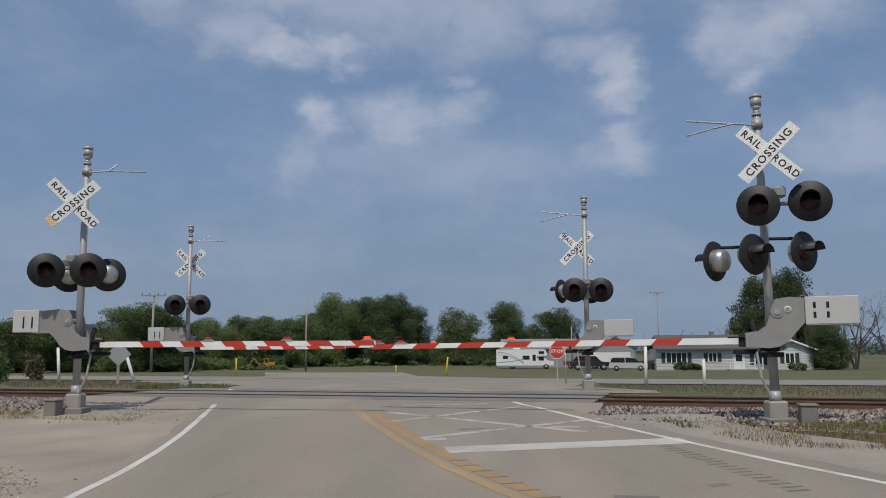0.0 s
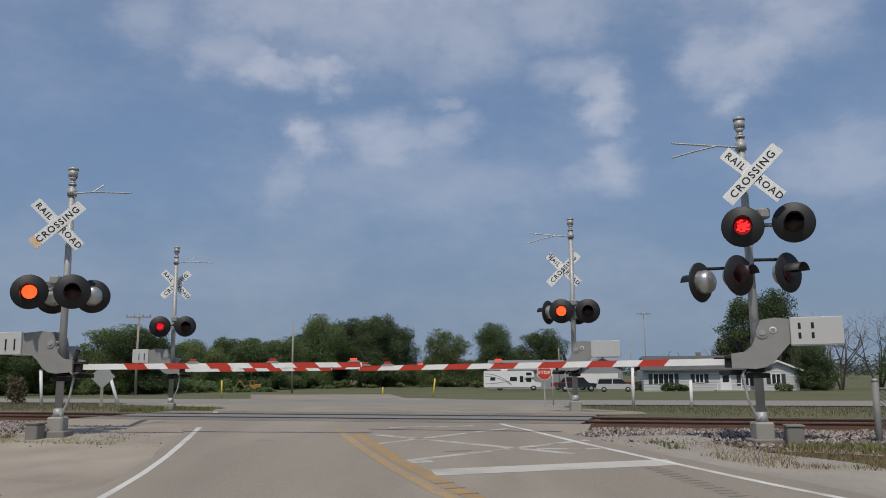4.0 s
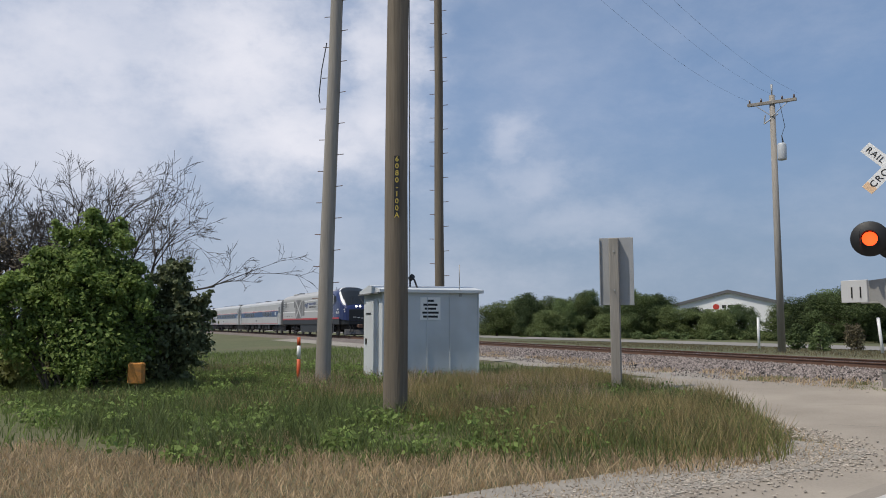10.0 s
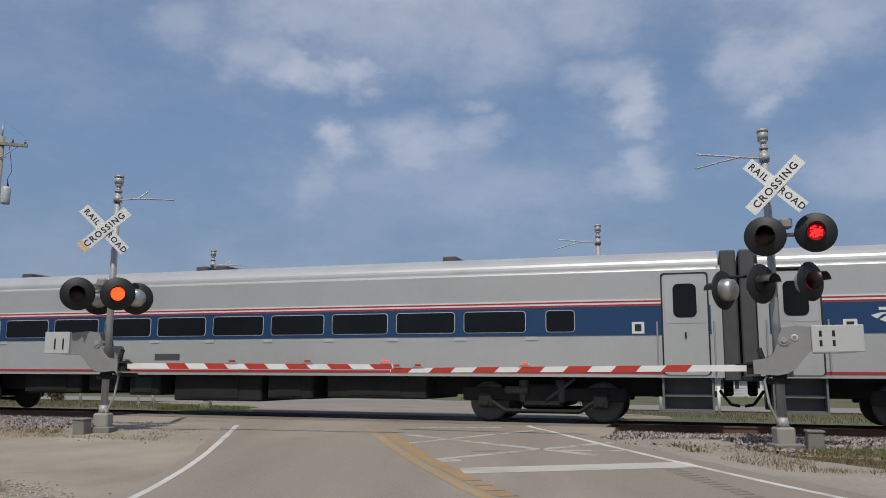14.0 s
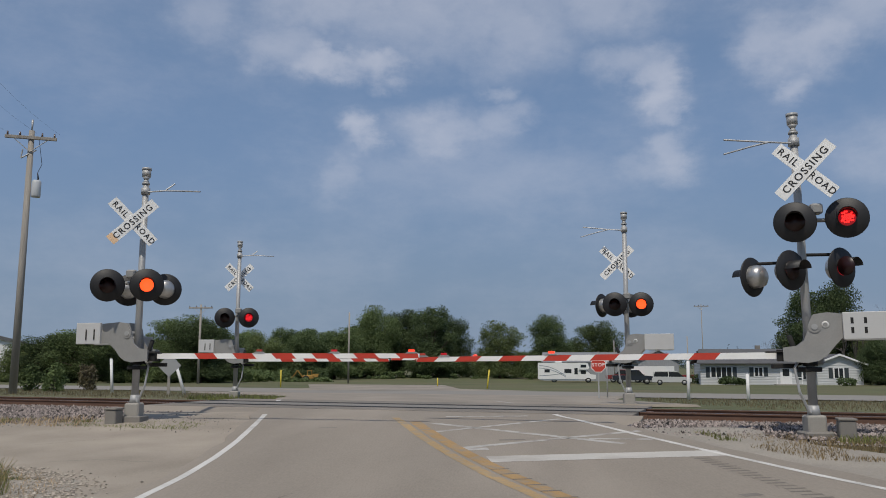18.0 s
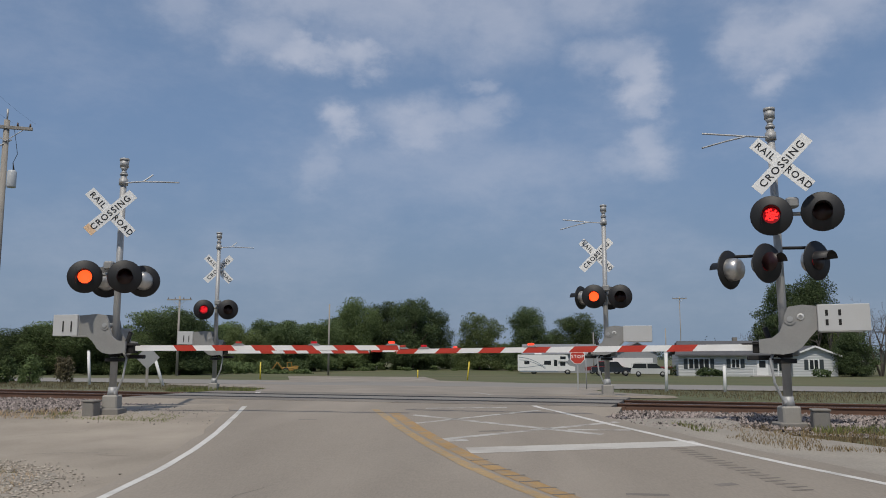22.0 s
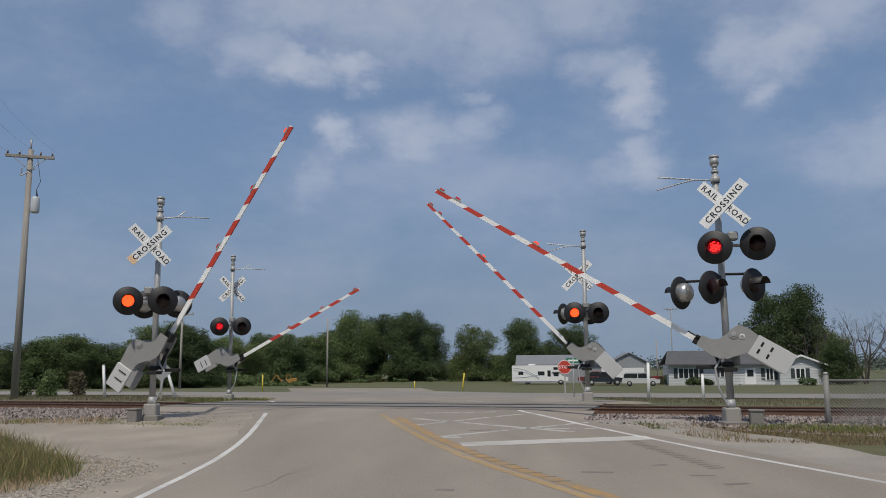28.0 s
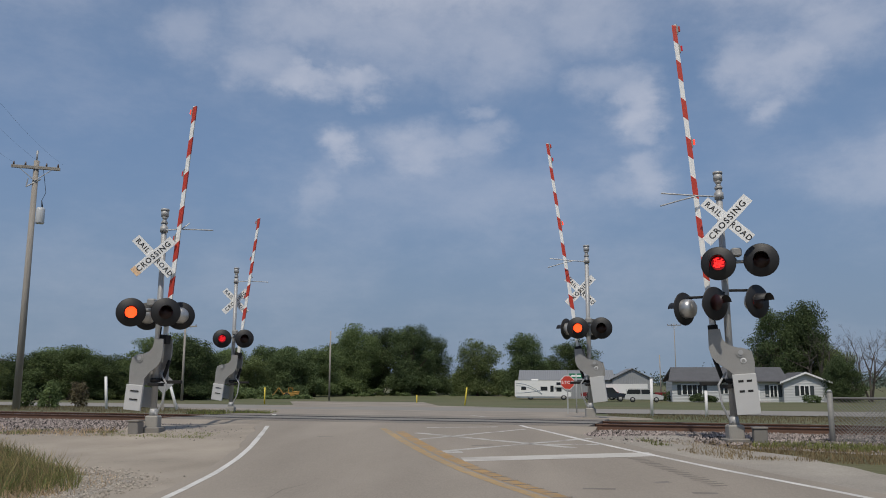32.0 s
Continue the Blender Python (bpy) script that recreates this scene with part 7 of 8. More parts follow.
def truck(parent, xc, base, r):
    t = part("truck", Solid().box(xc - base / 2 - 0.55, xc + base / 2 + 0.55, -1.16, -1.02, 0.48, 0.78, 0.03).box(xc - base / 2 - 0.55, xc + base / 2 + 0.55, 1.02, 1.16, 0.48, 0.78, 0.03)
             .box(xc - 0.45, xc + 0.45, -1.2, 1.2, 0.35, 0.85, 0.05), BLACKMETAL, parent, "dark wheel truck frame")
    for dx in (-base / 2, base / 2):
        for sy in (-0.76, 0.76):
            part("wheel", Solid().lathe([(0.0, -0.05), (r * 0.25, -0.06), (r * 0.3, -0.03), (r * 0.8, -0.02), (r * 0.86, -0.065), (r, -0.065), (r, 0.065), (r * 0.86, 0.065), (0.0, 0.05)], pose(xc + dx, sy, r, 90, 0, 0), 20),
                 mat("wheel_steel", (0.13, 0.12, 0.11), 0.5, 0.4, var=0.25), t, "steel wheel")
        for sy in (-1, 1):
            part("axle_box", Solid().box(xc + dx - 0.17, xc + dx + 0.17, min(sy * 1.0, sy * 1.26), max(sy * 1.0, sy * 1.26), r - 0.14, r + 0.2, 0.04).tube((xc + dx, sy * 1.26, r), (xc + dx, sy * 1.31, r), 0.09), BLACKMETAL, t)
    for dx in (-0.42, 0.42):
        for sy in (-1.1, 1.1):
            part("spring", Solid().tube((xc + dx, sy, 0.45), (xc + dx, sy, 0.95), 0.11, n=10), DARKGREY, t)
    for sy in (-1.2, 1.2):
        part("equaliser", Solid().line([(xc - base / 2, sy, r + 0.1), (xc - base / 2 + 0.45, sy, 0.26), (xc + base / 2 - 0.45, sy, 0.26), (xc + base / 2, sy, r + 0.1)], 0.055, 6), BLACKMETAL, t, "dark equaliser beam")
        part("brake_cylinder", Solid().tube((xc - base * 0.32, sy, 0.72), (xc - base * 0.12, sy, 0.72), 0.09, n=10), DARKGREY, t)
        part("damper", Solid().tube((xc + 0.1, sy, 0.5), (xc + 0.75, sy, 0.98), 0.035, n=8), DARKGREY, t)
    return t


def locomotive():
    lo = thing("locomotive", pose(*place(-400, TRACK_S, RAIL_TOP), 0, 0, TRACK_TURN), "silver and navy diesel locomotive with red sill stripe and dotted pattern", "locomotive")
    part("hood", loft([(-21.5, 1.46, 1.5, 3.55, 4.15), (-21.3, 1.5, 1.5, 3.6, 4.2), (-4.25, 1.5, 1.5, 3.62, 4.25)], body_section), SILVER, lo, "silver engine body")
    X = lambda v: v / 1.078  # the whole body is stretched lengthwise below
    ST = ((-4.58, 1.5, 1.5, 3.62, 4.25), (-3.9, 1.5, 1.5, 3.6, 4.32), (-3.2, 1.5, 1.5, 3.5, 4.36), (-2.6, 1.5, 1.5, 3.38, 4.24), (-2.1, 1.48, 1.5, 3.1, 3.95), (-1.6, 1.42, 1.48, 2.85, 3.45),
          (-1.15, 1.27, 1.42, 2.58, 2.92), (-0.88, 1.08, 1.38, 2.36, 2.6), (-0.76, 0.86, 1.36, 2.2, 2.4))
    at = lambda x: [float(np.interp(x, [q[0] for q in ST], [q[k] for q in ST])) for k in range(1, 5)]

    def skin(x, z):
        """Half width of the cab at height z."""
        w, zb, zs, h = at(x)
        return w * math.sqrt(max(0.0, 1 - max(0.0, (z - zs) / (h - zs)) ** 2))

    def crown(x, y):
        w, zb, zs, h = at(x)
        return zs + (h - zs) * math.sqrt(max(0.0, 1 - (y / w) ** 2))

    cab = part("cab", loft([(X(x), *a) for x, *a in ST], body_section), NAVY, lo, "navy blue streamlined cab")
    ws = [(X(x), w, crown(x, w) - 0.12, crown(x, w) - 0.015, at(x)[3] + 0.03) for x, w in ((-2.95, 0.9), (-2.6, 1.08), (-2.1, 1.14), (-1.6, 1.12), (-1.25, 1.05), (-1.0, 0.95))]
    part("windshield", loft(ws, body_section), GLASS, cab, "dark sloping windshield")
    part("windshield_wiper", Solid().line([(X(-1.1), -0.5, crown(-1.1, 0.5) + 0.06), (X(-1.5), -0.35, crown(-1.5, 0.35) + 0.06)], 0.018, 5).line([(X(-1.1), 0.5, crown(-1.1, 0.5) + 0.06), (X(-1.5), 0.35, crown(-1.5, 0.35) + 0.06)], 0.018, 5), BLACK, cab, "black wipers")
    part("nose_mask", Solid().prism([(X(-0.9), 1.36), (X(-0.74), 1.38), (X(-0.74), 2.3), (X(-0.9), 2.42)], -0.84, 0.84), SKIRT, cab, "black nose front")
    lowsweep = ((-4.56, 3.98), (-4.1, 4.14), (-3.6, 4.22), (-3.2, 4.2), (-2.8, 3.98), (-2.4, 3.74), (-2.0, 3.44), (-1.6, 3.08), (-1.25, 2.78), (-1.05, 2.62))
    topsweep = ((-4.56, 4.16), (-4.1, 4.285), (-3.6, 4.33), (-3.2, 4.335), (-2.8, 4.16), (-2.4, 3.92), (-2.0, 3.62), (-1.6, 3.25), (-1.25, 2.88), (-1.05, 2.66))
    for sy in (-1, 1):
        y0, y1 = (-1.512, -1.497) if sy < 0 else (1.497, 1.512)
        part("side_window", Solid().prism(rounded(X(-2.98), X(-2.5), 2.95, 3.5, 0.1), y0, y1), GLASS, cab, "dark cab side window")
        part("cab_door", Solid().prism(rounded(X(-4.27), X(-3.32), 1.66, 3.75, 0.06), y0 + 0.004, y1 - 0.004), NAVY, cab, "navy cab door")
        part("door_window", Solid().prism(rounded(X(-4.03), X(-3.58), 2.86, 3.56, 0.08), y0 - 0.004, y1 + 0.004), GLASS, cab)
        for hx in (-4.28, -3.31):
            part("door_seam", Solid().box(X(hx) - 0.008, X(hx) + 0.008, y0 - 0.003, y1 + 0.003, 1.66, 3.6), TRAINWHITE, cab, "thin pale door edge")
        for hx in (-4.15, -3.44):
            part("grab_rail", Solid().tube((X(hx), sy * 1.56, 2.34), (X(hx), sy * 1.56, 2.92), 0.026, n=6), TRAINWHITE, cab)
        for hz in (2.55, 1.98):
            part("door_latch", Solid().box(X(-3.6), X(-3.42), min(sy * 1.5, sy * 1.53), max(sy * 1.5, sy * 1.53), hz - 0.02, hz + 0.02, 0.005), GALV, cab)
        part("mirror", Solid().box(X(-3.04), X(-2.88), min(sy * 1.52, sy * 1.64), max(sy * 1.52, sy * 1.64), 2.8, 3.58, 0.02), COACHGREY, cab, "tall silver cab mirror")
        # white sweep from the hood over the door and down beside the windshield
        sw, n = [], len(lowsweep)
        for (x, zl), (_, zt) in zip(lowsweep, topsweep):
            sw += [(X(x), sy * (skin(x, z) + 0.015), z + 0.012) for z in (zl, (zl + zt) / 2, zt)]
        part("white_sweep", Solid().add(sw, [(3 * k + a, 3 * k + a + 1, 3 * k + a + 4, 3 * k + a + 3) for k in range(n - 1) for a in (0, 1)]), TRAINWHITE, cab, "white sweep line")
        part("marker_lights", Solid().lathe([(0.0, 0.04), (0.07, 0.035), (0.085, 0.0)], pose(X(-1.05), sy * 1.18, 2.3, 0, 90, sy * 35), 12).lathe([(0.0, 0.04), (0.06, 0.035), (0.075, 0.0)], pose(X(-1.0), sy * 1.16, 2.12, 0, 90, sy * 35), 12), PLATE, cab, "pale marker light cluster")
        part("bolt_mark", Solid().box(X(-2.85), X(-2.81), y0, y1, 2.0, 2.06), TRAINWHITE, cab)
        for k in range(4):
            part("letter_bar", Solid().box(X(-2.18 + k * 0.115), X(-2.1 + k * 0.115), y0, y1, 2.26, 2.37), TRAINWHITE, cab)
        up = [(-12.8, 3.32)] + [(-9.6 + t * 0.66, 3.32 + 0.46 * (t / 8) ** 1.8) for t in range(9)]
        dn = [(-12.8, 2.30)] + [(-9.0 + t * 0.55, 2.30 - 0.62 * (t / 8) ** 1.8) for t in range(9)]
        part("white_stripe", ribbon(up, 0.085, y0, y1), TRAINWHITE, lo, "white body stripe")
        part("white_stripe", ribbon(dn, 0.085, y0, y1), TRAINWHITE, lo, "white body stripe")
        part("white_stripe", ribbon([(-20.9, 3.32), (-16.78, 3.32)], 0.085, y0, y1), TRAINWHITE, lo, "short white stripe at the rear")
        part("white_stripe", ribbon([(-21.35, 2.30), (-16.15, 2.30)], 0.085, y0, y1), TRAINWHITE, lo, "short white stripe at the rear")
        part("red_stripe", Solid().prism([(-21.45, 1.5), (X(-1.63), 1.5), (X(-1.63), 1.64), (-21.45, 1.64)], y0, y1), TRAINRED, lo, "red sill stripe")
        # dotted fade behind the cab and at the rear
        dots = Solid()

        def dot(x, z, r):
            dots.prism([(x + r * math.cos(i * math.pi / 4), z + r * math.sin(i * math.pi / 4)) for i in range(8)], y0 + 0.006, y1 - 0.006)

        for i in range(34):
            x = -4.40 - i * 0.172
            k = max(0.0, 1 - i / 35)
            top, bot = interp(x, up) - 0.12, interp(x, dn) + 0.12
            z = bot
            while z < top:
                dot(x, z, 0.012 + 0.062 * k)
                z += 0.168
        for i in range(12):
            x = -21.25 + i * 0.21
            z = 2.42
            while z < 3.22 + (0.3 if i < 4 else 0):
                dot(x, z, 0.02 + 0.06 * (1 - i / 12))
                z += 0.19
        part("dot_pattern", dots, DOTS, lo, "navy dot pattern fading along the body")["kind"] = "stuff"
        # cooling grille with a cross brace, vents
        gr = part("grille", Solid().prism(rounded(-16.01, -13.56, 1.62, 3.5, 0.12), y0 - 0.004, y1 + 0.004), mat("grille_mesh", (0.2, 0.2, 0.2), 0.6, 0.2, var=0.1, fine=80), lo, "square cooling grille")
        d0, d1 = y0 - 0.014, y1 + 0.014
        for k in range(1, 4):
            gx, gz = -16.01 + 2.45 * k / 4, 1.62 + 1.88 * k / 4
            part("grille_bar", Solid().box(gx - 0.012, gx + 0.012, y0 - 0.008, y1 + 0.008, 1.66, 3.46), DARKGREY if k == 2 else SILVER, gr)
            part("grille_bar", Solid().box(-15.96, -13.61, y0 - 0.008, y1 + 0.008, gz - 0.01, gz + 0.01), SILVER, gr)
        part("grille_brace", ribbon([(-15.96, 1.66), (-13.61, 3.46)], 0.24, d0, d1), SILVER, gr)
        part("grille_brace", ribbon([(-15.96, 3.46), (-13.61, 1.66)], 0.24, d0 - 0.003, d1 + 0.003), SILVER, gr)
        part("vent", Solid().prism(rounded(-13.36, -12.58, 1.9, 3.4, 0.1), y0 - 0.004, y1 + 0.004), MATS["grille_mesh"], lo, "grey side vent")
        part("vent", Solid().prism(rounded(-4.85, -4.32, 2.95, 3.62, 0.06), y0 - 0.012, y1 + 0.012), SILVER, lo, "square intake cover")
        part("vent_panel", Solid().prism(rounded(-4.8, -4.37, 3.0, 3.57, 0.03), y0 - 0.016, y1 + 0.016), mat("intake_grey", (0.27, 0.27, 0.27), 0.6, 0.1, var=0.08), lo, "mid grey intake panel")
        for va, vb in ((-16.68, -16.12), (-20.35, -19.8)):
            part("vent", Solid().prism(rounded(va, vb, 2.78, 3.4, 0.03), y0 - 0.004, y1 + 0.004), MATS["grille_mesh"], lo, "grey side vent")
        for k in range(4):
            part("label_bar", Solid().box(-20.6 + k * 0.95, -20.35 + k * 0.95 + 0.12 * (k % 2), y0, y1, 1.86, 1.93), DARKGREY, lo)
        # emblem as plain shapes: three blades that meet in a swept arrow
        e0, e1 = y0 - 0.002, y1 + 0.002
        for blade in (((0, 0.42), (0.35, 0.52), (0.78, 0.55), (0.42, 0.44), (0.22, 0.28)), ((0.3, 0.24), (0.58, 0.42), (0.95, 0.56), (1.22, 0.57), (0.86, 0.4), (0.6, 0.12)), ((0.68, 0.08), (0.9, 0.34), (1.26, 0.56), (1.6, 0.57), (1.22, 0.36), (0.98, 0.0))):
            part("emblem", Solid().prism([(-12.62 + a, 2.56 + b) for a, b in blade], e0, e1), NAVY, lo, "navy swept blade of the emblem")
        for k in range(6):
            part("letter_bar", Solid().prism([(-10.9 + k * 0.39, 2.92), (-10.62 + k * 0.39, 2.92), (-10.58 + k * 0.39, 3.12), (-10.86 + k * 0.39, 3.12)], e0, e1), NAVY, lo)
        for k in range(7):
            part("letter_bar", Solid().prism([(-10.9 + k * 0.335, 2.62), (-10.75 + k * 0.335, 2.62), (-10.72 + k * 0.335, 2.79), (-10.87 + k * 0.335, 2.79)], e0, e1), SKIRT, lo)
        part("sill", Solid().box(-21.45, X(-1.55), min(sy * 1.3, sy * 1.5), max(sy * 1.3, sy * 1.5), 1.02, 1.498, 0.02), SKIRT, lo, "charcoal side sill")
        for x0 in (X(-4.03), -20.9):
            for z in (0.35, 0.62, 0.9):
                part("step", Solid().box(x0, x0 + 0.55, min(sy * 1.3, sy * 1.52), max(sy * 1.3, sy * 1.52), z, z + 0.04), DARKGREY, lo)
        part("headlight", Solid().lathe([(0.0, 0.03), (0.08, 0.03), (0.1, 0.0)], pose(X(-0.86), sy * 0.17, 2.58, 0, 72, 0), 14), mat("headlight_glow", (1.0, 0.96, 0.88), 0.2, var=0.01, emit=2.2), cab, "bright headlight")
    lettering("fleet_number", "4615", 0.33, TRAINWHITE, cab, Matrix.Translation((X(-2.05), -1.499, 2.03)) @ FACE)
    for k in range(3):
        part("nose_mark", Solid().prism([(X(-0.735), 1.62), (X(-0.73), 1.62), (X(-0.73), 1.68), (X(-0.735), 1.68)], -0.5 + k * 0.36, -0.22 + k * 0.36, pose(0, 0, -0.04 * k)), TRAINWHITE, cab)
    part("top_light", Solid().box(-3.0, -2.8, -0.15, 0.15, 4.16, 4.28, 0.03), DARKGREY, cab, "dark roof horn cover")
    part("equipment_box", Solid().box(-21.0, -1.5, -0.7, 0.7, 0.55, 0.96), BLACKMETAL, lo, "dark underfloor equipment")
    part("underframe", Solid().box(-21.3, -1.4, -1.2, 1.2, 0.95, 1.5), BLACKMETAL, lo, "dark underframe")
    part("fuel_tank", Solid().prism([(-14.0, 0.3), (-8.7, 0.3), (-8.3, 0.6), (-8.3, 1.1), (-14.4, 1.1), (-14.4, 0.6)], -1.4, 1.4), SKIRT, lo, "charcoal fuel tank")
    part("nose_skirt", Solid().prism([(X(-1.7), -1.36), (X(-1.15), -1.2), (X(-0.85), -0.85), (X(-0.85), 0.85), (X(-1.15), 1.2), (X(-1.7), 1.36)], 1.02, 1.4, pose(0, 0, 0, 90, 0, 0) @ Matrix.Diagonal((1, 1, -1, 1))), SKIRT, lo, "charcoal skirt under the nose")
    part("draft_gear", Solid().box(X(-1.6), X(-0.95), -0.8, 0.8, 0.5, 1.02, 0.03), BLACKMETAL, lo, "dark coupler pocket")
    part("pilot", Solid().prism([(X(-1.15), 0.12), (X(-0.5), 0.12), (X(-0.45), 0.2), (X(-0.62), 0.5), (X(-0.9), 0.62), (X(-1.15), 0.62)], -1.15, 1.15), DARKGREY, lo, "dusty dark plough blade")
    part("coupler", Solid().box(X(-0.95), X(-0.35), -0.12, 0.12, 0.78, 1.0, 0.03).box(X(-0.42), X(-0.18), -0.2, 0.2, 0.72, 1.04, 0.05), RUST, lo, "rusty knuckle coupler")
    for k in (-0.75, -0.5, 0.5, 0.75):
        part("air_hose", Solid().line([(X(-0.95), k, 0.95), (X(-0.55), k * 1.05, 0.72), (X(-0.45), k * 1.1, 0.42), (X(-0.6), k * 1.15, 0.36)], 0.032), BLACKMETAL, lo, "black air hose")
    for hx in (-4.05, -3.5):
        part("ladder_side", Solid().box(X(hx) - 0.02, X(hx) + 0.02, -1.46, -1.4, 0.3, 1.02), GALV, lo, "grey ladder side")
    part("roof_hatch", Solid().box(-19.2, -17.6, -0.9, 0.9, 4.12, 4.24, 0.03), SILVER, lo)
    part("roof_hatch", Solid().box(-15.9, -10.8, -0.6, 0.6, 4.14, 4.235, 0.03), SILVER, lo)
    part("exhaust", Solid().box(-18.6, -17.8, -0.5, 0.5, 4.22, 4.33, 0.02), DARKGREY, lo, "dark exhaust hood")
    part("roof_antenna", Solid().tube((-7.0, 0, 4.2), (-7.0, 0, 4.5), 0.02, n=6).tube((-11.5, -0.3, 4.25), (-11.3, -0.3, 4.6), 0.03, n=6), DARKGREY, lo)
    for p in [c for c in lo.children]:  # body a little longer than the drawn sections
        p.matrix_basis = Matrix.Diagonal((1.078, 1, 1, 1)) @ p.matrix_basis
    truck(lo, -5.7, 2.9, 0.52)
    truck(lo, -18.45, 3.0, 0.52)
    part("gear_box", Solid().box(-8.2, -7.3, -1.35, 1.35, 0.45, 0.95, 0.04), BLACKMETAL, lo)
    return lo


def coach(windows, label, emblem=-2.6, fluted=False, length=25.8):
    co = thing("passenger_coach", pose(*place(-430, TRACK_S, RAIL_TOP), 0, 0, TRACK_TURN), label, "train coach", "passenger coaches")
    end = length
    if fluted:
        def sec(w, zb, zs, h):
            half = [(w - 0.09, zb)]
            for i in range(1, 44):
                t = i / 44
                z = zb + (3.05 - zb) * t
                bulge = 0.09 * math.sin(math.pi * min(1, (z - zb) / 1.6) / 2)
                half.append((w - 0.09 + bulge + (0.010 if i % 2 else -0.010), z))
            for i in range(15):
                a = 0.1 + 1.4 * i / 14
                half.append(((w) * math.cos(a) ** 0.75, 3.05 + (h - 3.05) * math.sin(a) + (0.008 if i % 2 else -0.008)))
            return half + [(-y, z) for y, z in half[::-1]]
        body = part("body", loft([(-end, 1.5, 1.0, 3.1, 3.84), (0, 1.5, 1.0, 3.1, 3.84)], sec), STAINLESS, co, "fluted stainless steel body")
        ys = 1.515
    else:
        body = part("body", loft([(-end, 1.5, 1.02, 3.28, 3.5), (-end + 0.1, 1.52, 1.02, 3.3, 3.52), (-0.1, 1.52, 1.02, 3.3, 3.52), (0, 1.5, 1.02, 3.28, 3.5)], body_section), COACHGREY, co, "smooth grey metal body")
        part("roof", loft([(-end + 0.05, 1.46, 3.36, 3.42, 3.86), (-0.05, 1.46, 3.36, 3.42, 3.86)], body_section), COACHROOF, co, "pale silver roof")
        ys = 1.52
    for sy in (-1, 1):
        y0, y1 = (-ys - 0.012, -ys + 0.02) if sy < 0 else (ys - 0.02, ys + 0.012)
        part("blue_band", Solid().prism([(-end + 0.22, 1.92), (-0.22, 1.92), (-0.22, 2.54), (-end + 0.22, 2.54)], y0, y1), COACHBLUE, co, "deep blue window band")
        for z, w, mt in ((2.57, 0.035, TRAINRED), (2.607, 0.038, TRAINWHITE), (2.645, 0.035, TRAINRED), (2.68, 0.034, TRAINWHITE)):
            part("stripe", Solid().prism([(-end + 0.3, z - w / 2), (-0.3, z - w / 2), (-0.3, z + w / 2), (-end + 0.3, z + w / 2)], y0, y1), mt, co)
        part("sill_stripe", Solid().prism([(-end + 0.3, 1.1), (-0.3, 1.1), (-0.3, 1.15), (-end + 0.3, 1.15)], y0, y1), TRAINRED, co, "thin dark red sill stripe")
        for x, w in windows:
            fr = part("window", Solid().prism(rounded(x - w / 2 - 0.016, x + w / 2 + 0.016, 1.994, 2.486, 0.085), y0 - 0.008, y1 + 0.008), mat("window_rubber", (0.5, 0.51, 0.51), 0.5), co, "window with a thin pale frame")
            part("pane", Solid().prism(rounded(x - w / 2, x + w / 2, 2.01, 2.47, 0.07), y0 - 0.014, y1 + 0.014), mat("pale_blind", (0.42, 0.42, 0.4), 0.5, var=0.05) if w == 1.38 else COACHGLASS, fr)
            if w > 1.2:
                part("sill_tag", Solid().box(x + w / 2 + 0.0, x + w / 2 + 0.28, y0 - 0.006, y1 + 0.006, 1.83, 1.9), mat("window_rubber", (0.5, 0.51, 0.51), 0.5), co)
        for xd in (-0.74, -end + 0.74):
            fr = part("door_frame", Solid().prism(rounded(xd - 0.49, xd + 0.49, 1.08, 3.24, 0.07), y0 - 0.004, y1 + 0.004), SKIRT, co, "dark door seal")
            dr = part("door", Solid().prism(rounded(xd - 0.455, xd + 0.455, 1.08, 3.2, 0.07), y0 - 0.010, y1 + 0.010), COACHGREY, co, "grey vestibule door")
            part("door_panel", Solid().prism(rounded(xd - 0.40, xd + 0.40, 2.16, 3.14, 0.06), y0 - 0.016, y1 + 0.016), COACHROOF, dr, "paler upper door leaf")
            part("door_window", Solid().prism(rounded(xd - 0.24, xd + 0.24, 2.28, 3.0, 0.12), y0 - 0.022, y1 + 0.022), COACHGLASS, dr)
            part("door_handle", Solid().box(xd - 0.02, xd + 0.02, min(sy * ys, sy * (ys + 0.05)), max(sy * ys, sy * (ys + 0.05)), 1.85, 1.97), SKIRT, dr)
            part("door_steps", Solid().box(xd - 0.48, xd + 0.48, min(sy * 1.05, sy * 1.42), max(sy * 1.05, sy * 1.42), 0.3, 0.36).box(xd - 0.48, xd + 0.48, min(sy * 0.95, sy * 1.3), max(sy * 0.95, sy * 1.3), 0.62, 0.68).box(xd - 0.5, xd + 0.5, min(sy * 0.85, sy * 0.95), max(sy * 0.85, sy * 0.95), 0.3, 1.02)
                       .box(xd - 0.52, xd - 0.48, min(sy * 0.9, sy * 1.45), max(sy * 0.9, sy * 1.45), 0.3, 1.02).box(xd + 0.48, xd + 0.52, min(sy * 0.9, sy * 1.45), max(sy * 0.9, sy * 1.45), 0.3, 1.02), mat("step_grey", (0.17, 0.17, 0.168), 0.6, 0.1, var=0.12), co, "dull grey boarding steps")
            for hx in (-0.58, 0.58):
                part("grab_rail", Solid().tube((xd + hx, sy * (ys + 0.05), 1.15), (xd + hx, sy * (ys + 0.05), 2.2), 0.018, n=6), GALV, co)
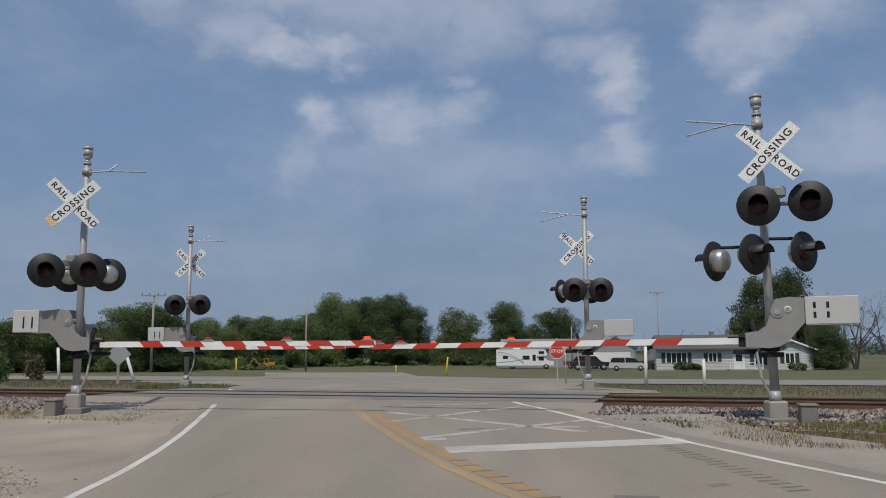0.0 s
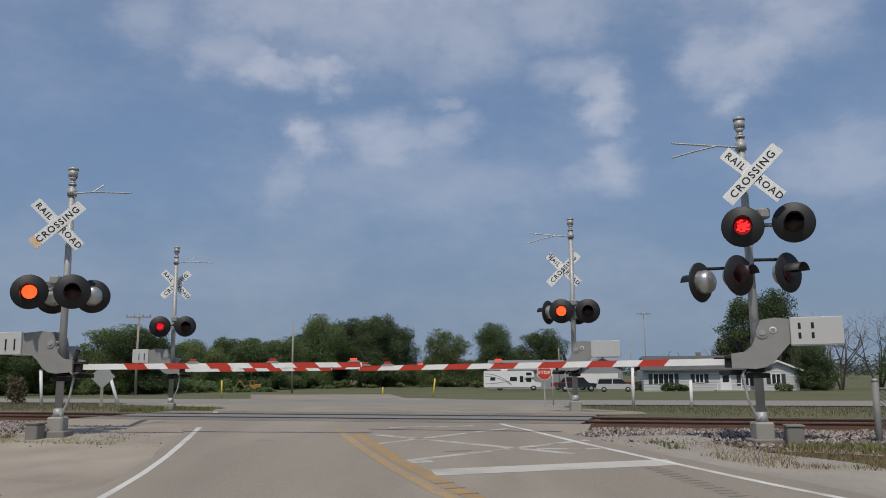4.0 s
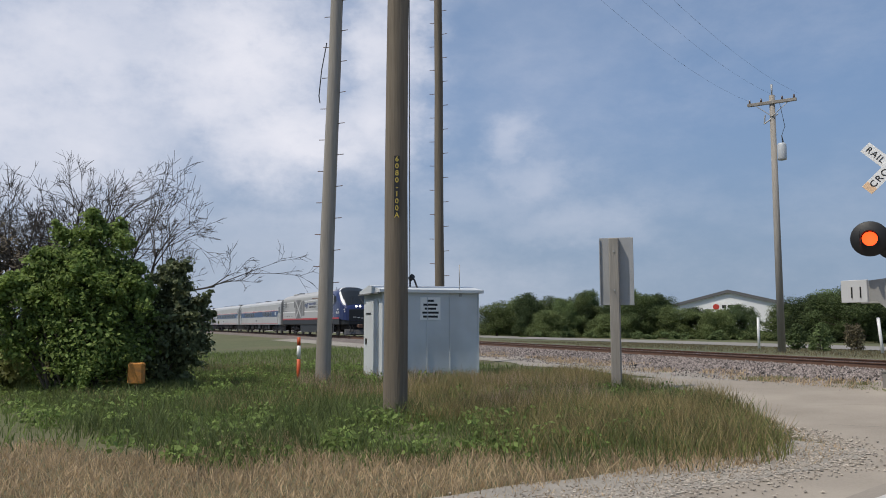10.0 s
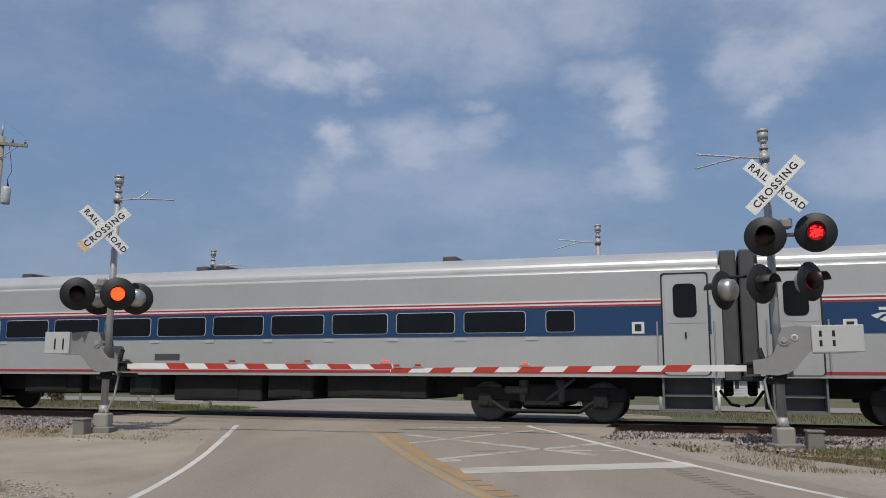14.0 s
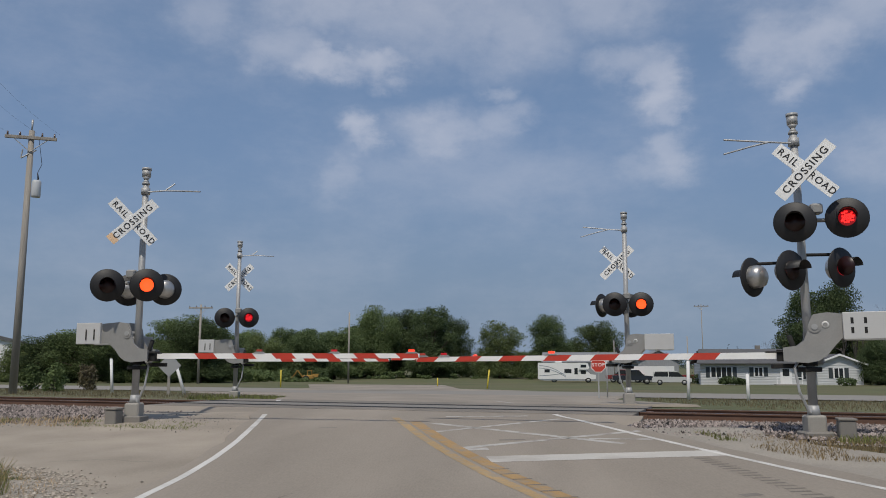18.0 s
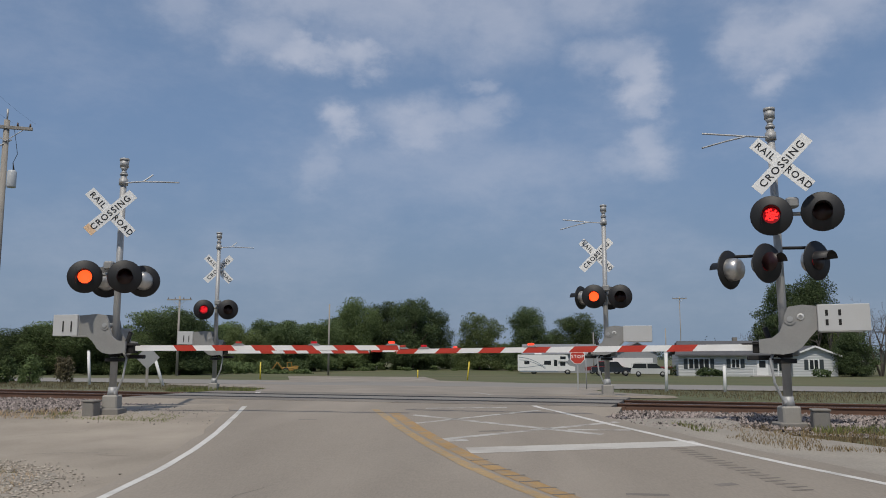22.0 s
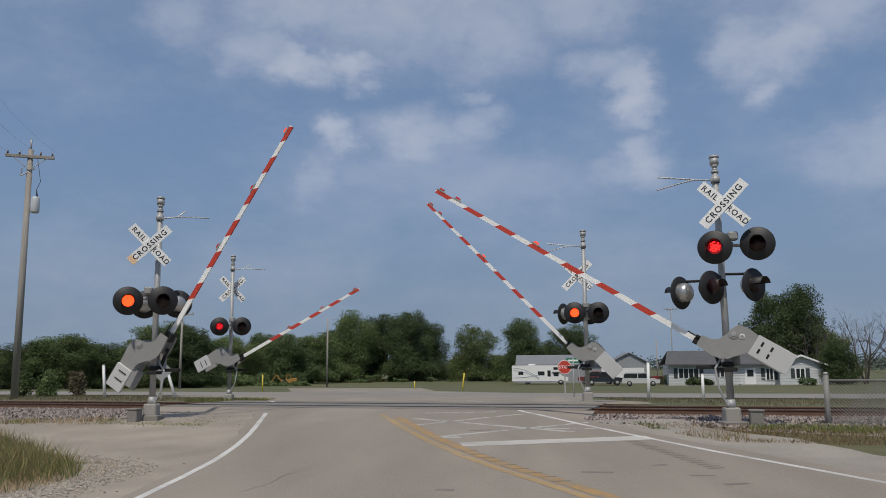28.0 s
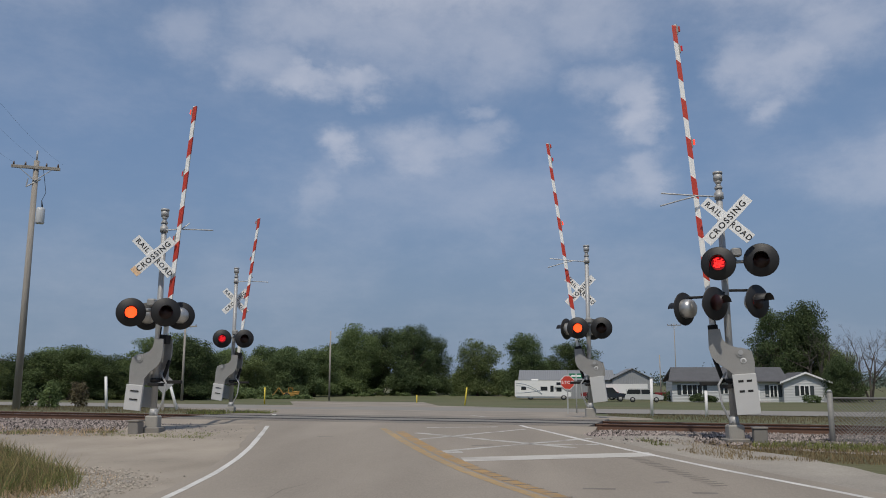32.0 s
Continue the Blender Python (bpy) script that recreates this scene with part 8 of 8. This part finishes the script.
        if not fluted:
            for xm in (-1.72, -end + 1.72):
                pm = part("car_plate", Solid().prism([(xm - 0.13, 1.95), (xm + 0.13, 1.95), (xm + 0.13, 2.2), (xm - 0.13, 2.2)], y0 - 0.004, y1 + 0.004), TRAINWHITE, co, "small white square plate")
                part("plate_mark", Solid().prism([(xm - 0.07, 2.0), (xm + 0.07, 2.0), (xm + 0.07, 2.15), (xm - 0.07, 2.15)], y0 - 0.007, y1 + 0.007), SKIRT, pm)
        if emblem:
            for k, blade in enumerate((((0, 0.42), (0.35, 0.52), (0.78, 0.55), (0.42, 0.44), (0.22, 0.28)), ((0.3, 0.24), (0.58, 0.42), (0.95, 0.56), (1.22, 0.57), (0.86, 0.4), (0.6, 0.12)), ((0.68, 0.08), (0.9, 0.34), (1.26, 0.56), (1.6, 0.57), (1.22, 0.36), (0.98, 0.0)))):
                part("emblem", Solid().prism([(emblem - 0.4 + a * 0.5, 2.06 + b * 0.5) for a, b in blade], y0 - 0.004 - k * 0.001, y1 + 0.004 + k * 0.001), TRAINWHITE, co, "white swept blade of the emblem")
            part("letter_bar", Solid().prism([(emblem - 0.25, 2.37), (emblem + 0.45, 2.37), (emblem + 0.45, 2.43), (emblem - 0.25, 2.43)], y0 - 0.004, y1 + 0.004), TRAINWHITE, co)
            part("number_bar", Solid().prism([(emblem + 0.85, 2.1), (emblem + 1.1, 2.1), (emblem + 1.1, 2.2), (emblem + 0.85, 2.2)], y0 - 0.004, y1 + 0.004), TRAINWHITE, co)
        part("number_bar", Solid().prism([(-end * 0.55, 1.4), (-end * 0.55 + 0.75, 1.4), (-end * 0.55 + 0.75, 1.55), (-end * 0.55, 1.55)], y0, y1), DARKGREY, co)
    for xe, d in ((0.0, 1), (-end, -1)):
        part("diaphragm", Solid().box(min(xe, xe + d * 0.32), max(xe, xe + d * 0.32), -1.36, 1.36, 0.95, 3.72, 0.03).box(min(xe + d * 0.325, xe + d * 0.34), max(xe + d * 0.325, xe + d * 0.34), -1.0, 1.0, 1.0, 3.5), DARKGREY, co, "dark rubber diaphragm between coaches")
        part("coupler", Solid().box(min(xe, xe + d * 0.2), max(xe, xe + d * 0.2), -0.2, 0.2, 0.62, 0.98, 0.04), BLACKMETAL, co)
        part("hose", Solid().line([(xe - d * 0.1, -0.6, 0.75), (xe + d * 0.12, -0.62, 0.45), (xe + d * 0.3, -0.6, 0.42)], 0.035), BLACKMETAL, co, "black air hose")
    truck(co, -3.9, 2.6, 0.46)
    truck(co, -end + 3.9, 2.6, 0.46)
    rnd = random.Random(int(end * 10) + len(windows))
    x = -6.6
    while x > -end + 7.2:
        w = rnd.uniform(0.9, 2.6)
        zb = rnd.uniform(0.35, 0.6)
        eq = part("equipment_box", Solid().box(x - w, x, -1.3, 1.3, zb, 1.04, 0.04), BLACKMETAL, co, "dark underfloor equipment")
        part("hatch", Solid().box(x - w * 0.8, x - w * 0.25, -1.315, -1.302, zb + 0.08, 0.95, 0.0), SKIRT if rnd.random() < 0.4 else BLACKMETAL, eq)
        x -= w + rnd.uniform(0.15, 0.7)
    part("centre_sill", Solid().box(-end + 0.2, -0.2, -0.6, 0.6, 0.6, 1.05), BLACKMETAL, co)
    for x in (-6.3, -12.8, -13.4, -19.4):
        part("roof_vent", Solid().box(x - 0.18, x + 0.18, -0.5, 0.5, 3.78, 3.95, 0.03), DARKGREY, co)
    return co


def train():
    lo = locomotive()
    CARS.append((lo, 0.0, 23.6))
    big, small = 1.42, 0.62
    cafe = [(-5.1, small), (-6.55, big), (-8.2, big), (-9.55, small), (-15.6, small), (-17.0, big), (-18.7, big), (-20.4, big), (-21.7, small)]
    std = [(-3.4, small)] + [(-4.9 - i * 1.66, big) for i in range(10)] + [(-21.35, 1.38)]
    c1 = coach(cafe, "grey passenger coach with blue band, cafe windows and red stripes", -2.75)
    c2 = coach(std, "grey passenger coach with blue band and a full row of windows", -22.9, False, 25.4)
    amf = [(-2.55, 0.5)] + [(-4.85 - i * 2.22, 1.75) for i in range(8)]
    c4 = coach(amf, "fluted stainless steel passenger coach with blue window band", -22.6, True)
    c3 = copy_thing(c2, c2.matrix_basis.copy())
    c5 = copy_thing(c2, c2.matrix_basis.copy())
    for c, back in zip((c1, c2, c3, c4, c5), (24.1, 50.55, 76.65, 103.2, 130.0)):
        CARS.append((c, -back, 25.8))


train()

# ---- what moves ----
def along(t):
    """Where the train's front stands along the track; it slows a little as it passes."""
    return -31.1 - 37.2 * (11 - t) if t < 11 else -31.1 + 37.25 * (t - 11) if t < 12 else 6.15 + 35.4 * (t - 12)



def motions():
    for arm, g, turn, height, rows in ARMS:
        px, pz = (-0.15, 0.17) if g > 0 else (0.13, 0.25)  # the pivot in the arm's own space
        walk(arm, [(t, pose(0, 0, height, 0, 0, turn) @ pose(px, 0, pz, 0, -g * a, 0) @ pose(-px, 0, -pz)) for t, a in rows])
    # an added disc over each always-lit lens turns aside to imitate the flash
    for sh, phase in FLASHERS:
        hinge = lambda a: pose(-0.163, -0.036, 0) @ pose(0, 0, 0, 0, 0, -a) @ pose(0.163, 0, 0)
        rows, k, t = [(0.0, hinge(0))], 0, FLASH_START
        while t < 32:
            a = 89.6 if k % 2 == phase else 0
            rows.append((max(t, 0.04), hinge(a)))
            if t + FLASH - 0.04 < 32:
                rows.append((t + FLASH - 0.04, hinge(a)))
            k, t = k + 1, t + FLASH
        rows.append((32.0, hinge(a)))
        walk(sh, rows)
    times = [float(t) for t in range(7)] + [6.5 + 0.25 * k for k in range(22)] + [12 + 0.5 * k for k in range(11)] + [float(t) for t in range(18, 33)]
    for car, back, length in CARS:
        rows = []
        for t in times:
            front, rear = Vector(place(along(t) + back, TRACK_S, RAIL_TOP)), Vector(place(along(t) + back - length, TRACK_S, RAIL_TOP))
            d = front - rear
            rows.append((t, pose(*front, 0, 0, math.degrees(math.atan2(d.y, d.x)))))
        walk(car, rows)


motions()
